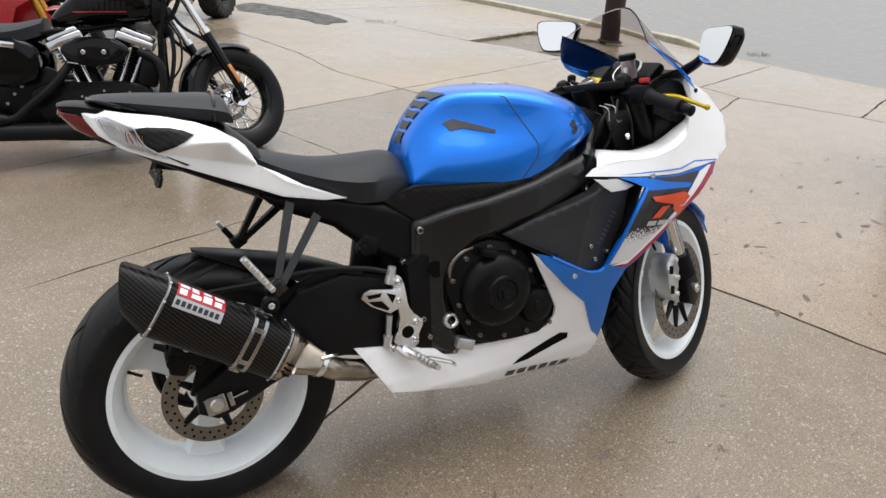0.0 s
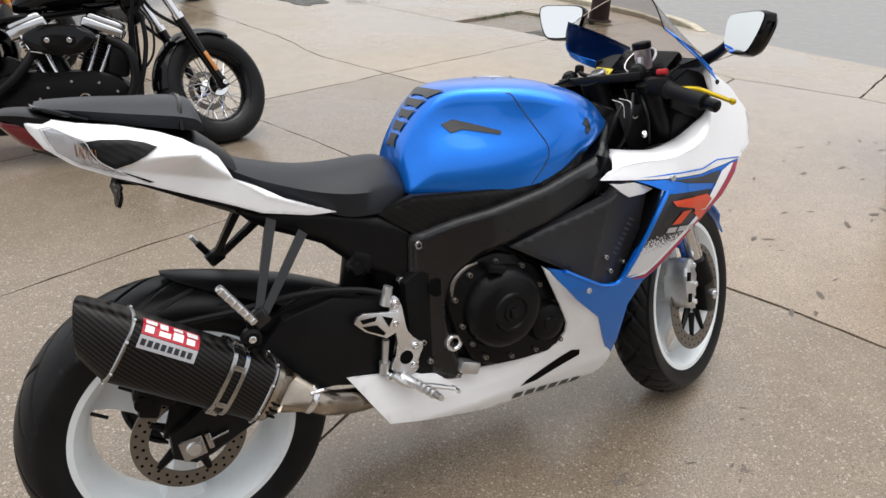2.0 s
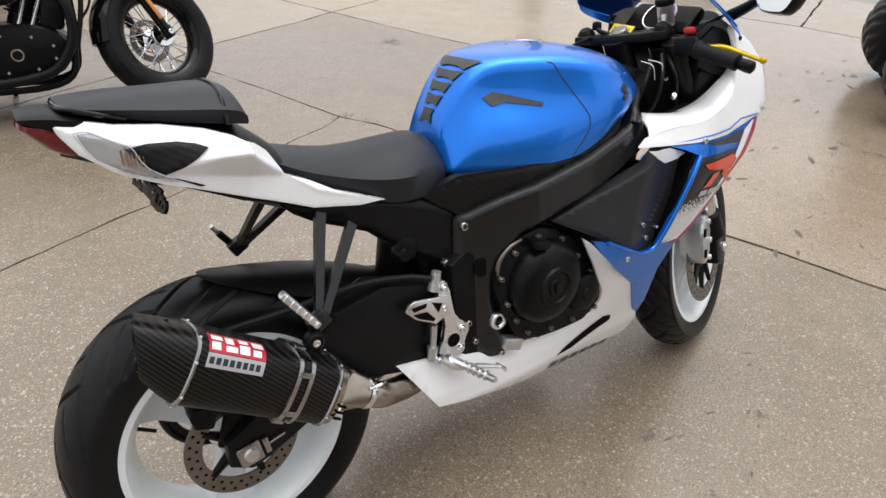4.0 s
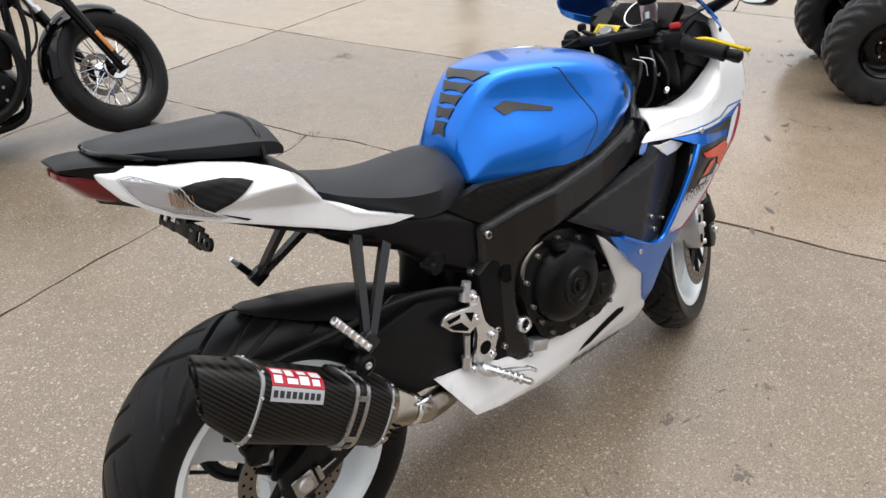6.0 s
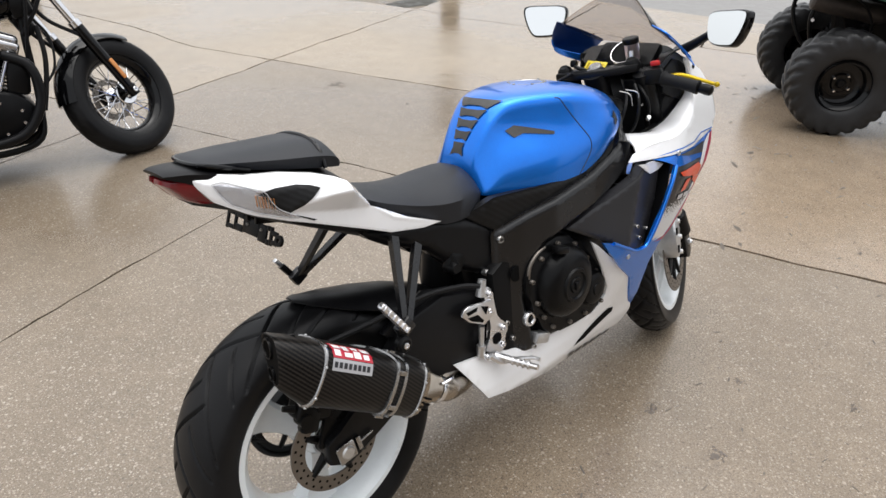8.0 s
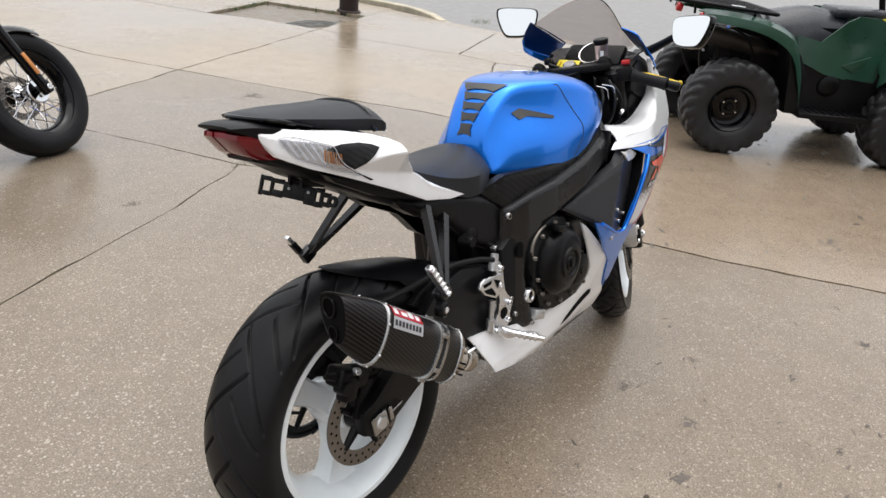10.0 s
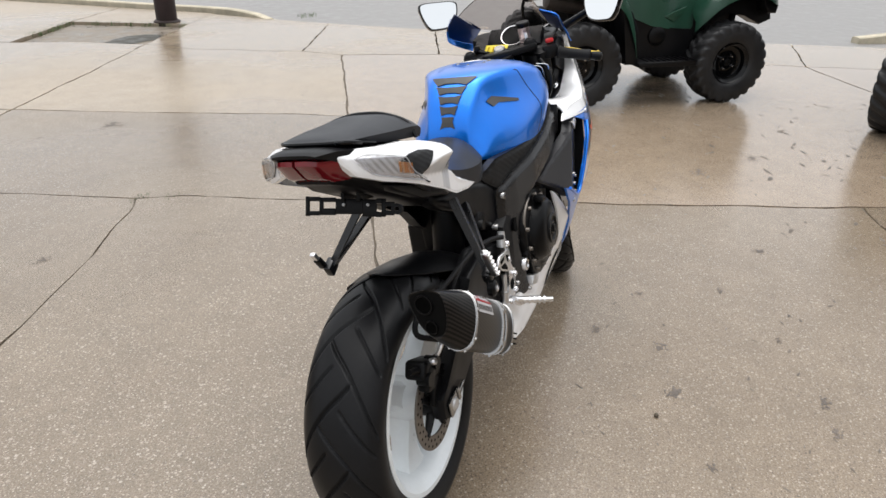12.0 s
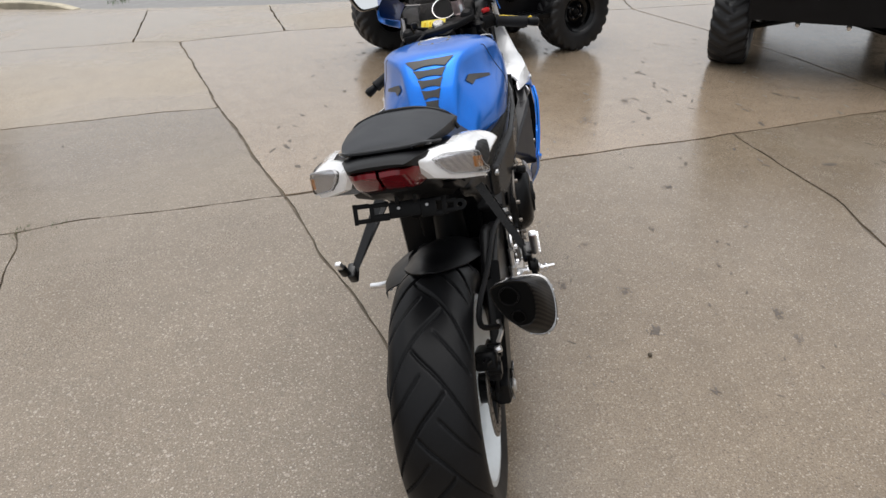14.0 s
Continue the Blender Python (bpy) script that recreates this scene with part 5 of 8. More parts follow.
    cols = [curve_points([r[k] for r in rings], 3) for k in range(6)]
    loft(b, [[cols[k][i] for k in range(6)] for i in range(len(cols[0]))])
    part("tail_light", b, LENS_RED, bike, "dark red tail light lens")
b = bmesh.new()
rings = []
for x, w, zt, zb in ((-0.164, 0.048, 0.912, 0.900), (-0.11, 0.070, 0.897, 0.878), (-0.04, 0.088, 0.875, 0.838), (0.06, 0.090, 0.835, 0.790), (0.16, 0.088, 0.80, 0.74), (0.28, 0.088, 0.76, 0.69)):
    rings.append([V((x, y * w, z)) for y, z in ((-1, zt), (-0.9, zb + 0.012), (-0.7, zb), (0.7, zb), (0.9, zb + 0.012), (1, zt))])
loft(b, rings)
part("undertray", b, PLASTIC, bike, "black plastic undertray")
for side in (-1, 1):
    b = bmesh.new()
    prism(b, [(-0.05, 0.858), (0.10, 0.806), (0.26, 0.745), (0.22, 0.740), (0.08, 0.786), (-0.03, 0.840)], side * 0.060, side * 0.100, 0.004)
    part("tail_lower_trim", b, PLASTIC, bike)
# licence plate bracket
b = bmesh.new()
PLATE = pose(-0.045, 0, 0.812, 0, 22, 0) @ Matrix.Translation((0, 0.006, 0)) @ Matrix.Diagonal((1, 0.91, 0.80, 1))
def tab(bm, y, h, wy, wh):
    box(bm, (0, y, h), (0.005, wy, wh), (0, 0, 0), 0.0015)
tab(b, 0.0, 0.0, 0.070, 0.040)
bracket = part("plate_bracket", moved(b, PLATE), BLACK, bike, "empty black licence plate bracket")
for bars in (((0.052, 0.017, 0.034, 0.012), (0.052, -0.014, 0.034, 0.018), (0.073, 0.0, 0.010, 0.046), (0.110, 0.0, 0.010, 0.052), (0.092, 0.019, 0.030, 0.012), (0.092, -0.018, 0.030, 0.012)),
             ((-0.052, -0.004, 0.034, 0.044), (-0.075, 0.014, 0.014, 0.012), (-0.075, -0.020, 0.014, 0.014), (-0.087, -0.003, 0.010, 0.046), (-0.102, -0.016, 0.022, 0.012), (-0.102, 0.006, 0.022, 0.012))):
    for y, h, wy, wh in bars:
        b = bmesh.new()
        tab(b, y, h, wy, wh)
        part("bracket_bar", moved(b, PLATE), BLACK, bracket)
for y in (-0.018, 0.018):
    b = bmesh.new()
    box(b, (-0.015, y, 0.832), (0.06, 0.008, 0.030), (0, 12, 0), 0.0015)
    part("bracket_stay", b, BLACK, bracket)
b = bmesh.new()
lathe(b, [(0.006, -0.003), (0.014, -0.003), (0.014, 0.003), (0.006, 0.003)], (0, -0.120, -0.006), (1, 0, 0), 18, closed=True)
part("bracket_eye", moved(b, PLATE), BLACK, bracket)
for y in (-0.05, 0.012):
    b = bmesh.new()
    bolt(b, (-0.003, y, 0.004), (-1, 0, 0), 0.004, 0.003)
    part("bracket_bolt", moved(b, PLATE), BAND, bracket)

# pillion pegs on their hangers
for side in (-1, 1):
    b = bmesh.new()
    for a0, a1 in (((0.205, 0.118, 0.735), (0.142, 0.205, 0.585)), ((0.262, 0.122, 0.700), (0.150, 0.207, 0.580))):
        tube(b, [(a0[0], side * a0[1], a0[2]), (a1[0], side * a1[1], a1[2])], (0.0165, 0.0125), 4, flat=0.75)
    box(b, (0.140, side * 0.208, 0.580), (0.040, 0.022, 0.034), (0, -30, 0), 0.006)
    part("peg_hanger", b, FRAME_BLACK, bike, "black pillion peg hanger")
    b = bmesh.new()
    if side < 0:
        box(b, (0.103, side * 0.228, 0.622), (0.015, 0.018, 0.098), (0, -35, 0), 0.005)
        for k in range(6):
            box(b, (0.079 + k * 0.0095, side * 0.2385, 0.655 - k * 0.0135), (0.012, 0.003, 0.004), (0, -35, 0))
        part("pillion_peg", b, ALU, bike, "folded aluminium pillion peg")
    else:
        box(b, (0.118, 0.222, 0.600), (0.016, 0.020, 0.042), (0, -35, 0), 0.005)
        peg = part("pillion_peg", b, BLACK, bike, "folded black pillion peg")
        b = bmesh.new()
        box(b, (0.101, 0.223, 0.624), (0.012, 0.016, 0.026), (0, -35, 0), 0.004)
        part("peg_tip", b, ALU, peg, "bare aluminium tip")
b = bmesh.new()
box(b, (0.128, -0.213, 0.566), (0.022, 0.012, 0.050), (0, 5, 0), 0.005)
part("can_hanger", b, BLACK, bike)
b = bmesh.new()
lathe(b, [(0, 0.010), (0.006, 0.010), (0.007, 0.013), (0.013, 0.013), (0.015, 0.010), (0.019, 0.008), (0.019, -0.004)], (0.122, -0.218, 0.551), (0, -1, 0), 22)
part("can_bolt", b, BLACK, bike)
b = bmesh.new()
bolt(b, (0.122, -0.231, 0.551), (0, -1, 0), 0.007, 0.003)
part("can_bolt_head", b, ALU, bike)

# silencer
can_d = V((0.832, 0.02, -0.555)).normalized()
can_up = V((0.555, 0, 0.832)).normalized()
can_out = V((0, -1, 0))
can_o = V((-0.157, -0.202, 0.630))
SECTION = ((-0.060, 0.038), (-0.030, 0.056), (0.036, 0.057), (0.060, 0.024), (0.061, -0.030), (0.040, -0.056), (0.004, -0.053), (-0.036, -0.018))


def can_ring(a, k, slant=0.0, n=4, grow=0.0, du=0.0, dv=0.0, toe=0.0):
    ring = curve_points([(0.95 * u * k + math.copysign(grow, u), v * k + math.copysign(grow, v), 0) for u, v in SECTION], n, True)
    return [can_o + can_d * (a + slant * (p.y + dv) + toe * (p.x + du)) + can_out * (p.x + du) + can_up * (p.y + dv) for p in ring]


b = bmesh.new()
loft(b, [can_ring(0.075, 1.0), can_ring(0.345, 1.0), can_ring(0.352, 0.97)])
silencer = part("silencer", b, CARBON, bike, "carbon fibre exhaust silencer")
b = bmesh.new()
loft(b, [can_ring(0.010, 0.66, -0.5, du=-0.020, dv=0.005, toe=-0.2), can_ring(0.007, 0.73, -0.5, du=-0.020, dv=0.005, toe=-0.2), can_ring(0.012, 0.78, -0.48, du=-0.018, dv=0.004, toe=-0.18), can_ring(0.042, 0.90, -0.22, du=-0.009, dv=0.002, toe=-0.06), can_ring(0.075, 1.005)])
part("end_cap", b, CARBON, silencer, "carbon fibre slanted end cap")
b = bmesh.new()
b.faces.new([b.verts.new(p) for p in can_ring(0.0085, 0.69, -0.5, du=-0.020, dv=0.005, toe=-0.2)])
part("end_face", b, HOLE, silencer, "matt black end plate")
for u, v, r in ((-0.026, 0.022, 0.020), (-0.012, -0.019, 0.014)):
    b = bmesh.new()
    p = can_o + can_d * (-0.5 * v - 0.2 * u + 0.0065) + can_out * u + can_up * v
    w = -can_d - can_up * 0.5 - can_out * 0.2
    lathe(b, [(r * 0.80, -0.05), (r * 0.82, 0.0), (r * 0.88, 0.003), (r, 0.003), (r * 1.03, 0.0), (r * 1.03, -0.02)], p, w, 24)
    part("outlet", b, BLACK, silencer)
    b = bmesh.new()
    lathe(b, [(0, 0.001), (r * 0.84, 0.001)], p, w, 24)
    part("outlet_bore", b, HOLE, silencer)
for a0, a1, mat_ in ((0.071, 0.078, BAND), (0.340, 0.347, BAND)):
    b = bmesh.new()
    loft(b, [can_ring(a0, 1.0, grow=0.0005), can_ring(a0 + 0.002, 1.0, grow=0.0025), can_ring(a1 - 0.002, 1.0, grow=0.0025), can_ring(a1, 1.0, grow=0.0005)])
    band = part("clamp_band", b, mat_, silencer, "polished riveted band")
    for k in range(0, 32, 4):
        b = bmesh.new()
        p = can_ring((a0 + a1) / 2, 1.0, grow=0.0025)[k]
        w = (p - can_o - can_d * ((a0 + a1) / 2)).normalized()
        bolt(b, p, w, 0.0026, 0.0015)
        part("rivet", b, CAST_ALU, band)
b = bmesh.new()
for a0, a1 in ((0.252, 0.262), (0.276, 0.286)):
    loft(b, [can_ring(a0, 1.0, grow=0.001), can_ring(a0 + 0.001, 1.0, grow=0.004), can_ring(a1 - 0.001, 1.0, grow=0.004), can_ring(a1, 1.0, grow=0.001)])
outer = can_ring(0.269, 1.0, grow=0.003)
for k in (1, 6, 11, 16, 21, 26, 30):
    box(b, outer[k], (0.022, 0.006, 0.010), (0, 33.7, 0), 0.001)
part("hanger_strap", b, BAND, silencer, "slotted aluminium hanger strap")
b = bmesh.new()
ring_r = lambda a, r: [can_o + can_d * a + V((0, 0.01, 0)) + (can_out * math.cos(t) + can_up * math.sin(t)) * r for t in (2 * math.pi * (k + 4) / 32 for k in range(32))]
loft(b, [can_ring(0.350, 0.985), can_ring(0.362, 0.96), [p.lerp(q, 0.55) for p, q in zip(can_ring(0.405, 0.75), ring_r(0.405, 0.036))], ring_r(0.457, 0.029)])
part("front_cone", b, STEEL, silencer, "heat-tinted steel front cone")
for k in range(3):
    b = bmesh.new()
    p = can_o + can_d * 0.366 + can_out * 0.060 + can_up * (-0.006 - k * 0.012)
    box(b, p, (0.016, 0.006, 0.004), (0, 33.7, 0), 0.001)
    part("cone_slot", b, HOLE, silencer)
b = bmesh.new()
p0 = can_o + can_d * 0.452 + V((0, 0.01, 0))
tube(b, [p0, p0 + can_d * 0.04, (0.30, -0.150, 0.326), (0.37, -0.110, 0.295), (0.46, -0.070, 0.280)], (0.026, 0.028), 20)
part("link_pipe", b, STEEL, bike, "heat-tinted steel exhaust link pipe")
b = bmesh.new()
pc = p0 + can_d * 0.006
lathe(b, [(0.028, -0.006), (0.032, -0.006), (0.033, 0.0), (0.032, 0.006), (0.028, 0.006)], pc, can_d, 24, closed=True)
tube(b, [pc + V((0.0, -0.025, 0.022)), pc + V((0.02, -0.03, 0.026)), pc + V((0.035, -0.02, 0.02))], 0.004, 6)
part("pipe_spring_clamp", b, CHROME, bike)
can_tree = tree_of(silencer)


def can_decal(a0, a1, v0, v1, material, name, lift, label="", slant=0.0):
    """A label rectangle on the outer face of the silencer."""
    look_in = -(can_out * 0.72 + can_up * 0.69)
    tall = can_up * 0.72 - can_out * 0.69
    d_ = decal([(a0, v0), (a1, v0), (a1 + slant, v1), (a0 + slant, v1)], can_tree, can_o - look_in * 0.3, can_d, tall, look_in, lift, 0.012)
    return part(name, d_, material, silencer, label)


can_decal(0.090, 0.190, -0.002, 0.034, LABEL_RED, "maker_label", 0.0012, "red and silver maker label with white marks")
can_decal(0.090, 0.190, -0.024, -0.003, DECAL_GREY, "label_strip", 0.0012)
for k, (skew, cut) in enumerate(((0.000, 0.016), (0.005, 0.012), (0.003, 0.018), (0.000, 0.014))):
    a = 0.0945 + k * 0.0240
    for w, v0, v1 in ((0.0195 - skew, cut + 0.004, 0.0295), (0.0150 + skew, 0.0025, cut)):
        can_decal(a, a + w, v0, v1, WHITE, "label_mark", 0.0019)
for k in range(8):
    can_decal(0.094 + k * 0.0115, 0.102 + k * 0.0115, -0.019, -0.009, DECAL_DARK, "label_bar", 0.0019)

# rear sets: aluminium peg plate, heel guard, brake lever
SET = Matrix.Translation((0.017, 0.048, -0.013))
b = bmesh.new()
prism(b, rounded([(0.403, 0.548), (0.428, 0.545), (0.440, 0.480), (0.452, 0.448), (0.478, 0.430), (0.474, 0.410), (0.462, 0.392), (0.466, 0.372), (0.448, 0.360), (0.424, 0.372), (0.400, 0.385), (0.418, 0.43), (0.414, 0.48)], 3), -0.205, -0.193, 0.003)
rearset = part("peg_plate", moved(b, SET), ALU, bike, "brushed aluminium rear set plate")
b = bmesh.new()
prism(b, [(0.322, 0.514), (0.330, 0.527), (0.345, 0.532), (0.422, 0.520), (0.430, 0.478), (0.392, 0.464), (0.345, 0.490)], -0.212, -0.203, 0.003)
part("heel_guard", moved(b, SET), ALU, rearset, "triangular aluminium heel guard")
for poly in ([(0.335, 0.520), (0.372, 0.520), (0.368, 0.511), (0.340, 0.510)], [(0.338, 0.504), (0.372, 0.500), (0.390, 0.478), (0.385, 0.474), (0.350, 0.492)], [(0.384, 0.518), (0.408, 0.508), (0.398, 0.490)]):
    b = bmesh.new()
    prism(b, poly, -0.2135, -0.2125)
    part("guard_slot", moved(b, SET), HOLE, rearset)
for x, z in ((0.418, 0.536), (0.414, 0.492), (0.458, 0.428), (0.452, 0.382), (0.395, 0.372)):
    b = bmesh.new()
    bolt(b, (x, -0.206, z), (0, -1, 0), 0.008, 0.008)
    part("plate_bolt", moved(b, SET), CHROME, rearset)
b = bmesh.new()
lathe(b, [(0, 0.001), (0.015, 0.001), (0.016, 0)], (0.437, -0.2055, 0.405), (0, -1, 0), 18)
part("plate_hole", moved(b, SET), HOLE, rearset)
b = bmesh.new()
tube(b, [(0.398, -0.215, 0.378), (0.43, -0.222, 0.348), (0.48, -0.228, 0.334), (0.54, -0.236, 0.312)], (0.009, 0.005), 8)
cyl(b, (0.536, -0.225, 0.312), (0.540, -0.252, 0.312), 0.005, seg=10)
part("brake_lever", moved(b, SET), ALU, rearset)
b = bmesh.new()
tube(b, [(0.425, -0.205, 0.362), (0.445, -0.240, 0.352), (0.466, -0.310, 0.348)], (0.011, 0.007), 10, flat=1.3)
for k in range(5):
    lathe(b, [(0.0115, -0.002), (0.0115, 0.002)], V((0.442, -0.234, 0.353)).lerp(V((0.464, -0.300, 0.348)), k / 5), V((0.35, -0.93, -0.08)), 12)
part("foot_peg", moved(b, SET), ALU, rearset)
b = bmesh.new()
cyl(b, (0.398, -0.198, 0.535), (0.408, -0.198, 0.575), 0.013, 0.010, 14)
part("hose_union", moved(b, SET), CAST_ALU, rearset)
b = bmesh.new()
cyl(b, (0.394, -0.198, 0.455), (0.388, -0.198, 0.400), 0.008, 0.007, 10)
cyl(b, (0.388, -0.198, 0.405), (0.384, -0.198, 0.375), 0.012, 0.010, 12)
part("master_cylinder", moved(b, SET), CAST_ALU, rearset)
b = bmesh.new()
tube(b, [(0.43, 0.20, 0.372), (0.445, 0.235, 0.358), (0.455, 0.275, 0.352)], (0.011, 0.009), 10)
tube(b, [(0.40, 0.205, 0.37), (0.46, 0.225, 0.345), (0.53, 0.232, 0.325)], (0.008, 0.005), 8)
part("left_foot_peg", b, ALU, bike)
b = bmesh.new()
tube(b, [(0.66, 0.14, 0.28), (0.68, 0.20, 0.15), (0.70, 0.253, 0.036)], 0.010, 10)
cyl(b, (0.70, 0.253, 0.040), (0.702, 0.258, 0.028), 0.024, 0.026, 14)
part("side_stand", b, BLACK, bike, "black side stand resting on the concrete")

# fairings
LOWER = [(1.008, 0.7225), (1.10, 0.716), (1.20, 0.710), (1.29, 0.717), (1.350, 0.7225), (1.335, 0.692), (1.282, 0.650), (1.193, 0.592), (1.111, 0.525), (1.045, 0.475), (1.020, 0.41), (1.026, 0.335), (1.034, 0.245), (1.015, 0.250), (0.975, 0.322), (0.938, 0.392), (0.855, 0.462), (0.790, 0.528), (0.756, 0.568), (0.798, 0.553), (0.913, 0.492), (0.964, 0.489), (1.001, 0.558), (1.017, 0.576), (1.054, 0.646), (1.085, 0.691), (1.044, 0.710)]
UPPER = [(0.927, 0.731), (0.950, 0.746), (0.985, 0.757), (1.04, 0.762), (1.098, 0.762), (1.156, 0.770), (1.205, 0.782), (1.240, 0.803), (1.262, 0.845), (1.276, 0.890), (1.262, 0.940), (1.272, 0.948), (1.308, 0.928), (1.350, 0.901), (1.380, 0.866), (1.408, 0.834), (1.417, 0.812), (1.400, 0.755), (1.357, 0.725), (1.29, 0.7190), (1.20, 0.7120), (1.10, 0.7180), (1.008, 0.7245)]
BELLY = [(0.321, 0.371), (0.403, 0.245), (0.60, 0.203), (0.759, 0.174), (0.90, 0.168), (0.995, 0.182), (1.026, 0.215), (1.030, 0.248), (0.981, 0.327), (0.946, 0.395), (0.861, 0.470), (0.796, 0.538), (0.778, 0.552), (0.800, 0.505), (0.822, 0.460), (0.856, 0.390), (0.858, 0.362), (0.842, 0.334), (0.80, 0.318), (0.688, 0.313), (0.58, 0.317), (0.412, 0.358)]
def belly_y(x, z):
    """Behind the engine the belly pan faces up and out; ahead of it, it joins the flank."""
    rear = interp(z, [0.15, 0.19, 0.23, 0.27, 0.32, 0.37], [0.105, 0.148, 0.168, 0.166, 0.156, 0.144])
    ahead = interp(z, [0.15, 0.19, 0.24, 0.28, 0.33, 0.40, 0.47, 0.56], [0.100, 0.138, 0.160, 0.172, 0.190, 0.216, 0.240, 0.262])
    k = interp(x, [0.62, 0.90], [0, 1])
    return rear * (1 - k) + ahead * k


def draw_in(p):
    """The flanks taper towards the nose ahead of the duct edge."""
    d = 0.14 * max(0.0, p.x - 1.08)
    return V((p.x + 0.9 * d, p.y - math.copysign(d, p.y), p.z))


for side in (-1, 1):
    up = part("upper_fairing", panel(UPPER, lambda x, z: fairing_y(x, z) + 0.002, 0.006, 0.015, 0, side, 0.004), WHITE, bike, "pearl white upper side fairing")
    low = part("side_fairing", panel(LOWER, fairing_y, 0.006, 0.015, 0, side, 0.003), BLUE, bike, "blue side fairing with dark, red and white graphics")
    belly = part("belly_fairing", panel(BELLY, belly_y, 0.006, 0.012, 0, side, 0.004), WHITE, bike, "white belly fairing with a vent slot")
    lt, bt, ut = tree_of(low), tree_of(belly), tree_of(up)
    def mark(outline, material, name, lift, host, tree, label=""):
        part(name, side_decal(outline, tree, lift, 0.025, 0, side), material, host, label)
    mark([(1.064, 0.655), (1.088, 0.684), (1.234, 0.671), (1.225, 0.650), (1.187, 0.620), (1.112, 0.568), (1.050, 0.520), (0.985, 0.500), (1.012, 0.560)], DECAL_DARK, "graphic_dark", 0.0012, low, lt)
    mark([(1.026, 0.584), (1.060, 0.590), (1.115, 0.582), (1.155, 0.600), (1.175, 0.602), (1.10, 0.545), (1.045, 0.502), (0.978, 0.500)], DECAL_FADE, "graphic_grey", 0.0018, low, lt)
    mark([(1.314, 0.7175), (1.277, 0.706), (1.253, 0.682), (1.180, 0.612), (1.110, 0.556), (1.045, 0.505), (0.985, 0.496), (1.040, 0.494), (1.110, 0.545), (1.190, 0.602), (1.288, 0.676), (1.326, 0.718)], WHITE, "graphic_white", 0.0024, low, lt)
    mark([(1.327, 0.7185), (1.345, 0.7195), (1.324, 0.690), (1.270, 0.645), (1.185, 0.590), (1.105, 0.527), (1.045, 0.484), (1.000, 0.488), (1.045, 0.496), (1.110, 0.545), (1.190, 0.603), (1.285, 0.679)], DECAL_CRIMSON, "graphic_red", 0.0030, low, lt)
    mark([(1.105, 0.7135), (1.202, 0.7065), (1.215, 0.7075), (1.272, 0.7085), (1.250, 0.681), (1.149, 0.700)], DECAL_DARK, "graphic_wedge", 0.0030, low, lt)
    for stroke in ([(1.088, 0.680), (1.205, 0.676), (1.224, 0.660), (1.205, 0.640), (1.165, 0.640), (1.160, 0.650), (1.190, 0.650), (1.196, 0.658), (1.188, 0.664), (1.100, 0.666)], [(1.092, 0.622), (1.120, 0.620), (1.150, 0.648), (1.122, 0.650)], [(1.158, 0.6395), (1.190, 0.6395), (1.222, 0.616), (1.188, 0.616)]):
        mark([(x + 0.008, z - 0.013) for x, z in stroke], DECAL_RED, "logo_stroke", 0.0036, low, lt, "orange-red angular logo stroke")
    for k in range(3):
        mark([(1.090 + k * 0.036, 0.604 - k * 0.004), (1.120 + k * 0.036, 0.600 - k * 0.004), (1.114 + k * 0.036, 0.588 - k * 0.004), (1.084 + k * 0.036, 0.592 - k * 0.004)], DECAL_GREY, "logo_bar", 0.0036, low, lt)
    mark([(0.745, 0.236), (0.765, 0.250), (0.886, 0.304), (0.912, 0.298), (0.916, 0.280), (0.795, 0.240)], HOLE, "belly_slot", 0.001, belly, bt)
    for k in range(6):
        xs, zs = 0.730 + k * 0.037, 0.208 - k * 0.0035
        mark([(xs, zs - 0.008), (xs + 0.027, zs - 0.010), (xs + 0.032, zs + 0.007), (xs + 0.005, zs + 0.009)], DECAL_DARK, "lettering_bar", 0.002, belly, bt)
    mark([(1.013, 0.7285), (1.097, 0.7305), (1.204, 0.7255), (1.260, 0.7370), (1.350, 0.7290), (1.350, 0.7262), (1.261, 0.7338), (1.205, 0.7222), (1.097, 0.7272)], BLUE, "pinstripe", 0.001, up, ut)
    for x, z, r in ((1.104, 0.7195, 0.008), (0.874, 0.488, 0.007), (1.300, 0.915, 0.006)):
        b = bmesh.new()
        bolt(b, (x, side * (fairing_y(x, z) + 0.001), z), (0, side, 0), r, 0.004)
        part("fairing_bolt", b, BLACK if z > 0.8 else CAST_ALU, bike)
    b = bmesh.new()
    pts = [(x, side * (fairing_y(x, z) + 0.001), z) for x, z in ((1.088, 0.690), (1.054, 0.646), (1.017, 0.576), (0.990, 0.527), (0.962, 0.490), (0.913, 0.493), (0.86, 0.519), (0.798, 0.553))]
    tube(b, pts, 0.005, 8)
    part("fairing_lip", b, BLUE, low, "bright blue rolled edge")
    b = bmesh.new()
    edge = [V((x + 0.008, side * (fairing_y(x, z) - 0.008), z)) for x, z in ((1.085, 0.722), (1.070, 0.698), (1.035, 0.632), (1.001, 0.568), (0.980, 0.520), (0.966, 0.486))]
    loft(b, [[p, V((p.x + 0.025, side * 0.20, p.z)), V((p.x + 0.03, side * 0.12, p.z)), V((p.x + 0.036, side * 0.12, p.z)), V((p.x + 0.031, side * 0.20, p.z)), p + V((0.006, 0, 0))] for p in edge])
    part("inner_duct", b, PLASTIC, low, "black duct lining")
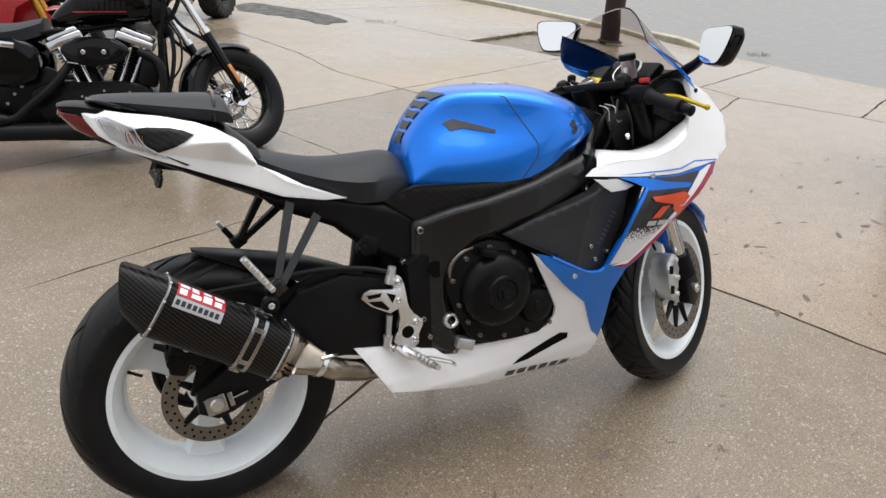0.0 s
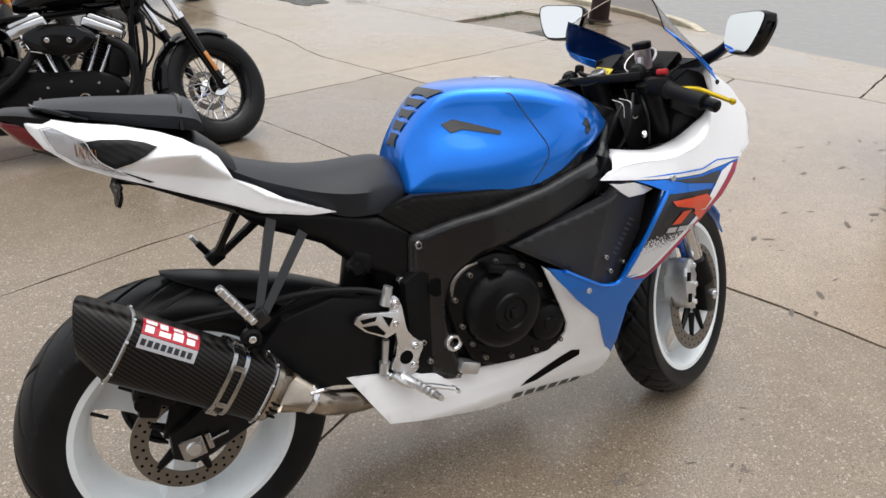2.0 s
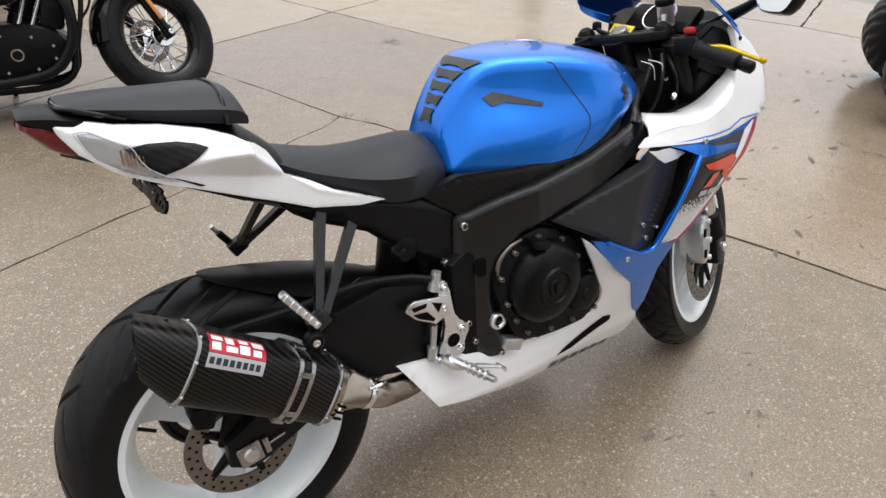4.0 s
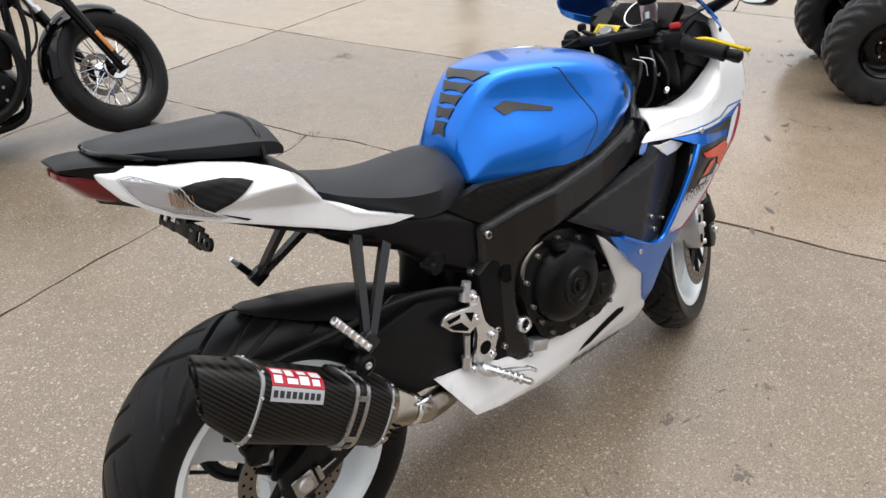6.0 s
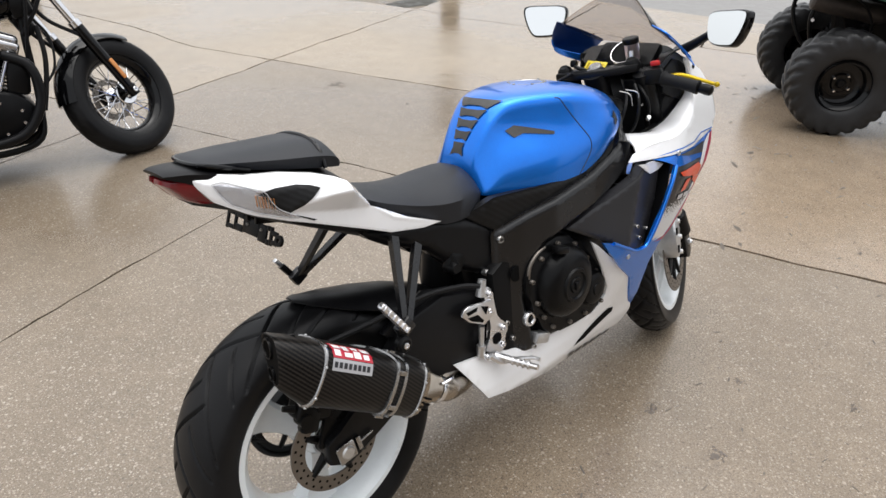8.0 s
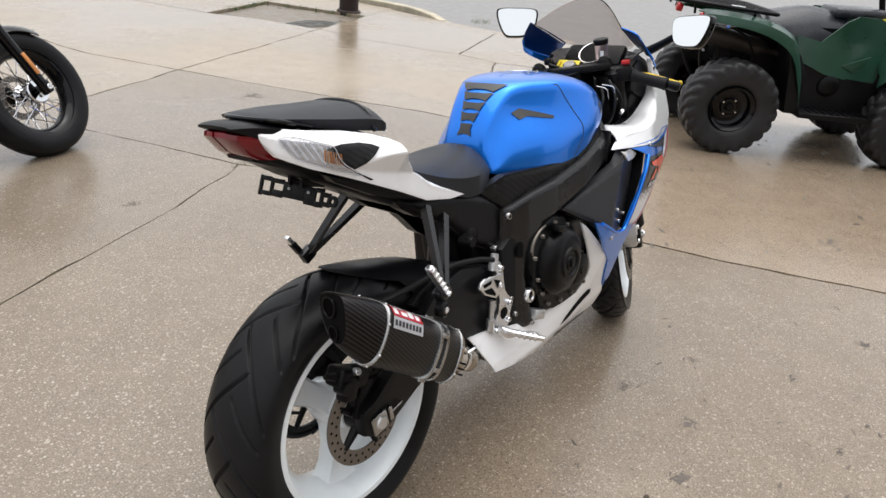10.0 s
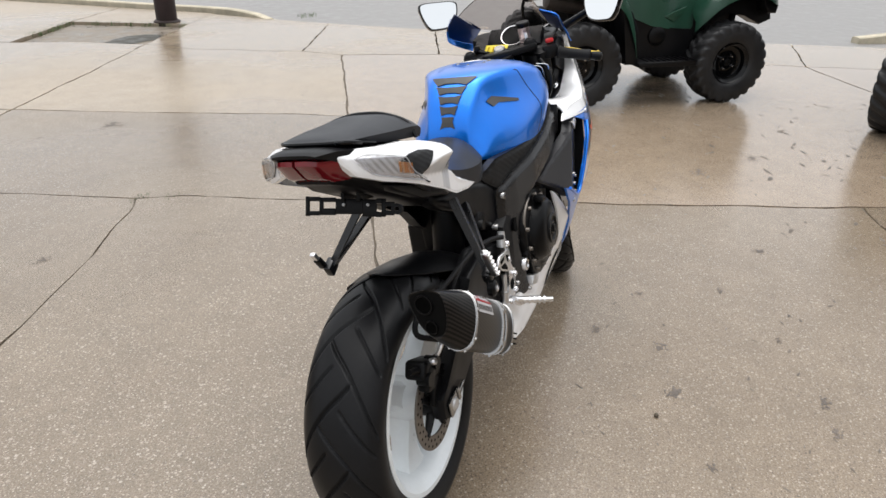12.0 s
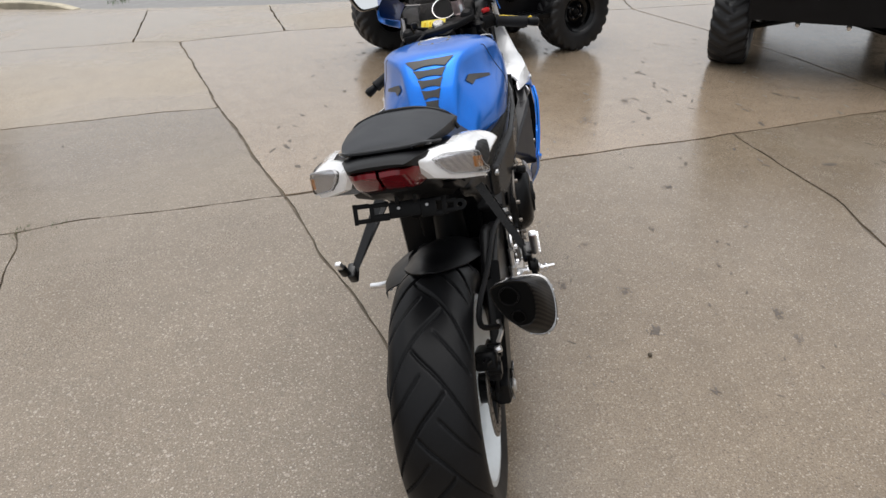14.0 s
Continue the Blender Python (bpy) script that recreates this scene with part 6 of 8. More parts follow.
    d = panel([(0.930, 0.728), (0.965, 0.7225), (1.006, 0.7195), (1.044, 0.706), (1.072, 0.694), (1.040, 0.687), (0.989, 0.688), (0.959, 0.705)], lambda x, z: max(intake_y(x, z) + 0.008, fairing_y(x, 0.735) - 0.004 - (0.735 - z) * 0.5), 0.004, 0.012, 0, side, 0.003)
    part("fairing_under_edge", d, WHITE, up, "pearl white turned-in lower edge")

for host in [ob for ob in bike.children if ob.name.split(".")[0] in ("upper_fairing", "side_fairing", "fairing_bolt")]:
    for ob in [host] + host.children_recursive:
        for v in ob.data.vertices:
            v.co = draw_in(v.co)
for side in (-1, 1):
    rows = []
    for x, z, xi, yi, zi in ((0.956, 0.746, 1.000, 0.150, 0.772), (0.985, 0.757, 1.022, 0.139, 0.780), (1.04, 0.762, 1.066, 0.149, 0.773), (1.098, 0.762, 1.110, 0.158, 0.770), (1.156, 0.770, 1.162, 0.161, 0.778), (1.205, 0.782, 1.214, 0.157, 0.790), (1.240, 0.803, 1.268, 0.156, 0.818), (1.262, 0.845, 1.312, 0.153, 0.846), (1.276, 0.890, 1.318, 0.155, 0.890), (1.264, 0.940, 1.288, 0.163, 0.942)):
        o, q = draw_in(V((x, side * (fairing_y(x, z) + 0.0015), z))), V((xi, side * yi, zi))
        rows.append([o, o.lerp(q, 0.35) + V((0, side * 0.006, 0.010)), o.lerp(q, 0.7) + V((0, side * 0.004, 0.009)), q])
    cols = [curve_points([r[k] for r in rows], 4) for k in range(4)]
    sheet = [curve_points([cols[k][i] for k in range(4)], 4) for i in range(len(cols[0]))]
    b = bmesh.new()
    loft(b, [r + [p - V((0, side * 0.002, 0.004)) for p in r[::-1]] for r in sheet])
    part("fairing_shoulder", b, WHITE, bike, "pearl white rolled fairing edge")
b = bmesh.new()
prism(b, [(0.43, 0.230), (0.43, 0.250), (0.78, 0.195), (0.97, 0.195), (0.97, 0.182), (0.78, 0.180)], -0.115, 0.115, 0.004)
part("belly_floor", b, WHITE, bike)
b = bmesh.new()
rows = []
for z, xf, w in ((0.70, 1.46, 0.192), (0.75, 1.49, 0.190), (0.82, 1.51, 0.172), (0.88, 1.49, 0.160), (0.93, 1.45, 0.142), (0.962, 1.42, 0.115)):
    rows.append([V((xf - (xf - interp(z, [0.70, 0.82, 0.91, 0.962], [1.368, 1.440, 1.368, 1.312])) * abs(v) ** 1.5, w * v, z)) for v in [k / 8 - 1 for k in range(17)]])
loft(b, rows, cap=False, closed=False)
part("nose_cowl", b, WHITE, bike)
b = bmesh.new()
rows = []
for s_ in [k / 10 for k in range(11)]:
    row = []
    for v in [k / 10 - 1 for k in range(21)]:
        t_ = V((1.212 - 0.082 * v * v, 0.160 * v, 1.138 - 0.076 * abs(v) ** 2.2)) if v > 0 else V((1.212 - 0.008 * v * v, 0.103 * v, 1.138 - 0.090 * v * v))
        f_ = V((1.43 - 0.12 * v * v, (0.15 if v > 0 else 0.108) * v, 0.960 + 0.032 * v * v))
        p = t_.lerp(f_, s_)
        p.z -= 0.006 * math.sin(math.pi * s_) * (1 - v * v)
        row.append(p)
    rows.append(row)
loft(b, [r + [p - V((0.002, 0, 0.0035)) for p in r[::-1]] for r in rows])
screen = part("windscreen", b, SMOKE, bike, "lightly smoked clear windscreen")
screen.visible_shadow = False
for side in (-1, 1):
    if side > 0:
        sill = curve_points([(1.130, 0.176, 1.068), (1.20, 0.172, 1.046), (1.27, 0.165, 1.020), (1.335, 0.156, 0.992)], 4)
        rim = curve_points([(1.160, 0.222, 1.010), (1.172, 0.222, 0.986), (1.215, 0.205, 0.966), (1.290, 0.180, 0.942)], 4)
    else:
        sill = curve_points([(1.205, -0.101, 1.047), (1.235, -0.104, 1.030), (1.270, -0.106, 1.010), (1.315, -0.110, 0.985)], 4)
        rim = curve_points([(1.207, -0.104, 1.046), (1.180, -0.164, 1.029), (1.243, -0.166, 0.991), (1.296, -0.176, 0.947)], 4)
    b = bmesh.new()
    rows = [curve_points([a, (a + c) / 2 + V((0, side * 0.006, -0.004)), c], 4) for a, c in zip(sill, rim)]
    loft(b, [r + [p - V((-0.002, 0, 0.004)) for p in r[::-1]] for r in rows])
    cowl = part("screen_cowl", b, SHADED_BLUE, bike, "blue screen surround, darkened in place of dark reflections")
    b = bmesh.new()
    tube(b, rim, 0.0026, 8, 2)
    part("cowl_rim", b, BLUE, cowl, "bright blue rolled rim")
    b = bmesh.new()
    flange = [(p, p + V((0.012, side * 0.008, -0.010 - 0.016 * k / len(rim)))) for k, p in enumerate(rim)]
    loft(b, [[p, q, q - V((0, side * 0.004, 0)), p - V((0, side * 0.004, 0))] for p, q in flange])
    part("cowl_flange", b, BLUE, cowl, "bright blue outer edge of the surround")
    b = bmesh.new()
    prism(b, ([(1.20, 0.86), (1.205, 0.925), (1.25, 0.950), (1.285, 0.942)] if side < 0 else [(1.20, 0.90), (1.205, 0.965), (1.28, 0.955)]) + [(1.345, 0.905), (1.39, 0.86), (1.38, 0.80), (1.25, 0.84)], side * 0.138, side * 0.148, 0.004)
    part("inner_cowl", b, PLASTIC, bike)
b = bmesh.new()
rows = []
for x, w, z in ((1.200, 0.140, 0.915), (1.225, 0.150, 0.935), (1.27, 0.150, 0.945), (1.32, 0.140, 0.945), (1.37, 0.110, 0.943), (1.41, 0.070, 0.940)):
    rows.append([V((x, w * v, z + 0.030 * abs(v) ** 3)) for v in (-0.96, -0.7, -0.4, 0, 0.4, 0.7, 1)])
loft(b, [r + [p - V((0, 0, 0.004)) for p in r[::-1]] for r in rows])
part("dash_shroud", b, PLASTIC, bike, "black plastic shroud under the screen")
b = bmesh.new()
prism(b, [(1.20, 0.70), (1.22, 0.84), (1.28, 0.895), (1.34, 0.895), (1.43, 0.83), (1.43, 0.76), (1.36, 0.70)], -0.14, 0.14, 0.02)
part("headlight_bucket", b, PLASTIC, bike)
for side in (-1, 1):
    b = bmesh.new()
    prism(b, [(1.02, 0.70), (1.03, 0.762), (1.10, 0.755), (1.20, 0.772), (1.26, 0.798), (1.30, 0.80), (1.32, 0.72), (1.12, 0.68)], side * 0.128, side * 0.146, 0.004)
    part("cockpit_liner", b, PLASTIC, bike)

# mirrors
for side, cx, cy, cz, yaw, tip, wide in ((-1, 1.240, -0.303, 1.034, -14, 14, 0.95), (1, 1.157, 0.240, 1.066, 30, 12, 1.0)):
    m_ = pose(cx, cy, cz, 0, tip, yaw)
    outline = [(wide * a * side, 0.92 * c) for a, c in ((-0.064, 0.026), (-0.050, 0.044), (0.000, 0.049), (0.054, 0.050), (0.068, 0.036), (0.060, -0.006), (0.042, -0.042), (0.016, -0.049), (-0.028, -0.046), (-0.052, -0.026))]
    ring2 = curve_points([(y, z, 0) for y, z in outline], 4, True)
    b = bmesh.new()
    loft(b, [[V((-0.004, p.x * 0.98, p.y * 0.98)) for p in ring2], [V((0.0, p.x * 1.04, p.y * 1.04)) for p in ring2], [V((0.02, p.x * 1.05, p.y * 1.05)) for p in ring2], [V((0.036, p.x * 0.86, p.y * 0.86)) for p in ring2], [V((0.050, p.x * 0.5, p.y * 0.5)) for p in ring2]])
    housing = part("mirror", moved(b, m_), GLOSS_BLACK, bike, "black rear-view mirror")
    b = bmesh.new()
    b.faces.new([b.verts.new((-0.0065, p.x * 0.95, p.y * 0.95)) for p in ring2])
    part("mirror_glass", moved(b, m_), MIRROR, housing)
    b = bmesh.new()
    root = V((1.300, -0.150, 0.968)) if side < 0 else V((1.270, 0.205, 0.950))
    tip_ = V((cx + 0.03, cy + 0.045, cz - 0.012)) if side < 0 else V((cx + 0.045, cy + 0.006, cz - 0.03))
    tube(b, [root, root.lerp(tip_, 0.4) + V((0.010, 0, 0.0)), tip_], (0.015, 0.011), 10)
    part("mirror_stalk", b, BLACK, housing)

# front end, turned to the left
front_wheel = moto_wheel(bike, "front_wheel", FRONT, 0.293, 0.059, 0.214, 0.052, (100, 220, 340), 420, 0.004, 17, m=WHEEL_STEER, spoke_w=0.036, label="white three-spoke cast front wheel")
for y in (-0.070, 0.070):
    brake_disc(front_wheel, FRONT, 0.155, 0.115, y, 30, m=WHEEL_STEER)
    for k in range(10):
        b = bmesh.new()
        u = V((math.cos(k * 0.6283), 0, math.sin(k * 0.6283)))
        cyl(b, V((FRONT[0], y * 0.9, FRONT[2])) + u * 0.05, V((FRONT[0], y, FRONT[2])) + u * 0.118, 0.010, 0.006, 8)
        part("carrier_arm", moved(b, WHEEL_STEER), BLACK, front_wheel)
for side in (-1, 1):
    b = bmesh.new()
    def fork_at(z, dx=0.0):
        return V((FRONT[0] - 0.4403 * (z - FRONT[2]) + dx, side * 0.104, z))
    cyl(b, fork_at(0.925), fork_at(0.60), 0.028, seg=20)
    part("fork_tube", moved(b, WHEEL_STEER), BLACK, bike, "black upper fork tube")
    b = bmesh.new()
    cyl(b, fork_at(0.60), fork_at(0.38), 0.0215, seg=20)
    part("fork_slider", moved(b, WHEEL_STEER), CHROME, bike, "polished fork slider")
    b = bmesh.new()
    cyl(b, fork_at(0.43), fork_at(0.36), 0.030, 0.034, seg=16)
    prism(b, [(1.345, 0.27), (1.33, 0.40), (1.375, 0.41), (1.41, 0.34), (1.415, 0.27), (1.385, 0.255)], side * 0.085, side * 0.122, 0.008)
    part("fork_foot", moved(b, WHEEL_STEER), BLACK, bike)
    b = bmesh.new()
    lathe(b, [(0, 0.012), (0.008, 0.012), (0.009, 0.007), (0.015, 0.007), (0.015, -0.004)], (1.385, side * 0.122, 0.310), (0, side, 0), 18)
    part("front_axle_end", moved(b, WHEEL_STEER), ALU, bike)
    b = bmesh.new()
    prism(b, rounded([(0.80 * x + 0.255, 0.80 * z + 0.074) for x, z in ((1.235, 0.300), (1.222, 0.36), (1.232, 0.425), (1.262, 0.455), (1.300, 0.450), (1.312, 0.41), (1.296, 0.36), (1.292, 0.31), (1.265, 0.285))], 3), side * 0.052, side * 0.116, 0.010)
    cal = part("front_caliper", moved(b, WHEEL_STEER), CAST_ALU, bike, "bare cast aluminium radial brake caliper")
    for z in (0.335, 0.395):
        b = bmesh.new()
        box(b, (1.252, side * 0.1165, z), (0.022, 0.004, 0.024), (0, 12, 0), 0.003)
        part("caliper_window", moved(b, WHEEL_STEER), HOLE, cal)
    for x, z in ((1.275, 0.318), (1.285, 0.366), (1.280, 0.420)):
        b = bmesh.new()
        bolt(b, (x, side * 0.117, z), (0, side, 0), 0.008, 0.006)
        part("caliper_bolt", moved(b, WHEEL_STEER), ALU, cal)
b = bmesh.new()
rings = []
for a in range(28, 156, 8):
    u, w = V((math.cos(radians(a)), 0, math.sin(radians(a)))), 0.072 * (1 if 40 < a < 140 else 0.8)
    rings.append([V(FRONT) + u * (0.318 - 0.030 * abs(v) ** 2.5) + V((0, w * v, 0)) for v in (-1, -0.8, -0.5, 0, 0.5, 0.8, 1)] + [V(FRONT) + u * (0.313 - 0.030 * abs(v) ** 2.5) + V((0, w * v * 0.96, 0)) for v in (1, 0.8, 0.5, 0, -0.5, -0.8, -1)])
loft(b, rings)
for side in (-1, 1):
    prism(b, [(1.22, 0.50), (1.25, 0.58), (1.33, 0.60), (1.38, 0.56), (1.36, 0.46), (1.33, 0.40), (1.30, 0.46)], side * 0.070, side * 0.076)
part("front_mudguard", moved(b, WHEEL_STEER), BLUE, bike, "blue front mudguard")
b = bmesh.new()
prism(b, [(1.020, 0), (1.03, 0.05), (1.075, 0.125), (1.125, 0.125), (1.15, 0.04), (1.15, -0.04), (1.125, -0.125), (1.075, -0.125), (1.03, -0.05)], 0.930, 0.952, 0.006)
BARS = Matrix.Translation((0.030, 0.015, -0.028)) @ STEER
flat = Matrix(((1, 0, 0, 0), (0, 0, 1, 0), (0, 1, 0, 0), (0, 0, 0, 1)))
top_yoke = part("top_yoke", moved(moved(b, flat), BARS @ pose(0, 0, 0.012, 0, 0, 0)), BLACK, bike, "black top yoke")
b = bmesh.new()
lathe(b, [(0, 0.004), (0.016, 0.004), (0.020, 0.0), (0.022, -0.01)], (1.078, 0, 0.972), axis, 20)
part("stem_nut", moved(b, BARS), BAND, top_yoke)
for y in (-0.104, 0.104):
    b = bmesh.new()
    lathe(b, [(0, 0.012), (0.012, 0.012), (0.020, 0.004), (0.024, -0.006)], (1.096, y, 0.968), axis, 18)
    part("fork_cap", moved(b, BARS), BLACK, top_yoke)
b = bmesh.new()
lathe(b, [(0, 0.010), (0.010, 0.010), (0.013, 0.004), (0.016, -0.01)], (1.062, 0.010, 0.946), axis, 18)
box(b, (1.060, 0.012, 0.958), (0.003, 0.012, 0.018), (0, 0, 20), 0.001)
part("ignition_key", moved(b, BARS), BAND, top_yoke, "key in the ignition lock")
TAG = pose(1.136, 0.041, 0.938, 0, -50, -14)
b = bmesh.new()
box(b, (0, 0, 0), (0.034, 0.088, 0.003), (0, 0, 0), 0.001)
tag_ = part("key_tag", moved(b, TAG), YELLOW, top_yoke, "yellow key tag with dull bars")
for k in range(4):
    b = bmesh.new()
    box(b, (0.0, -0.030 + 0.020 * k, 0.002), (0.018, 0.007, 0.001))
    part("tag_bar", moved(b, TAG), GOLD, tag_)
b = bmesh.new()
box(b, (1.112, 0.100, 0.948), (0.022, 0.022, 0.022), (0, 0, 20), 0.007)
tube(b, [(1.115, 0.10, 0.945), (1.105, 0.085, 0.938), (1.115, 0.06, 0.930)], 0.006, 8)
part("choke_knob", b, BLACK, top_yoke)
for side in (-1, 1):
    r0, r1 = V((1.104, side * (0.092 if side < 0 else 0.070), 0.948 if side < 0 else 0.916)), V((1.068, side * (0.300 if side < 0 else 0.240), 0.880 if side < 0 else 0.855))
    b = bmesh.new()
    cyl(b, r0, r0.lerp(r1, 0.5), 0.011, seg=14)
    lathe(b, [(0.028, -0.02), (0.037, -0.02), (0.037, 0.02), (0.028, 0.02)], (1.108, side * 0.104, 0.918), axis, 22, closed=True)
    part("handlebar", moved(b, BARS), BLACK, bike, "black clip-on handlebar")
    b = bmesh.new()
    d_ = (r1 - r0).normalized()
    lathe(b, [(0.012, 0.105), (0.021, 0.105), (0.022, 0.110), (0.0175, 0.116), (0.0170, 0.15), (0.0175, 0.20), (0.019, 0.205), (0.019, 0.212), (0.010, 0.214)], r0, d_, 20)
    part("grip", moved(b, BARS), SOFT_RUBBER, bike, "black rubber handlebar grip")
    b = bmesh.new()
    lathe(b, [(0, 0.252), (0.008, 0.252), (0.014, 0.248), (0.015, 0.236), (0.013, 0.216), (0.010, 0.212)], r0, d_, 18)
    part("bar_end", moved(b, BARS), BLACK, bike)
    b = bmesh.new()
    c_ = r0 + d_ * 0.078
    box(b, c_, (0.040, 0.052, 0.044), (0, 0, side * -10), 0.009)
    box(b, c_ + V((0.020, 0, 0.012)), (0.03, 0.036, 0.026), (0, 0, side * -10), 0.006)
    switch = part("switch_block", moved(b, BARS), BLACK, bike)
    b = bmesh.new()
    if side < 0:
        box(b, c_ + V((0.010, -0.004, 0.034)), (0.020, 0.026, 0.014), (0, 0, 10), 0.004)
        part("kill_switch", moved(b, BARS), RED, switch, "red kill switch")
    else:
        box(b, c_ + V((-0.018, 0.0, 0.010)), (0.010, 0.014, 0.010), (0, 0, 10), 0.002)
        part("horn_button", moved(b, BARS), DECAL_GREY, switch)
    b = bmesh.new()
    l0 = c_ + V((0.045, side * (0.022 if side < 0 else 0.010), -0.010))
    k = 0.80 if side < 0 else 0.84
    drop = 0.014 if side < 0 else 0.05
    tube(b, [l0, l0 + V((0.025, side * 0.045 * k, -0.3 * drop)), l0 + V((0.022, side * 0.11 * k, -0.012 - 0.8 * drop)), l0 + V((0.008, side * 0.165 * k, -0.024 - drop))], (0.0075, 0.0055), 10, flat=0.8)
    bmesh.ops.create_icosphere(b, subdivisions=2, radius=0.008, matrix=Matrix.Translation(l0 + V((0.007, side * 0.168 * k, -0.024 - drop))))
    part("lever", moved(b, BARS), GOLD, bike, "yellow anodised hand lever")
b = bmesh.new()
rc = V((1.146, -0.090, 0.998))
lathe(b, [(0, -0.030), (0.018, -0.030), (0.020, -0.026), (0.020, 0.022), (0.018, 0.024)], rc, (-0.15, 0, 1), 24)
reservoir = part("brake_reservoir", moved(b, BARS), FLUID, bike, "milky brake fluid reservoir with a black cap")
b = bmesh.new()
lathe(b, [(0.022, 0.020), (0.0235, 0.022), (0.0235, 0.034), (0.021, 0.037), (0, 0.037)], rc, (-0.15, 0, 1), 24)
part("reservoir_cap", moved(b, BARS), BLACK, reservoir)
b = bmesh.new()
tube(b, [rc + V((0, 0, -0.03)), rc + V((0.0, -0.01, -0.05)), rc + V((-0.005, -0.03, -0.07))], 0.006, 8)
box(b, rc + V((-0.02, -0.005, -0.03)), (0.012, 0.012, 0.06), (0, 0, 0), 0.002)
part("reservoir_bracket", moved(b, BARS), CAST_ALU, reservoir)
b = bmesh.new()
dash = pose(1.245, 0, 0.955, 0, -42, 0)
box(b, (0, 0, 0), (0.085, 0.20, 0.03), (0, 0, 0), 0.012)
cluster = part("instrument_panel", moved(b, dash), BLACK, bike, "black instrument panel")
b = bmesh.new()
lathe(b, [(0.041, 0.015), (0.041, 0.019), (0.044, 0.020), (0.046, 0.015)], (0, 0.005, 0), (0, 0, 1), 32)
part("dial_ring", moved(b, dash), ALU, cluster, "silver tachometer ring")
b = bmesh.new()
lathe(b, [(0, 0.0165), (0.041, 0.0165)], (0, 0.005, 0), (0, 0, 1), 32)
part("dial_face", moved(b, dash), PLASTIC, cluster)
for k, pts in enumerate(([(1.10, -0.12, 0.90), (1.06, -0.16, 0.86), (1.04, -0.16, 0.80), (1.02, -0.13, 0.76)], [(1.09, -0.10, 0.88), (1.04, -0.13, 0.85), (1.02, -0.12, 0.79)], [(1.14, -0.10, 0.90), (1.12, -0.15, 0.85), (1.14, -0.14, 0.78)], [(1.05, 0.06, 0.93), (1.01, 0.10, 0.90), (1.0, 0.13, 0.84)])):
    b = bmesh.new()
    tube(b, pts, 0.0045, 8)
    part("cable", b, SOFT_RUBBER if k % 2 else BLACK, bike)
b = bmesh.new()
tube(b, [(1.062, -0.115, 0.892), (1.066, -0.15, 0.886), (1.064, -0.155, 0.862), (1.072, -0.16, 0.850), (1.085, -0.155, 0.852)], 0.0018, 6)
part("hose_clip", b, BAND, bike)
b = bmesh.new()
tube(b, [(1.055, -0.10, 0.888), (1.060, -0.13, 0.880), (1.058, -0.14, 0.850)], 0.0018, 6)
part("hose_clip", b, BAND, bike)
b = bmesh.new()
bolt(b, (1.10, -0.165, 0.81), (-0.5, -0.5, 0.5), 0.006, 0.008)
part("stay_bolt", b, ALU, bike)
b = bmesh.new()
box(b, (1.02, 0, 0.83), (0.10, 0.22, 0.10), (0, 20, 0), 0.02)
cyl(b, (1.075, 0, 0.93), (1.20, 0, 0.65), 0.034, seg=20)
part("head_stock", b, BLACK, bike)

# ---- other vehicles ----
def knobby_mesh(centre, crown, half, rim_r, lugs=22, lug=0.013, na=264, nv=44):
    """A wide off-road tyre with slanting rubber lugs."""
    side = [(half * 0.72, rim_r), (half * 0.90, rim_r + 0.02), (half * 1.0, rim_r + 0.07), (half * 0.99, crown - 0.055), (half * 0.93, crown - 0.028), (half * 0.80, crown - 0.016), (half * 0.45, crown - lug * 0.9)]
    ctrl = [(y, r, 0) for y, r in side] + [(0, crown - lug * 0.8, 0)] + [(-y, r, 0) for y, r in side[::-1]]
    line = curve_points(ctrl, 8)
    length = [0.0]
    for a, b_ in zip(line, line[1:]):
        length.append(length[-1] + (b_ - a).length)
    s = np.linspace(0, length[-1], nv)
    ys, rs = np.interp(s, length, [p.x for p in line]), np.interp(s, length, [p.y for p in line])
    A = (s - length[-1] / 2)[None, :]
    T = np.linspace(0, 2 * np.pi, na, endpoint=False)[:, None]
    pitch = 2 * np.pi / lugs
    up = np.zeros((na, nv))
    for sign, phase in ((1, 0.0), (-1, 0.5)):
        a = A * sign
        d = ((T + a * 2.0 + phase * pitch) % pitch) / pitch
        bar = np.clip((0.30 - np.abs(d - 0.5)) / 0.06, 0, 1)
        up = np.maximum(up, bar * np.clip((a + half * 0.12) / 0.01, 0, 1) * np.clip((half * 1.28 - a) / 0.012, 0, 1))
    R = rs[None, :] + lug * up
    Y = np.broadcast_to(ys[None, :], R.shape) * (1 + 0.03 * up)
    X, Z = centre[0] + R * np.cos(T), centre[2] + R * np.sin(T)
    verts = np.stack([X, Y + centre[1], Z], -1).reshape(-1, 3)
    i, j = np.meshgrid(np.arange(na), np.arange(nv - 1), indexing="ij")
    k = (i + 1) % na
    faces = np.stack([i * nv + j, i * nv + j + 1, k * nv + j + 1, k * nv + j], -1).reshape(-1, 4)
    me = bpy.data.meshes.new("tyre")
    me.from_pydata(verts.tolist(), [], faces.tolist())
    me.polygons.foreach_set("use_smooth", [True] * len(me.polygons))
    me.materials.append(DUSTY_RUBBER)
    return me


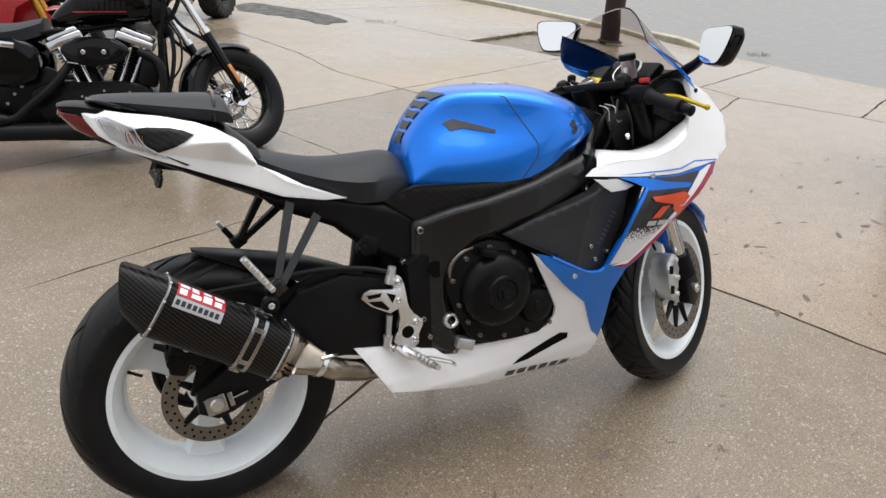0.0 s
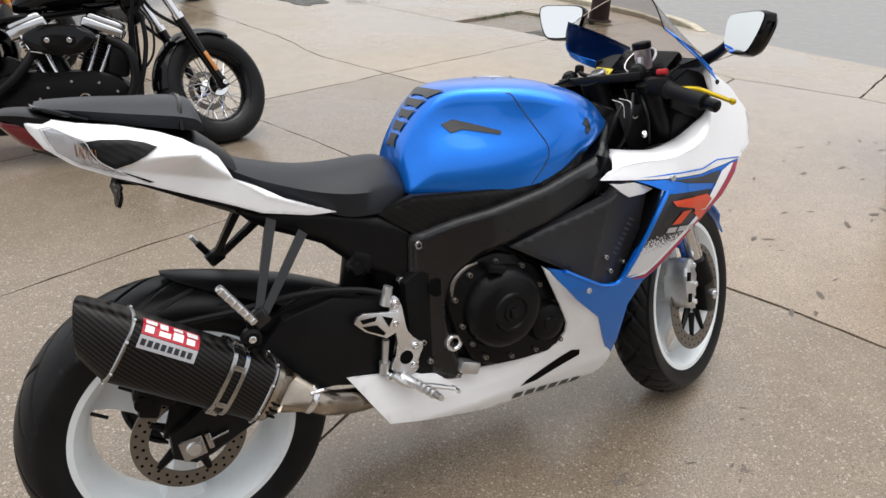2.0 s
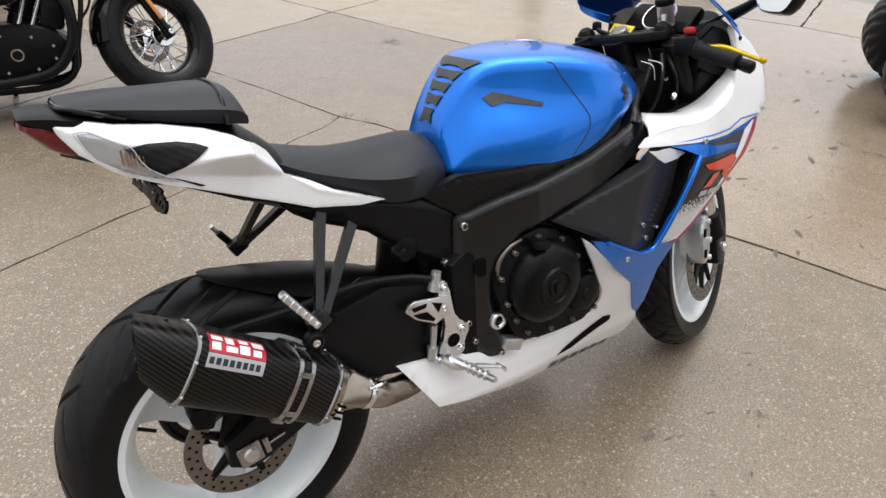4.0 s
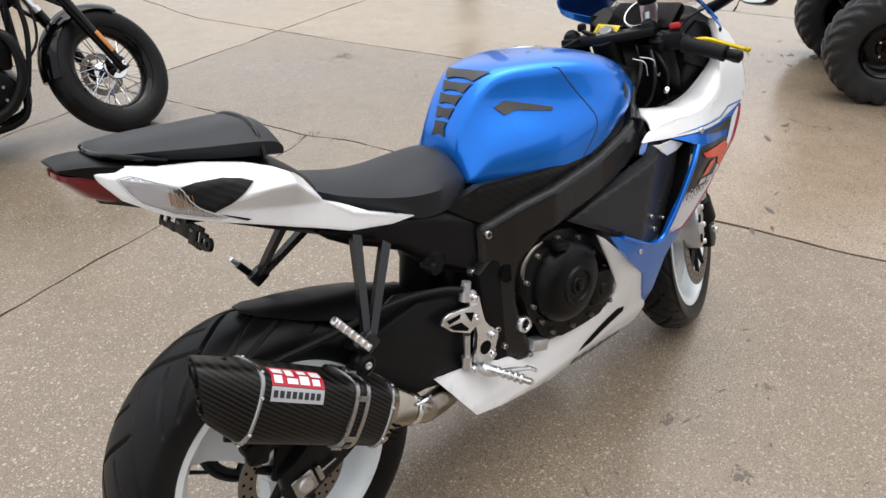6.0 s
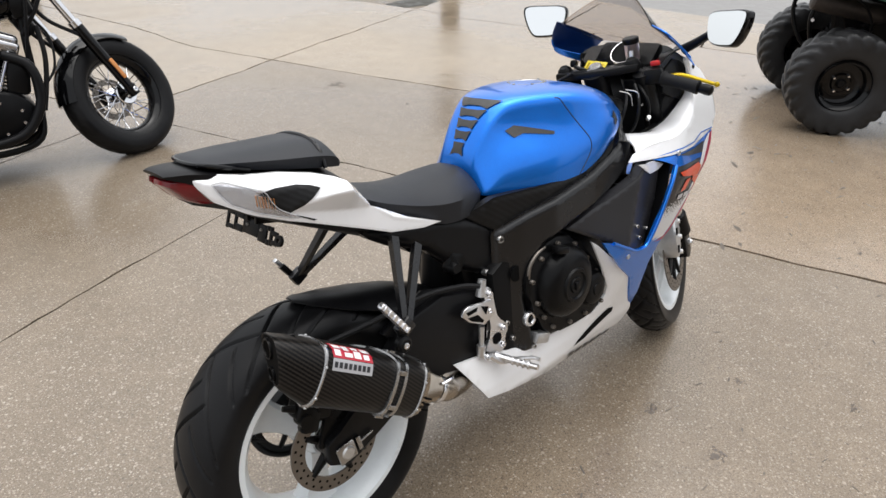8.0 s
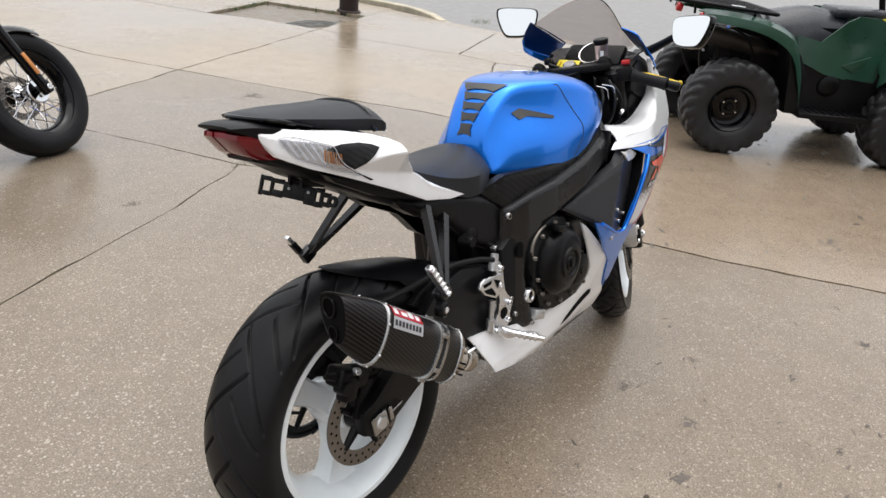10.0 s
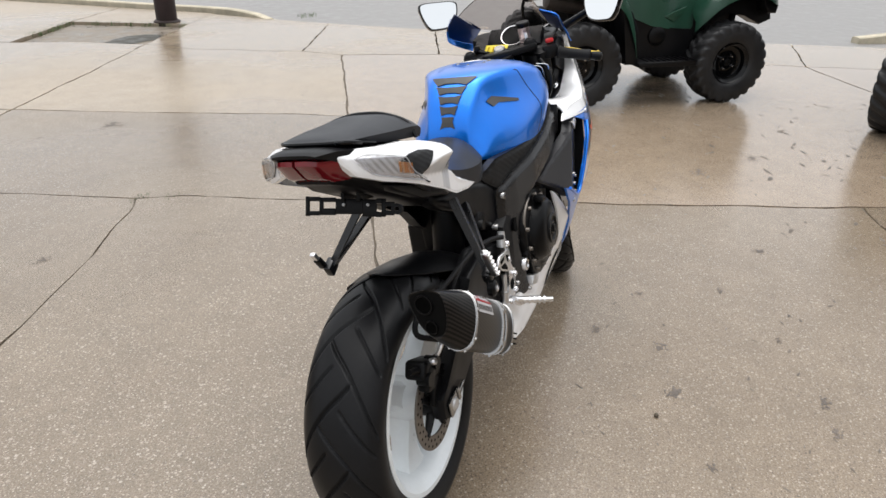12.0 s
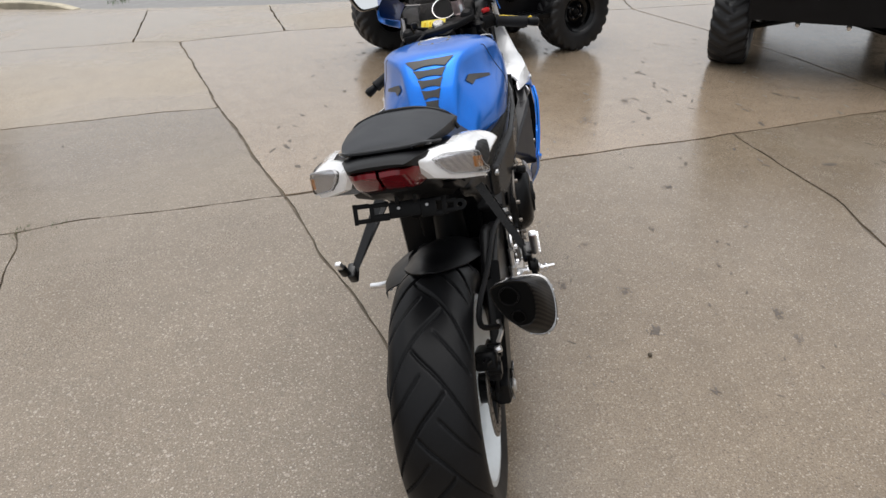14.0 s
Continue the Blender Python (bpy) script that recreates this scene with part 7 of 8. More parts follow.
def offroad_wheel(parent, centre, crown, half, rim_r, side):
    """A black steel wheel with five bright nuts and an off-road tyre; side: which way its face looks."""
    c = V(centre)
    ax = (0, side, 0)
    b_ = bmesh.new()
    lathe(b_, [(0.030, half * 0.30), (0.052, half * 0.30), (0.060, half * 0.22), (rim_r * 0.62, half * 0.18), (rim_r * 0.80, half * 0.30), (rim_r * 0.86, half * 0.62), (rim_r * 0.99, half * 0.72), (rim_r * 1.03, half * 0.80),
               (rim_r * 1.05, half * 0.76), (rim_r * 1.0, half * 0.6), (rim_r * 0.92, 0), (rim_r * 1.0, -half * 0.6), (rim_r * 1.04, -half * 0.78), (rim_r * 0.9, -half * 0.7), (rim_r * 0.8, -half * 0.1), (0.030, half * 0.10)], c, ax, 40, closed=True)
    w_ = part("wheel", b_, GLOSS_BLACK, parent, "black steel wheel")
    ty_ = new("tyre", knobby_mesh(centre, crown, half, rim_r))
    ty_.parent = w_
    tagged(ty_, "black lugged off-road tyre")
    b_ = bmesh.new()
    lathe(b_, [(0, half * 0.42), (0.020, half * 0.42), (0.027, half * 0.36), (0.032, half * 0.15)], c, ax, 20)
    part("hub_cap", b_, BLACK, w_)
    for k in range(4):
        a = radians(45 + 90 * k + 12)
        b_ = bmesh.new()
        p = c + V((0.056 * math.cos(a), side * half * 0.26, 0.056 * math.sin(a)))
        lathe(b_, [(0, 0.022), (0.006, 0.021), (0.010, 0.014), (0.010, -0.005)], p, ax, 10)
        part("wheel_nut", b_, CHROME, w_)
    return w_


def strip_loft(parent, name, rows, material, thick=0.006, label="", steps=3):
    """A bent sheet through rows of points, with thickness downwards."""
    b_ = bmesh.new()
    cols = [curve_points([r[k] for r in rows], steps) for k in range(len(rows[0]))]
    grid = [[cols[k][i] for k in range(len(cols))] for i in range(len(cols[0]))]
    loft(b_, [r + [p - V((0, 0, thick)) for p in r[::-1]] for r in grid])
    return part(name, b_, material, parent, label)


# green quad bike
atv = empty("quad_bike", pose(4.448, 0.631, 0, 0, 0, -55.1), "dark green quad bike with black racks and lugged tyres", "quad bike")
for x, y, r, h in ((0, -0.455, 0.310, 0.125), (0, 0.455, 0.310, 0.125), (1.25, -0.455, 0.306, 0.110), (1.25, 0.455, 0.306, 0.110)):
    offroad_wheel(atv, (x, y, r), r, h, 0.152, math.copysign(1, y))
for side in (-1, 1):
    rows = []
    for x, zt, ze, out in ((-0.27, 0.880, 0.845, 0.42), (-0.22, 0.893, 0.848, 0.48), (-0.12, 0.895, 0.840, 0.515), (0.02, 0.888, 0.822, 0.53), (0.15, 0.872, 0.785, 0.535), (0.27, 0.835, 0.720, 0.535), (0.335, 0.78, 0.64, 0.53), (0.375, 0.70, 0.56, 0.525), (0.42, 0.58, 0.46, 0.515), (0.455, 0.44, 0.36, 0.50)):
        rows.append([V((x, side * 0.20, zt)), V((x, side * 0.34, zt + 0.004)), V((x, side * (out - 0.07), zt - 0.012)), V((x, side * (out - 0.015), (zt + ze) / 2 + 0.015)), V((x, side * out, ze))])
    strip_loft(atv, "rear_fender", rows, GREEN, 0.008, "dark green rear fender")
    rows = []
    for x, zt, ze, out in ((0.98, 0.66, 0.53, 0.40), (1.03, 0.74, 0.62, 0.46), (1.10, 0.81, 0.715, 0.51), (1.20, 0.860, 0.775, 0.53), (1.34, 0.875, 0.805, 0.535), (1.48, 0.865, 0.785, 0.52), (1.58, 0.845, 0.745, 0.49), (1.66, 0.80, 0.72, 0.42)):
        rows.append([V((x, side * 0.18, zt + 0.02)), V((x, side * 0.32, zt + 0.01)), V((x, side * (out - 0.07), zt - 0.012)), V((x, side * (out - 0.015), (zt + ze) / 2 + 0.012)), V((x, side * out, ze))])
    strip_loft(atv, "front_fender", rows, GREEN, 0.008, "dark green front fender")
    part("side_panel", panel([(0.38, 0.80), (0.54, 0.775), (0.67, 0.915), (0.74, 0.955), (0.90, 0.955), (1.06, 0.90), (1.08, 0.70), (0.98, 0.53), (0.80, 0.545), (0.60, 0.575), (0.43, 0.64)], lambda x, z: 0.30 + 0.30 * max(0, 0.80 - z) * 0.6 + 0.06 * math.sin((x - 0.3) * 5), 0.01, 0.05, 0, side), GREEN, atv, "dark green side panel")
    b_ = bmesh.new()
    prism(b_, [(0.70, 0.640), (0.88, 0.715), (0.86, 0.655), (0.79, 0.605)], side * 0.366, side * 0.388, 0.004)
    part("panel_recess", b_, GREEN, atv)
    b_ = bmesh.new()
    prism(b_, [(0.98, 0.50), (1.02, 0.68), (1.12, 0.78), (1.30, 0.82), (1.50, 0.81), (1.66, 0.74), (1.70, 0.60), (1.60, 0.56), (1.45, 0.64), (1.29, 0.66), (1.12, 0.58), (1.05, 0.46)], side * 0.15, side * 0.32, 0.01)
    part("wheel_well", b_, PLASTIC, atv, "black plastic wheel well liner")
    b_ = bmesh.new()
    prism(b_, [(1.50, 0.775), (1.62, 0.765), (1.655, 0.72), (1.645, 0.66), (1.57, 0.66), (1.53, 0.72)], side * 0.22, side * 0.44, 0.016)
    part("front_guard", b_, PLASTIC, atv, "black plastic fender end")
    b_ = bmesh.new()
    prism(b_, [(0.37, 0.31), (0.47, 0.31), (0.445, 0.56), (0.375, 0.69), (0.29, 0.76), (0.31, 0.66)], side * 0.25, side * 0.50, 0.006)
    part("splash_guard", b_, PLASTIC, atv, "black plastic splash guard")
    part("lower_panel", panel([(0.42, 0.645), (0.60, 0.575), (0.98, 0.54), (1.04, 0.40), (1.0, 0.31), (0.50, 0.31)], lambda x, z: 0.34 + 0.05 * math.sin((x - 0.4) * 5), 0.02, 0.05, 0, side), PLASTIC, atv, "black plastic engine side cover")
    b_ = bmesh.new()
    lathe(b_, [(0, 0.03), (0.05, 0.028), (0.07, 0.015), (0.075, -0.02)], (0.66, side * 0.385, 0.50), (0, side, 0), 24)
    part("engine_cover", b_, BLACK, atv)
    b_ = bmesh.new()
    prism(b_, [(0.46, 0.295), (0.46, 0.325), (0.52, 0.335), (0.98, 0.330), (1.04, 0.36), (1.05, 0.33), (0.99, 0.295)], side * 0.30, side * 0.54, 0.008)
    board = part("foot_well", b_, PLASTIC, atv, "black plastic footboard")
    for k in range(9):
        b_ = bmesh.new()
        box(b_, (0.54 + k * 0.05, side * 0.45, 0.337), (0.012, 0.14, 0.010), (0, 0, 0), 0.002)
        part("tread_rib", b_, PLASTIC, board)
    b_ = bmesh.new()
    lathe(b_, [(0, 0.012), (0.026, 0.010), (0.032, 0.0), (0.032, -0.03)], (-0.275, side * 0.30, 0.845), (-1, 0, 0.1), 20)
    part("tail_light", b_, RED, atv, "round red tail light")
    b_ = bmesh.new()
    tube(b_, [(0.16, side * 0.20, 0.62), (0.03, side * 0.30, 0.40)], 0.028, 12)
    for k in range(7):
        p = V((0.14, side * 0.215, 0.59)).lerp(V((0.05, side * 0.285, 0.435)), k / 6)
        lathe(b_, [(0.030, -0.005), (0.040, -0.005), (0.040, 0.005), (0.030, 0.005)], p, (-0.13, side * 0.10, -0.22), 14, closed=True)
    part("shock", b_, BLACK, atv)
    for x0 in (0.0, 1.29):
        b_ = bmesh.new()
        tube(b_, [(x0 + 0.13, side * 0.13, 0.33), (x0 + 0.02, side * 0.36, 0.27)], 0.016, 10)
        tube(b_, [(x0 - 0.13, side * 0.13, 0.33), (x0 - 0.02, side * 0.36, 0.27)], 0.016, 10)
        cyl(b_, (x0, side * 0.12, 0.34), (x0, side * 0.40, 0.315), 0.018, seg=12)
        part("suspension_arm", b_, BLACK, atv)
    b_ = bmesh.new()
    tube(b_, [(1.42, side * 0.22, 0.72), (1.31, side * 0.34, 0.42)], 0.026, 12)
    part("front_shock", b_, BLACK, atv)
b_ = bmesh.new()
prism(b_, [(0.12, 0.30), (0.06, 0.60), (-0.12, 0.80), (0.30, 0.84), (1.05, 0.86), (1.50, 0.80), (1.45, 0.36), (1.0, 0.26), (0.2, 0.26)], -0.17, 0.17, 0.03)
part("chassis", b_, PLASTIC, atv, "black frame and engine mass")
b_ = bmesh.new()
lathe(b_, [(0, -0.16), (0.07, -0.15), (0.10, -0.08), (0.105, 0.0), (0.10, 0.08), (0.07, 0.15), (0, 0.16)], (0.0, 0, 0.33), (0, 1, 0), 24)
part("axle_housing", b_, BLACK, atv, "black rear axle housing")
for side in (-1, 1):
    b_ = bmesh.new()
    tube(b_, [(-0.16, side * 0.22, 0.80), (-0.20, side * 0.24, 0.62), (-0.12, side * 0.20, 0.42), (0.02, side * 0.18, 0.32)], 0.014, 10)
    tube(b_, [(-0.18, side * 0.23, 0.70), (0.10, side * 0.23, 0.72), (0.24, side * 0.22, 0.66)], 0.013, 10)
    part("frame_tube", b_, BLACK, atv)
    for x0, z0 in ((-0.19, 0.63), (-0.10, 0.40), (0.16, 0.71), (-0.06, 0.80)):
        b_ = bmesh.new()
        bolt(b_, (x0, side * 0.255, z0), (-0.4, side, 0), 0.012, 0.010)
        part("frame_bolt", b_, CHROME, atv)
    b_ = bmesh.new()
    tube(b_, [(-0.05, side * 0.30, 0.80), (0.06, side * 0.34, 0.74), (0.14, side * 0.30, 0.60), (0.10, side * 0.22, 0.46)], 0.007, 8)
    part("hose", b_, SOFT_RUBBER, atv)
b_ = bmesh.new()
lathe(b_, [(0, -0.23), (0.045, -0.23), (0.058, -0.22), (0.062, -0.10), (0.062, 0.16), (0.050, 0.20), (0.022, 0.24), (0.022, 0.34)], (0.0, -0.27, 0.715), (1, 0, -0.17), 24)
part("muffler", b_, MUFFLER, atv, "dark rusty muffler under the fender")
rows = []
for x, w, z, drop in ((0.18, 0.17, 0.895, 0.03), (0.28, 0.19, 0.915, 0.06), (0.40, 0.20, 0.945, 0.11), (0.52, 0.195, 0.968, 0.15), (0.62, 0.18, 0.965, 0.15), (0.72, 0.165, 0.952, 0.13), (0.80, 0.15, 0.94, 0.10)):
    rows.append([V((x, w * v, z - drop * abs(v) ** 3)) for v in (-1.15, -1, -0.9, -0.6, -0.2, 0.2, 0.6, 0.9, 1, 1.15)])
strip_loft(atv, "seat", rows, WET_VINYL, 0.03, "wet dark grey vinyl seat")
b_ = bmesh.new()
box(b_, (0.86, 0, 0.955), (0.36, 0.28, 0.07), (0, -2, 0), 0.03, 3)
part("tank_cover", b_, WET_VINYL, atv)
b_ = bmesh.new()
tube(b_, [(-0.56, -0.30, 0.955), (-0.56, -0.36, 0.955), (-0.50, -0.39, 0.950), (-0.20, -0.40, 0.935), (0.10, -0.38, 0.92), (0.22, -0.30, 0.915), (0.22, 0.30, 0.915), (0.10, 0.38, 0.92), (-0.20, 0.40, 0.935), (-0.50, 0.39, 0.95), (-0.56, 0.36, 0.955), (-0.56, -0.30, 0.955)], 0.013, 10)
rack = part("rear_rack", b_, BLACK, atv, "black tubular rear rack")
for y in (-0.34, -0.20, -0.07, 0.07, 0.20, 0.34):
    b_ = bmesh.new()
    tube(b_, [(-0.52, y, 0.945), (-0.30, y, 0.935), (0.0, y * 0.97, 0.925), (0.20, y * 0.92, 0.915)], 0.009, 8)
    part("rack_bar", b_, BLACK, rack)
for x in (-0.35, 0.05):
    for y in (-0.36, 0.36):
        b_ = bmesh.new()
        cyl(b_, (x, y, 0.935), (x + 0.02, y * 0.9, 0.87), 0.009, seg=8)
        part("rack_leg", b_, BLACK, rack)
b_ = bmesh.new()
tube(b_, [(1.10, -0.34, 0.915), (1.40, -0.38, 0.905), (1.64, -0.34, 0.885), (1.70, 0.0, 0.88), (1.64, 0.34, 0.885), (1.40, 0.38, 0.905), (1.10, 0.34, 0.915)], 0.013, 10)
rack = part("front_rack", b_, BLACK, atv, "black tubular front rack")
for y in (-0.30, -0.10, 0.10, 0.30):
    b_ = bmesh.new()
    tube(b_, [(1.12, y, 0.915), (1.40, y, 0.905), (1.62, y, 0.885)], 0.009, 8)
    part("rack_bar", b_, BLACK, rack)
b_ = bmesh.new()
tube(b_, [(0.90, -0.40, 1.06), (0.98, -0.20, 1.10), (1.02, 0, 1.08), (0.98, 0.20, 1.10), (0.90, 0.40, 1.06)], 0.012, 10)
cyl(b_, (1.02, 0, 1.08), (1.10, 0, 0.86), 0.02, seg=12)
part("handlebar", b_, BLACK, atv)
b_ = bmesh.new()
box(b_, (1.02, -0.17, 0.935), (0.07, 0.012, 0.022), (0, 0, 10), 0.004)
part("warning_label", b_, YELLOW, atv, "small yellow warning label")
b_ = bmesh.new()
box(b_, (-0.02, -0.22, 0.932), (0.09, 0.05, 0.004), (0, 2, 0), 0.001)
part("rack_label", b_, WHITE, atv)

# black off-road vehicle, seen from behind
utv = empty("utility_vehicle", pose(4.37 - 0.24, -1.83 - 0.56, 0, 0, 0, -22), "black side-by-side utility vehicle with lugged tyres", "utility vehicle")
for x, y in ((0, -0.60), (0, 0.60), (1.95, -0.60), (1.95, 0.60)):
    offroad_wheel(utv, (x, y, 0.335), 0.335, 0.135, 0.155, math.copysign(1, y))
for side in (-1, 1):
    for x0 in (0.0, 1.95):
        b_ = bmesh.new()
        for dx in (0.14, -0.10):
            tube(b_, [(x0 + dx, side * 0.18, 0.365), (x0 + dx * 0.4, side * 0.50, 0.275)], 0.018, 10)
            tube(b_, [(x0 + dx, side * 0.20, 0.47), (x0 + dx * 0.4, side * 0.50, 0.40)], 0.015, 10)
        cyl(b_, (x0, side * 0.15, 0.40), (x0, side * 0.52, 0.335), 0.018, seg=12)
        part("suspension_arm", b_, BLACK, utv, "black suspension arms")
        b_ = bmesh.new()
        cyl(b_, (x0 - 0.03, side * 0.44, 0.33), (x0 - 0.06, side * 0.30, 0.80), 0.032, seg=14)
        part("shock", b_, CAST_ALU, utv)
        b_ = bmesh.new()
        cyl(b_, (x0 - 0.11, side * 0.30, 0.43), (x0 - 0.09, side * 0.46, 0.41), 0.008, seg=8)
        part("link_rod", b_, CHROME, utv)
    b_ = bmesh.new()
    prism(b_, [(-0.50, 0.72), (-0.46, 0.86), (0.5, 0.92), (1.5, 0.92), (2.35, 0.82), (2.3, 0.66), (2.2, 0.70), (1.95, 0.74), (1.65, 0.66), (1.5, 0.36), (0.45, 0.36), (0.32, 0.66), (0.0, 0.74), (-0.32, 0.68)], side * 0.50, side * 0.66, 0.02)
    part("body_side", b_, PLASTIC, utv, "black plastic body side")
b_ = bmesh.new()
prism(b_, [(-0.42, 0.40), (-0.48, 0.86), (0.5, 0.92), (1.5, 0.92), (2.3, 0.80), (2.25, 0.40), (1.9, 0.33), (0.0, 0.33)], -0.49, 0.49, 0.03)
part("body", b_, PLASTIC, utv, "black body and skid plate")
for y in (-0.16, 0.16):
    b_ = bmesh.new()
    lathe(b_, [(0, 0.01), (0.014, 0.01), (0.016, 0.0), (0.016, -0.02)], (-0.30, y, 0.362), (-1, 0, -0.3), 12)
    part("skid_bolt", b_, ALU, utv)
for y0, y1 in ((-0.55, -0.55), (0.55, 0.55)):
    b_ = bmesh.new()
    tube(b_, [(0.1, y0, 0.90), (0.2, y0 * 0.95, 1.5), (0.5, y0 * 0.85, 1.85), (1.1, y1 * 0.85, 1.85), (1.55, y1, 0.92)], 0.024, 12)
    part("roll_bar", b_, BLACK, utv, "black tubular roll bar")

# black cruiser motorcycle
cruiser = empty("cruiser_motorcycle", pose(0.575, 2.70, 0, 0, 0, -12) @ pose(0, 0, 0, -10), "black cruiser motorcycle with wire wheels and chrome details", "motorcycle")


c_axis = V((-0.556, 0, 1.0)).normalized()
c_foot = V((0.057, 0, 0))
TURN = Matrix.Translation(c_foot) @ Matrix.Rotation(radians(33.7), 4, c_axis) @ Matrix.Translation(-c_foot)


def wire_wheel(parent, name, x, z, crown, half, rim_r, count):
    c = V((x, 0, z))
    b_ = bmesh.new()
    h = half * 0.72
    lathe(b_, [(rim_r + 0.004, -h), (rim_r + 0.008, -h + 0.006), (rim_r - 0.012, -h * 0.6), (rim_r - 0.024, 0), (rim_r - 0.012, h * 0.6), (rim_r + 0.008, h - 0.006), (rim_r + 0.004, h), (rim_r - 0.010, h - 0.004), (rim_r - 0.030, h * 0.5), (rim_r - 0.036, 0), (rim_r - 0.030, -h * 0.5), (rim_r - 0.010, -h + 0.004)], c, (0, 1, 0), 72, closed=True)
    w_ = part(name, b_, GLOSS_BLACK, parent, "black rim with chrome wire spokes")
    me = tyre_mesh((x, 0, z), crown, half, rim_r, 200, 0.008, 26, groove=0.003, wide=0.004)
    ty_ = new("tyre", me)
    ty_.parent = w_
    tagged(ty_, "black rubber tyre")
    b_ = bmesh.new()
    lathe(b_, [(0.012, -0.060), (0.034, -0.060), (0.052, -0.050), (0.055, -0.040), (0.032, -0.030), (0.030, 0.030), (0.055, 0.040), (0.052, 0.050), (0.034, 0.060), (0.012, 0.060)], c, (0, 1, 0), 32, closed=True)
    part("hub", b_, CHROME, w_, "polished hub")
    for k in range(count):
        a = 2 * math.pi * k / count
        sgn = 1 if k % 2 else -1
        twist = 0.5 * (1 if k % 4 < 2 else -1)
        p0 = c + V((0.05 * math.cos(a + twist), sgn * 0.044, 0.05 * math.sin(a + twist)))
        p1 = c + V(((rim_r - 0.03) * math.cos(a), sgn * 0.006, (rim_r - 0.03) * math.sin(a)))
        b_ = bmesh.new()
        cyl(b_, p0, p1, 0.0026, seg=6)
        part("spoke", b_, CHROME, w_)
    return w_


front_w = wire_wheel(cruiser, "front_wheel", 0.045, 0.318, 0.318, 0.066, 0.214, 36)
wire_wheel(cruiser, "rear_wheel", -1.52, 0.315, 0.315, 0.075, 0.205, 28)
brake_disc(front_w, (0.045, 0, 0.318), 0.112, 0.080, 0.072, 22)
b_ = bmesh.new()
lathe(b_, [(0.012, 0.064), (0.056, 0.064), (0.060, 0.066), (0.056, 0.072), (0.030, 0.070), (0.012, 0.080)], (0.045, 0, 0.318), (0, -1, 0), 32, closed=True)
part("hub_plate", b_, CHROME, front_w, "polished round hub plate")
for turned in (front_w, *front_w.children_recursive):
    turned.data.transform(TURN)
for side in (-1, 1):
    def leg(z, y=0.120):
        return V((0.045 - 0.556 * (z - 0.318), side * y, z))
    b_ = bmesh.new()
    cyl(b_, leg(0.666), leg(0.315), 0.029, 0.025, 18)
    cyl(b_, leg(0.295), leg(0.345), 0.028, 0.032, 16)
    part("fork_leg", moved(b_, TURN), GLOSS_BLACK, cruiser, "black lower fork leg")
    b_ = bmesh.new()
    cyl(b_, leg(1.06), leg(0.666), 0.021, seg=18)
    lathe(b_, [(0.021, -0.01), (0.031, -0.01), (0.031, 0.02), (0.021, 0.022)], leg(0.668), leg(1.0) - leg(0.6), 18, closed=True)
    part("fork_tube", moved(b_, TURN), CHROME, cruiser, "chrome fork tube")
    b_ = bmesh.new()
    bolt(b_, V((0.045, side * 0.146, 0.318)), (0, side, 0), 0.014, 0.010)
    part("axle_nut", moved(b_, TURN), CHROME, cruiser)
    b_ = bmesh.new()
    d_ = (leg(0.6) - leg(0.3)).normalized()
    box(b_, leg(0.432) + V((0.0, side * 0.030, 0)), (0.022, 0.010, 0.115), (0, -29.1, 0), 0.004)
    part("reflector", moved(b_, TURN), AMBER, cruiser, "orange fork reflector")
    b_ = bmesh.new()
    tube(b_, [leg(0.62) + V((-0.03, 0, 0)), leg(0.70) + V((-0.10, -side * 0.03, 0.0)), leg(0.8) + V((-0.10, -side * 0.05, 0))], 0.010, 8)
    part("hose", moved(b_, TURN), SOFT_RUBBER, cruiser)
b_ = bmesh.new()
rings = []
for a in range(70, 185, 6):
    u = V((math.cos(radians(a)), 0, math.sin(radians(a))))
    rings.append([V((0.045, 0, 0.318)) + u * (0.340 - 0.045 * abs(v) ** 2.4) + V((0, 0.080 * v, 0)) for v in (-1, -0.85, -0.5, 0, 0.5, 0.85, 1)] + [V((0.045, 0, 0.318)) + u * (0.336 - 0.045 * abs(v) ** 2.4) + V((0, 0.076 * v, 0)) for v in (1, 0.85, 0.5, 0, -0.5, -0.85, -1)])
loft(b_, rings)
part("front_mudguard", moved(b_, TURN), GLOSS_BLACK, cruiser, "gloss black front mudguard")
b_ = bmesh.new()
box(b_, (-0.32, 0, 0.86), (0.17, 0.27, 0.035), (0, -29, 0), 0.012)
part("lower_yoke", moved(b_, TURN), BLACK, cruiser)
b_ = bmesh.new()
box(b_, (-0.41, 0, 1.00), (0.17, 0.29, 0.035), (0, -29, 0), 0.012)
part("upper_yoke", moved(b_, TURN), BLACK, cruiser)
b_ = bmesh.new()
lathe(b_, [(0.058, 0.06), (0.055, 0.065), (0.05, 0.055), (0.060, 0.04), (0.062, 0.01), (0.045, -0.05), (0, -0.07)], (-0.20, 0, 0.93), (1, 0, 0), 28)
part("headlight", moved(b_, TURN), CHROME, cruiser, "chrome headlight shell")
b_ = bmesh.new()
tube(b_, [(-0.62, -0.42, 1.10), (-0.52, -0.34, 1.13), (-0.42, -0.14, 1.14), (-0.42, 0.14, 1.14), (-0.52, 0.34, 1.13), (-0.62, 0.42, 1.10)], 0.013, 12)
part("handlebar", moved(b_, TURN), BLACK, cruiser)
b_ = bmesh.new()
cyl(b_, (-0.31, 0, 0.66), (-0.50, 0, 1.00), 0.040, seg=18)
part("steering_head", b_, BLACK, cruiser)
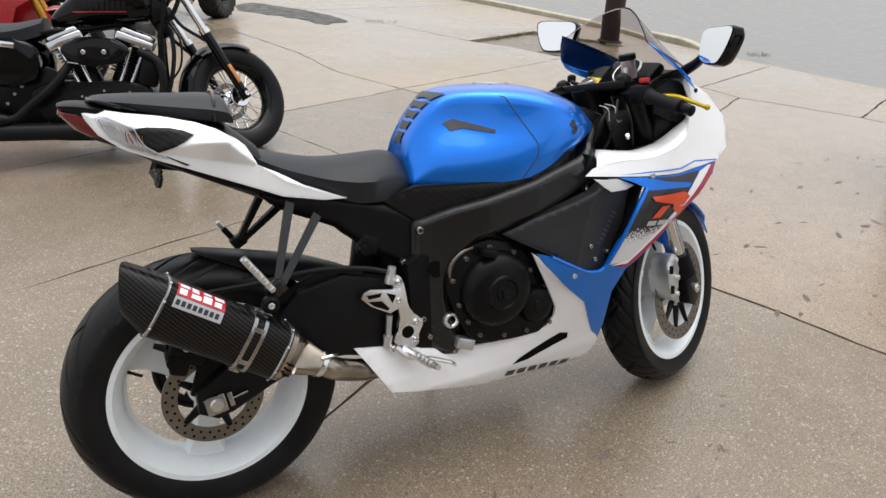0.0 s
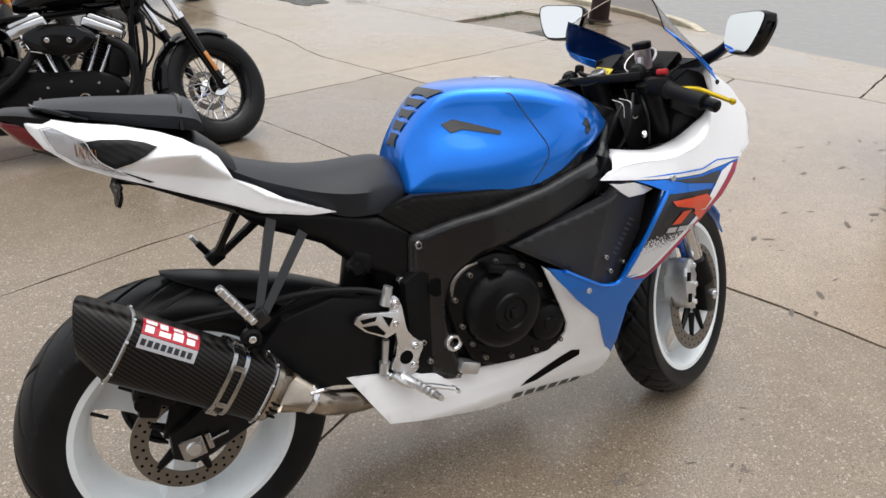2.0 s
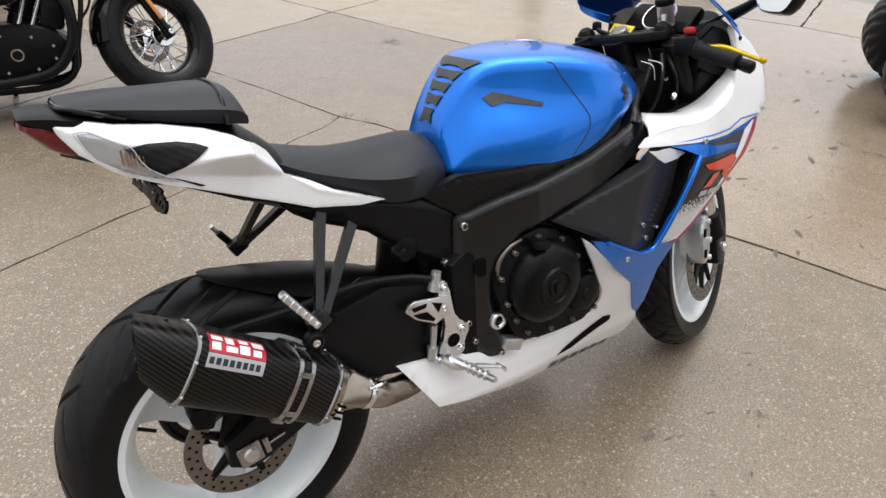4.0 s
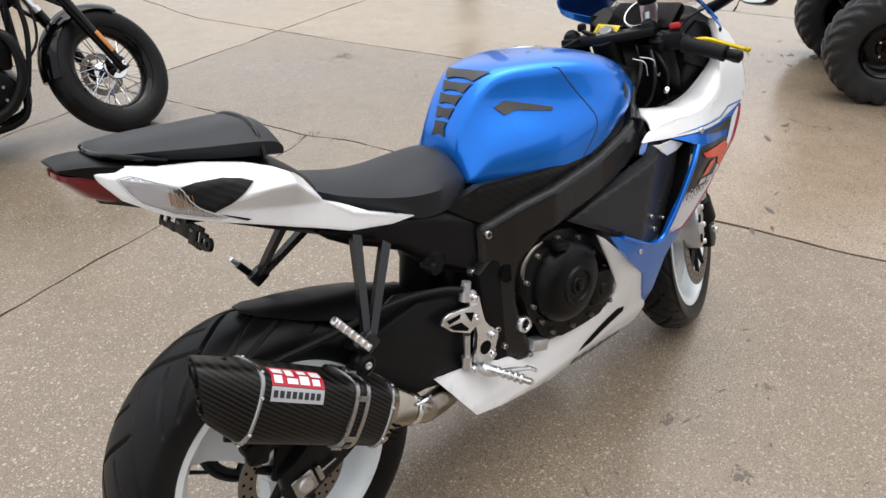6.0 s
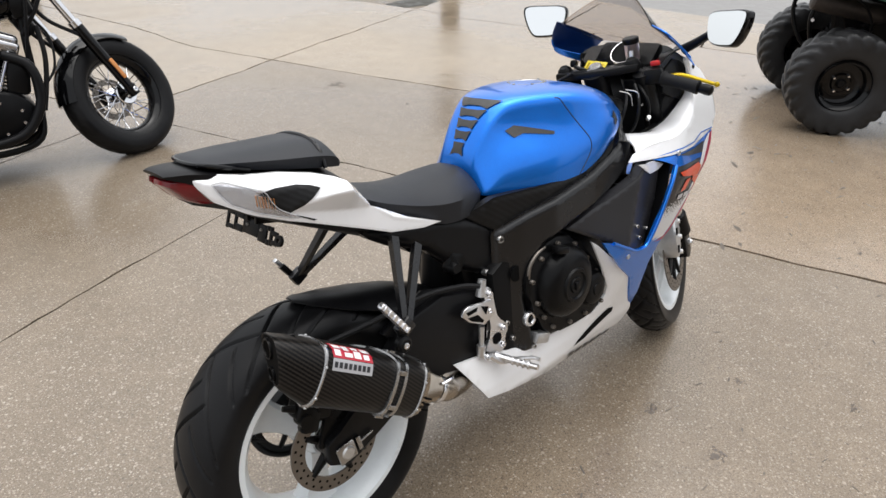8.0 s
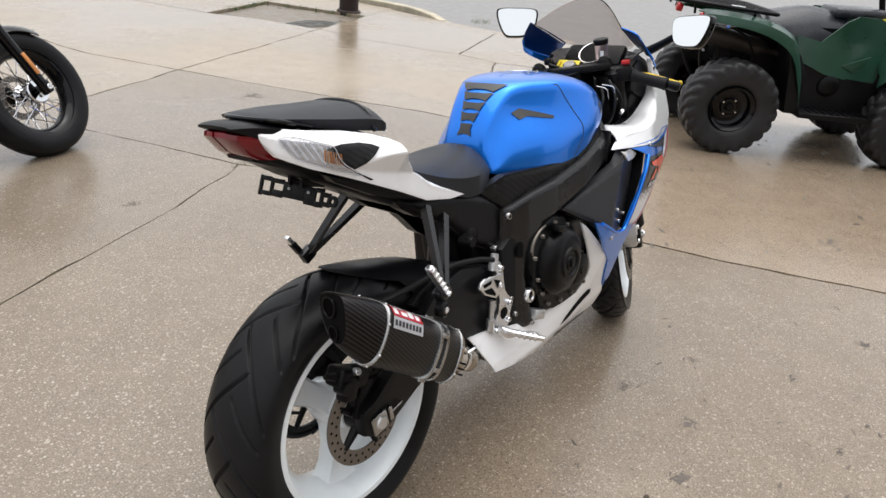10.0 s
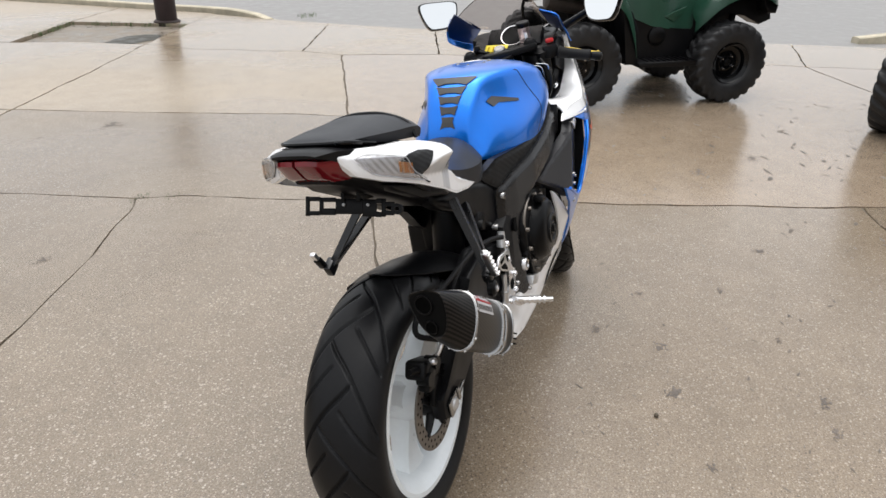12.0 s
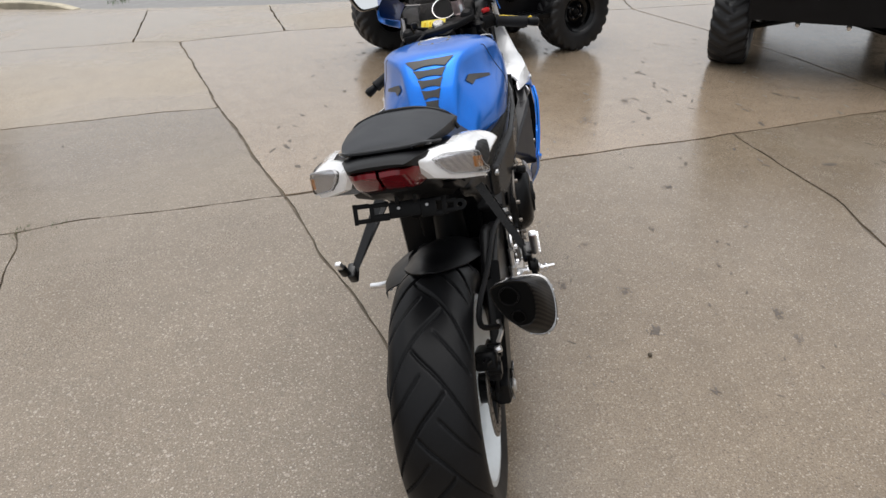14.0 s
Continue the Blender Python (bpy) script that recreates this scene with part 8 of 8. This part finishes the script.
for k, pts in enumerate(([(-0.28, -0.10, 1.06), (-0.22, -0.12, 0.92), (-0.27, -0.10, 0.78), (-0.36, -0.08, 0.66)], [(-0.40, -0.20, 1.10), (-0.30, -0.16, 1.0), (-0.28, -0.08, 0.86), (-0.38, -0.06, 0.72)], [(-0.46, -0.25, 1.11), (-0.33, -0.18, 1.03), (-0.30, -0.14, 0.90), (-0.33, -0.12, 0.70), (-0.37, -0.10, 0.50)], [(-0.30, 0.10, 1.05), (-0.24, 0.10, 0.9), (-0.30, 0.08, 0.75)])):
    b_ = bmesh.new()
    tube(b_, pts, 0.009, 8)
    part("cable", b_, PLASTIC, cruiser)
b_ = bmesh.new()
box(b_, (-0.34, -0.06, 0.80), (0.10, 0.08, 0.12), (0, -15, 0), 0.02)
part("horn_bracket", b_, BLACK, cruiser)
b_ = bmesh.new()
box(b_, (-0.42, -0.09, 0.47), (0.10, 0.08, 0.16), (0, 10, 0), 0.02)
part("regulator", b_, BLACK, cruiser)
# peanut tank
b_ = bmesh.new()
rings = []
for x, w, zt, zb in ((-0.90, 0.02, 0.745, 0.715), (-0.88, 0.055, 0.775, 0.705), (-0.80, 0.090, 0.84, 0.705), (-0.70, 0.115, 0.905, 0.71), (-0.58, 0.130, 0.955, 0.715), (-0.46, 0.135, 0.975, 0.722), (-0.36, 0.128, 0.965, 0.73), (-0.29, 0.105, 0.925, 0.745), (-0.262, 0.06, 0.87, 0.78)):
    rings.append([V((0.86 * x - 0.126, w * math.copysign(abs(math.cos(t)) ** 0.7, math.cos(t)), (zt + zb) / 2 + (zt - zb) / 2 * math.copysign(abs(math.sin(t)) ** 0.75, math.sin(t)))) for t in (2 * math.pi * k / 24 for k in range(24))])
cols = [curve_points([r[k] for r in rings], 3) for k in range(24)]
loft(b_, [[cols[k][i] for k in range(24)] for i in range(len(cols[0]))])
c_tank = part("fuel_tank", b_, GLOSS_BLACK, cruiser, "gloss black fuel tank with dark lettering bars and a red line", sharp=60)
ct = tree_of(c_tank)
part("red_line", side_decal([(-0.77, 0.778), (-0.50, 0.784), (-0.50, 0.789), (-0.77, 0.784)], ct, 0.002), LABEL_RED, c_tank)
for k in range(10):
    part("lettering_bar", side_decal([(-0.765 + k * 0.027, 0.795), (-0.744 + k * 0.027, 0.795), (-0.740 + k * 0.027, 0.838), (-0.761 + k * 0.027, 0.838)], ct, 0.002), SOFT_RUBBER, c_tank)
# V-twin engine
for x0, tilt in ((-0.575, 22), (-0.735, -22)):
    m_ = pose(x0, 0, 0.40, 0, tilt, 0)
    b_ = bmesh.new()
    lathe(b_, [(0, 0.0), (0.066, 0.0), (0.066, 0.22), (0, 0.22)], (0, 0, 0), (0, 0, 1), 24)
    barrel = part("cylinder", moved(b_, m_), BLACK, cruiser, "black finned cylinder")
    for k in range(9):
        b_ = bmesh.new()
        lathe(b_, [(0.05, 0.0), (0.088, 0.001), (0.088, 0.006), (0.05, 0.007)], (0, 0, 0.06 + k * 0.017), (0, 0, 1), 28, closed=True)
        part("fin", moved(b_, m_), BLACK, barrel)
    b_ = bmesh.new()
    box(b_, (0, -0.01, 0.250), (0.205, 0.21, 0.060), (0, 0, 0), 0.016, 3)
    box(b_, (0, -0.01, 0.285), (0.185, 0.17, 0.055), (0, 0, 0), 0.025, 4)
    part("rocker_box", moved(b_, m_), DULL_CHROME, cruiser, "chrome rocker cover")
    for dx in (-0.022, 0.022):
        b_ = bmesh.new()
        cyl(b_, (x0 + dx * 1.2 + 0.01, -0.135, 0.36), (x0 + dx * 1.6 + 0.4 * (tilt / 22) * 0.25 + 0.01, -0.105, 0.60), 0.010, seg=10)
        part("pushrod_tube", b_, CHROME, cruiser, "chrome pushrod tube")
b_ = bmesh.new()
prism(b_, rounded([(-0.98, 0.26), (-1.02, 0.36), (-0.92, 0.42), (-0.72, 0.42), (-0.50, 0.42), (-0.40, 0.36), (-0.38, 0.26), (-0.46, 0.18), (-0.72, 0.15), (-0.92, 0.18)], 3), -0.15, 0.15, 0.02)
part("crankcase", b_, BLACK, cruiser, "black engine case")
for k in range(9):
    b_ = bmesh.new()
    a = radians(20 + 40 * k)
    bolt(b_, (-0.62 + 0.19 * math.cos(a), -0.152, 0.29 + 0.085 * math.sin(a)), (0, -1, 0), 0.008, 0.006)
    part("case_bolt", b_, CHROME, cruiser)
b_ = bmesh.new()
lathe(b_, [(0.022, 0.156), (0.028, 0.156), (0.030, 0.153), (0.028, 0.15), (0.022, 0.15)], (-0.60, 0, 0.285), (0, -1, 0), 24, closed=True)
part("timer_cover", b_, CHROME, cruiser)
b_ = bmesh.new()
prism(b_, rounded([(-0.83, 0.585), (-0.78, 0.635), (-0.66, 0.655), (-0.55, 0.635), (-0.50, 0.585), (-0.55, 0.525), (-0.66, 0.505), (-0.78, 0.525)], 3), -0.235, -0.14, 0.02, 3)
aircl = part("air_cleaner", b_, GLOSS_BLACK, cruiser, "gloss black oval air cleaner")
b_ = bmesh.new()
prism(b_, rounded([(-0.74, 0.575), (-0.73, 0.60), (-0.60, 0.60), (-0.59, 0.575), (-0.60, 0.552), (-0.73, 0.552)], 3), -0.240, -0.233, 0.002)
part("badge", b_, BLACK, aircl)
for x in (-0.715, -0.615):
    b_ = bmesh.new()
    bolt(b_, (x, -0.241, 0.576), (0, -1, 0), 0.012, 0.006)
    part("badge_screw", b_, CHROME, aircl)
b_ = bmesh.new()
tube(b_, [(-0.80, -0.226, 0.525), (-0.70, -0.232, 0.510), (-0.60, -0.230, 0.514)], 0.0025, 8)
part("cleaner_trim", b_, CHROME, aircl)
for pts in ([(-0.46, -0.12, 0.58), (-0.36, -0.16, 0.52), (-0.35, -0.17, 0.36), (-0.44, -0.18, 0.22), (-0.58, -0.19, 0.175), (-0.73, -0.20, 0.163)], [(-0.78, -0.12, 0.56), (-0.83, -0.17, 0.48), (-0.903, -0.20, 0.391), (-1.019, -0.205, 0.296), (-1.085, -0.205, 0.240), (-1.14, -0.205, 0.228)]):
    b_ = bmesh.new()
    tube(b_, pts, 0.023, 14)
    part("exhaust_pipe", b_, PLASTIC, cruiser, "black exhaust header")
for z, x0, x1 in ((0.163, -0.715, -1.35), (0.228, -1.12, -1.80)):
    b_ = bmesh.new()
    lathe(b_, [(0.024, 0.0), (0.043, 0.05), (0.045, 0.08), (0.045, 0.55), (0.040, 0.60), (0.030, 0.60)], (x0, -0.205, z), (-1, 0, 0.0), 22)
    part("muffler", b_, PLASTIC, cruiser, "black exhaust muffler")
for side in (-1, 1):
    b_ = bmesh.new()
    tube(b_, [(-0.34, side * 0.03, 0.88), (-0.35, side * 0.06, 0.60), (-0.36, side * 0.09, 0.30), (-0.42, side * 0.12, 0.15), (-0.70, side * 0.14, 0.12), (-1.10, side * 0.14, 0.16), (-1.25, side * 0.13, 0.36)], 0.017, 12)
    tube(b_, [(-0.36, side * 0.03, 0.76), (-0.70, side * 0.06, 0.70), (-1.0, side * 0.10, 0.66), (-1.25, side * 0.13, 0.52), (-1.52, side * 0.13, 0.56)], 0.016, 12)
    part("frame_tube", b_, BLACK, cruiser, "black frame tubing")
    b_ = bmesh.new()
    prism(b_, rounded([(-0.97, 0.43), (-0.95, 0.56), (-1.0, 0.63), (-1.18, 0.645), (-1.30, 0.60), (-1.28, 0.46), (-1.15, 0.40)], 3), side * 0.12, side * 0.185, 0.02, 3)
    sc = part("side_cover", b_, GLOSS_BLACK, cruiser, "gloss black side cover")
    # chrome strip added to paint a highlight on the gloss black cover
    b_ = bmesh.new()
    box(b_, (-1.10, side * 0.187, 0.615), (0.10, 0.006, 0.03), (0, 8, 0), 0.003)
    part("cover_glint", b_, CHROME, sc)
b_ = bmesh.new()
for k in range(3):
    tube(b_, [(-1.235 + k * 0.022, -0.190, 0.455), (-1.205 + k * 0.022, -0.190, 0.475), (-1.21 + k * 0.022, -0.190, 0.50), (-1.185 + k * 0.022, -0.190, 0.515)], 0.003, 6)
part("orange_mark", b_, DECAL_RED, cruiser)
rows = []
for x, w, z, drop in ((-0.93, 0.10, 0.755, 0.03), (-0.98, 0.125, 0.745, 0.04), (-1.10, 0.15, 0.725, 0.05), (-1.25, 0.155, 0.73, 0.05), (-1.35, 0.13, 0.76, 0.05), (-1.40, 0.09, 0.79, 0.04)):
    rows.append([V((x, w * v, z - drop * abs(v) ** 3)) for v in (-1, -0.85, -0.5, 0, 0.5, 0.85, 1)])
strip_loft(cruiser, "seat", rows, VINYL, 0.06, "black solo seat")
b_ = bmesh.new()
rings = []
for a in range(20, 150, 8):
    u = V((math.cos(radians(a)), 0, math.sin(radians(a))))
    rings.append([V((-1.52, 0, 0.315)) + u * (0.372 - 0.06 * abs(v) ** 2.4) + V((0, 0.10 * v, 0)) for v in (-1, -0.85, -0.5, 0, 0.5, 0.85, 1)] + [V((-1.52, 0, 0.315)) + u * (0.366 - 0.06 * abs(v) ** 2.4) + V((0, 0.096 * v, 0)) for v in (1, 0.85, 0.5, 0, -0.5, -0.85, -1)])
loft(b_, rings)
part("rear_mudguard", b_, GLOSS_BLACK, cruiser, "gloss black rear mudguard")
b_ = bmesh.new()
tube(b_, [(-0.75, 0.12, 0.18), (-0.72, 0.22, 0.08), (-0.70, 0.29, -0.035)], 0.011, 10)
part("side_stand", b_, BLACK, cruiser)

b_ = bmesh.new()
prism(b_, rounded([(-1.34, 0.42), (-1.0, 0.45), (-0.94, 0.50), (-0.86, 0.44), (-0.85, 0.30), (-0.93, 0.20), (-1.34, 0.23)], 2), -0.12, -0.05, 0.015)
gear = part("gearbox_cover", b_, BLACK, cruiser, "black gearbox and belt cover")
for x, z in ((-1.14, 0.31), (-1.06, 0.40), (-0.97, 0.33), (-1.10, 0.36)):
    b_ = bmesh.new()
    bolt(b_, (x, -0.121, z), (0, -1, 0), 0.010, 0.008)
    part("cover_bolt", b_, BAND, gear)
for pts, r in (([(-0.29, -0.07, 0.70), (-0.283, -0.08, 0.57), (-0.305, -0.09, 0.44), (-0.345, -0.10, 0.30)], 0.012), ([(-0.30, -0.05, 0.74), (-0.245, -0.07, 0.64), (-0.255, -0.08, 0.50), (-0.33, -0.09, 0.40)], 0.006)):
    b_ = bmesh.new()
    tube(b_, pts, r, 10)
    part("oil_line", b_, SOFT_RUBBER, cruiser)

# red and white sport motorcycle behind the cruiser
red_bike = empty("red_sport_motorcycle", pose(-0.27, 4.60, 0, 0, 0, -10) @ pose(0, 0, 0, -8), "red, white and black sport motorcycle with a gold fork", "motorcycle")
wheel_r = moto_wheel(red_bike, "front_wheel", (0, 0, 0.30), 0.30, 0.06, 0.214, 0.05, (90, 210, 330), 160, 0.008, 17, spoke_w=0.03)
wheel_r.data.materials[0] = GLOSS_BLACK
w2 = moto_wheel(red_bike, "rear_wheel", (-1.40, 0, 0.31), 0.31, 0.09, 0.214, 0.07, (90, 210, 330), 160, 0.008, 17, spoke_w=0.03)
w2.data.materials[0] = GLOSS_BLACK
for side in (-1, 1):
    b_ = bmesh.new()
    cyl(b_, (-0.27, side * 0.10, 0.92), (-0.10, side * 0.10, 0.53), 0.027, seg=16)
    part("fork_tube", b_, FORK_GOLD, red_bike, "gold upper fork tube")
    b_ = bmesh.new()
    cyl(b_, (-0.10, side * 0.10, 0.53), (0.0, side * 0.10, 0.28), 0.021, seg=14)
    part("fork_slider", b_, CHROME, red_bike)
    b_ = bmesh.new()
    box(b_, (-0.085, side * 0.125, 0.505), (0.026, 0.012, 0.06), (0, -23, 0), 0.003)
    part("reflector", b_, AMBER, red_bike)
    fy = lambda x, z: 0.19 + 0.05 * math.cos((z - 0.6) * 4) - 0.25 * max(0, x + 0.1)
    part("side_fairing", panel([(-0.16, 0.80), (-0.10, 0.68), (-0.24, 0.60), (-0.28, 0.50), (-0.42, 0.36), (-0.60, 0.26), (-1.0, 0.24), (-0.80, 0.36), (-0.72, 0.52), (-0.60, 0.62), (-0.45, 0.72)], fy, 0.006, 0.05, 0, side), RED_PAINT, red_bike, "red side fairing")
    part("fairing_stripe", panel([(-0.17, 0.835), (-0.14, 0.80), (-0.45, 0.715), (-0.60, 0.615), (-0.72, 0.60), (-0.50, 0.76)], fy, 0.006, 0.05, 0, side), WHITE, red_bike, "white fairing stripe")
    part("upper_fairing", panel([(0.10, 0.90), (0.04, 0.80), (-0.16, 0.835), (-0.50, 0.765), (-0.72, 0.61), (-0.74, 0.66), (-0.52, 0.83), (-0.25, 0.96)], fy, 0.006, 0.05, 0, side), WHITE, red_bike, "white upper fairing")
    part("lower_panel", panel([(-0.62, 0.58), (-0.76, 0.52), (-0.82, 0.36), (-1.02, 0.26), (-1.05, 0.40), (-0.90, 0.60), (-0.74, 0.62)], lambda x, z: fy(x, z) - 0.01, 0.006, 0.05, 0, side), WHITE, red_bike, "white lower panel")
b_ = bmesh.new()
prism(b_, [(-0.40, 0.28), (-0.35, 0.60), (-0.30, 0.85), (-0.80, 0.86), (-1.10, 0.70), (-1.05, 0.30)], -0.15, 0.15, 0.02)
part("engine", b_, BLACK, red_bike)
b_ = bmesh.new()
rings = []
for x, w, zt, zb in ((-0.95, 0.06, 0.84, 0.74), (-0.85, 0.11, 0.92, 0.72), (-0.70, 0.15, 0.98, 0.74), (-0.55, 0.16, 0.99, 0.78), (-0.42, 0.12, 0.96, 0.84), (-0.36, 0.06, 0.92, 0.86)):
    rings.append([V((x, w * math.cos(t), (zt + zb) / 2 + (zt - zb) / 2 * math.sin(t))) for t in (2 * math.pi * k / 20 for k in range(20))])
loft(b_, rings)
part("fuel_tank", b_, RED_PAINT, red_bike, "red fuel tank")
rows = []
for x, w, z in ((-0.92, 0.10, 0.83), (-1.1, 0.13, 0.80), (-1.25, 0.12, 0.84), (-1.5, 0.10, 0.95), (-1.7, 0.05, 1.0)):
    rows.append([V((x, w * v, z - 0.03 * abs(v) ** 3)) for v in (-1, -0.7, 0, 0.7, 1)])
strip_loft(red_bike, "seat", rows, VINYL, 0.06, "black seat")
b_ = bmesh.new()
rings = []
for a in range(30, 150, 8):
    u = V((math.cos(radians(a)), 0, math.sin(radians(a))))
    rings.append([V((0, 0, 0.30)) + u * (0.325 - 0.03 * abs(v) ** 2.4) + V((0, 0.075 * v, 0)) for v in (-1, -0.6, 0, 0.6, 1)] + [V((0, 0, 0.30)) + u * (0.32 - 0.03 * abs(v) ** 2.4) + V((0, 0.072 * v, 0)) for v in (1, 0.6, 0, -0.6, -1)])
loft(b_, rings)
for side in (-1, 1):
    prism(b_, [(-0.20, 0.40), (-0.26, 0.56), (-0.10, 0.60), (-0.02, 0.50)], side * 0.072, side * 0.082)
part("front_mudguard", b_, RED_PAINT, red_bike, "red front mudguard")
b_ = bmesh.new()
tube(b_, [(-0.80, 0.12, 0.25), (-0.78, 0.22, 0.10), (-0.77, 0.27, -0.03)], 0.011, 8)
part("side_stand", b_, BLACK, red_bike)

# dark off-road vehicle far behind
far_utv = empty("side_by_side", pose(1.05, 9.05, 0, 0, 0, 55), "dark side-by-side vehicle parked by the puddle", "utility vehicle")
for x, y in ((0, -0.62), (0, 0.62), (-2.0, -0.62), (-2.0, 0.62)):
    offroad_wheel(far_utv, (x, y, 0.37), 0.37, 0.13, 0.185, math.copysign(1, y))
b_ = bmesh.new()
prism(b_, [(0.55, 0.45), (0.60, 0.80), (0.0, 0.98), (-1.6, 0.98), (-2.5, 0.90), (-2.5, 0.50), (-2.3, 0.36), (0.2, 0.36)], -0.50, 0.50, 0.04)
part("body", b_, PLASTIC, far_utv, "black plastic body")
for y in (-0.52, 0.52):
    b_ = bmesh.new()
    tube(b_, [(0.0, y, 0.95), (-0.5, y * 0.9, 1.85), (-1.5, y * 0.9, 1.9), (-1.8, y, 0.95)], 0.025, 10)
    part("roll_bar", b_, BLACK, far_utv)
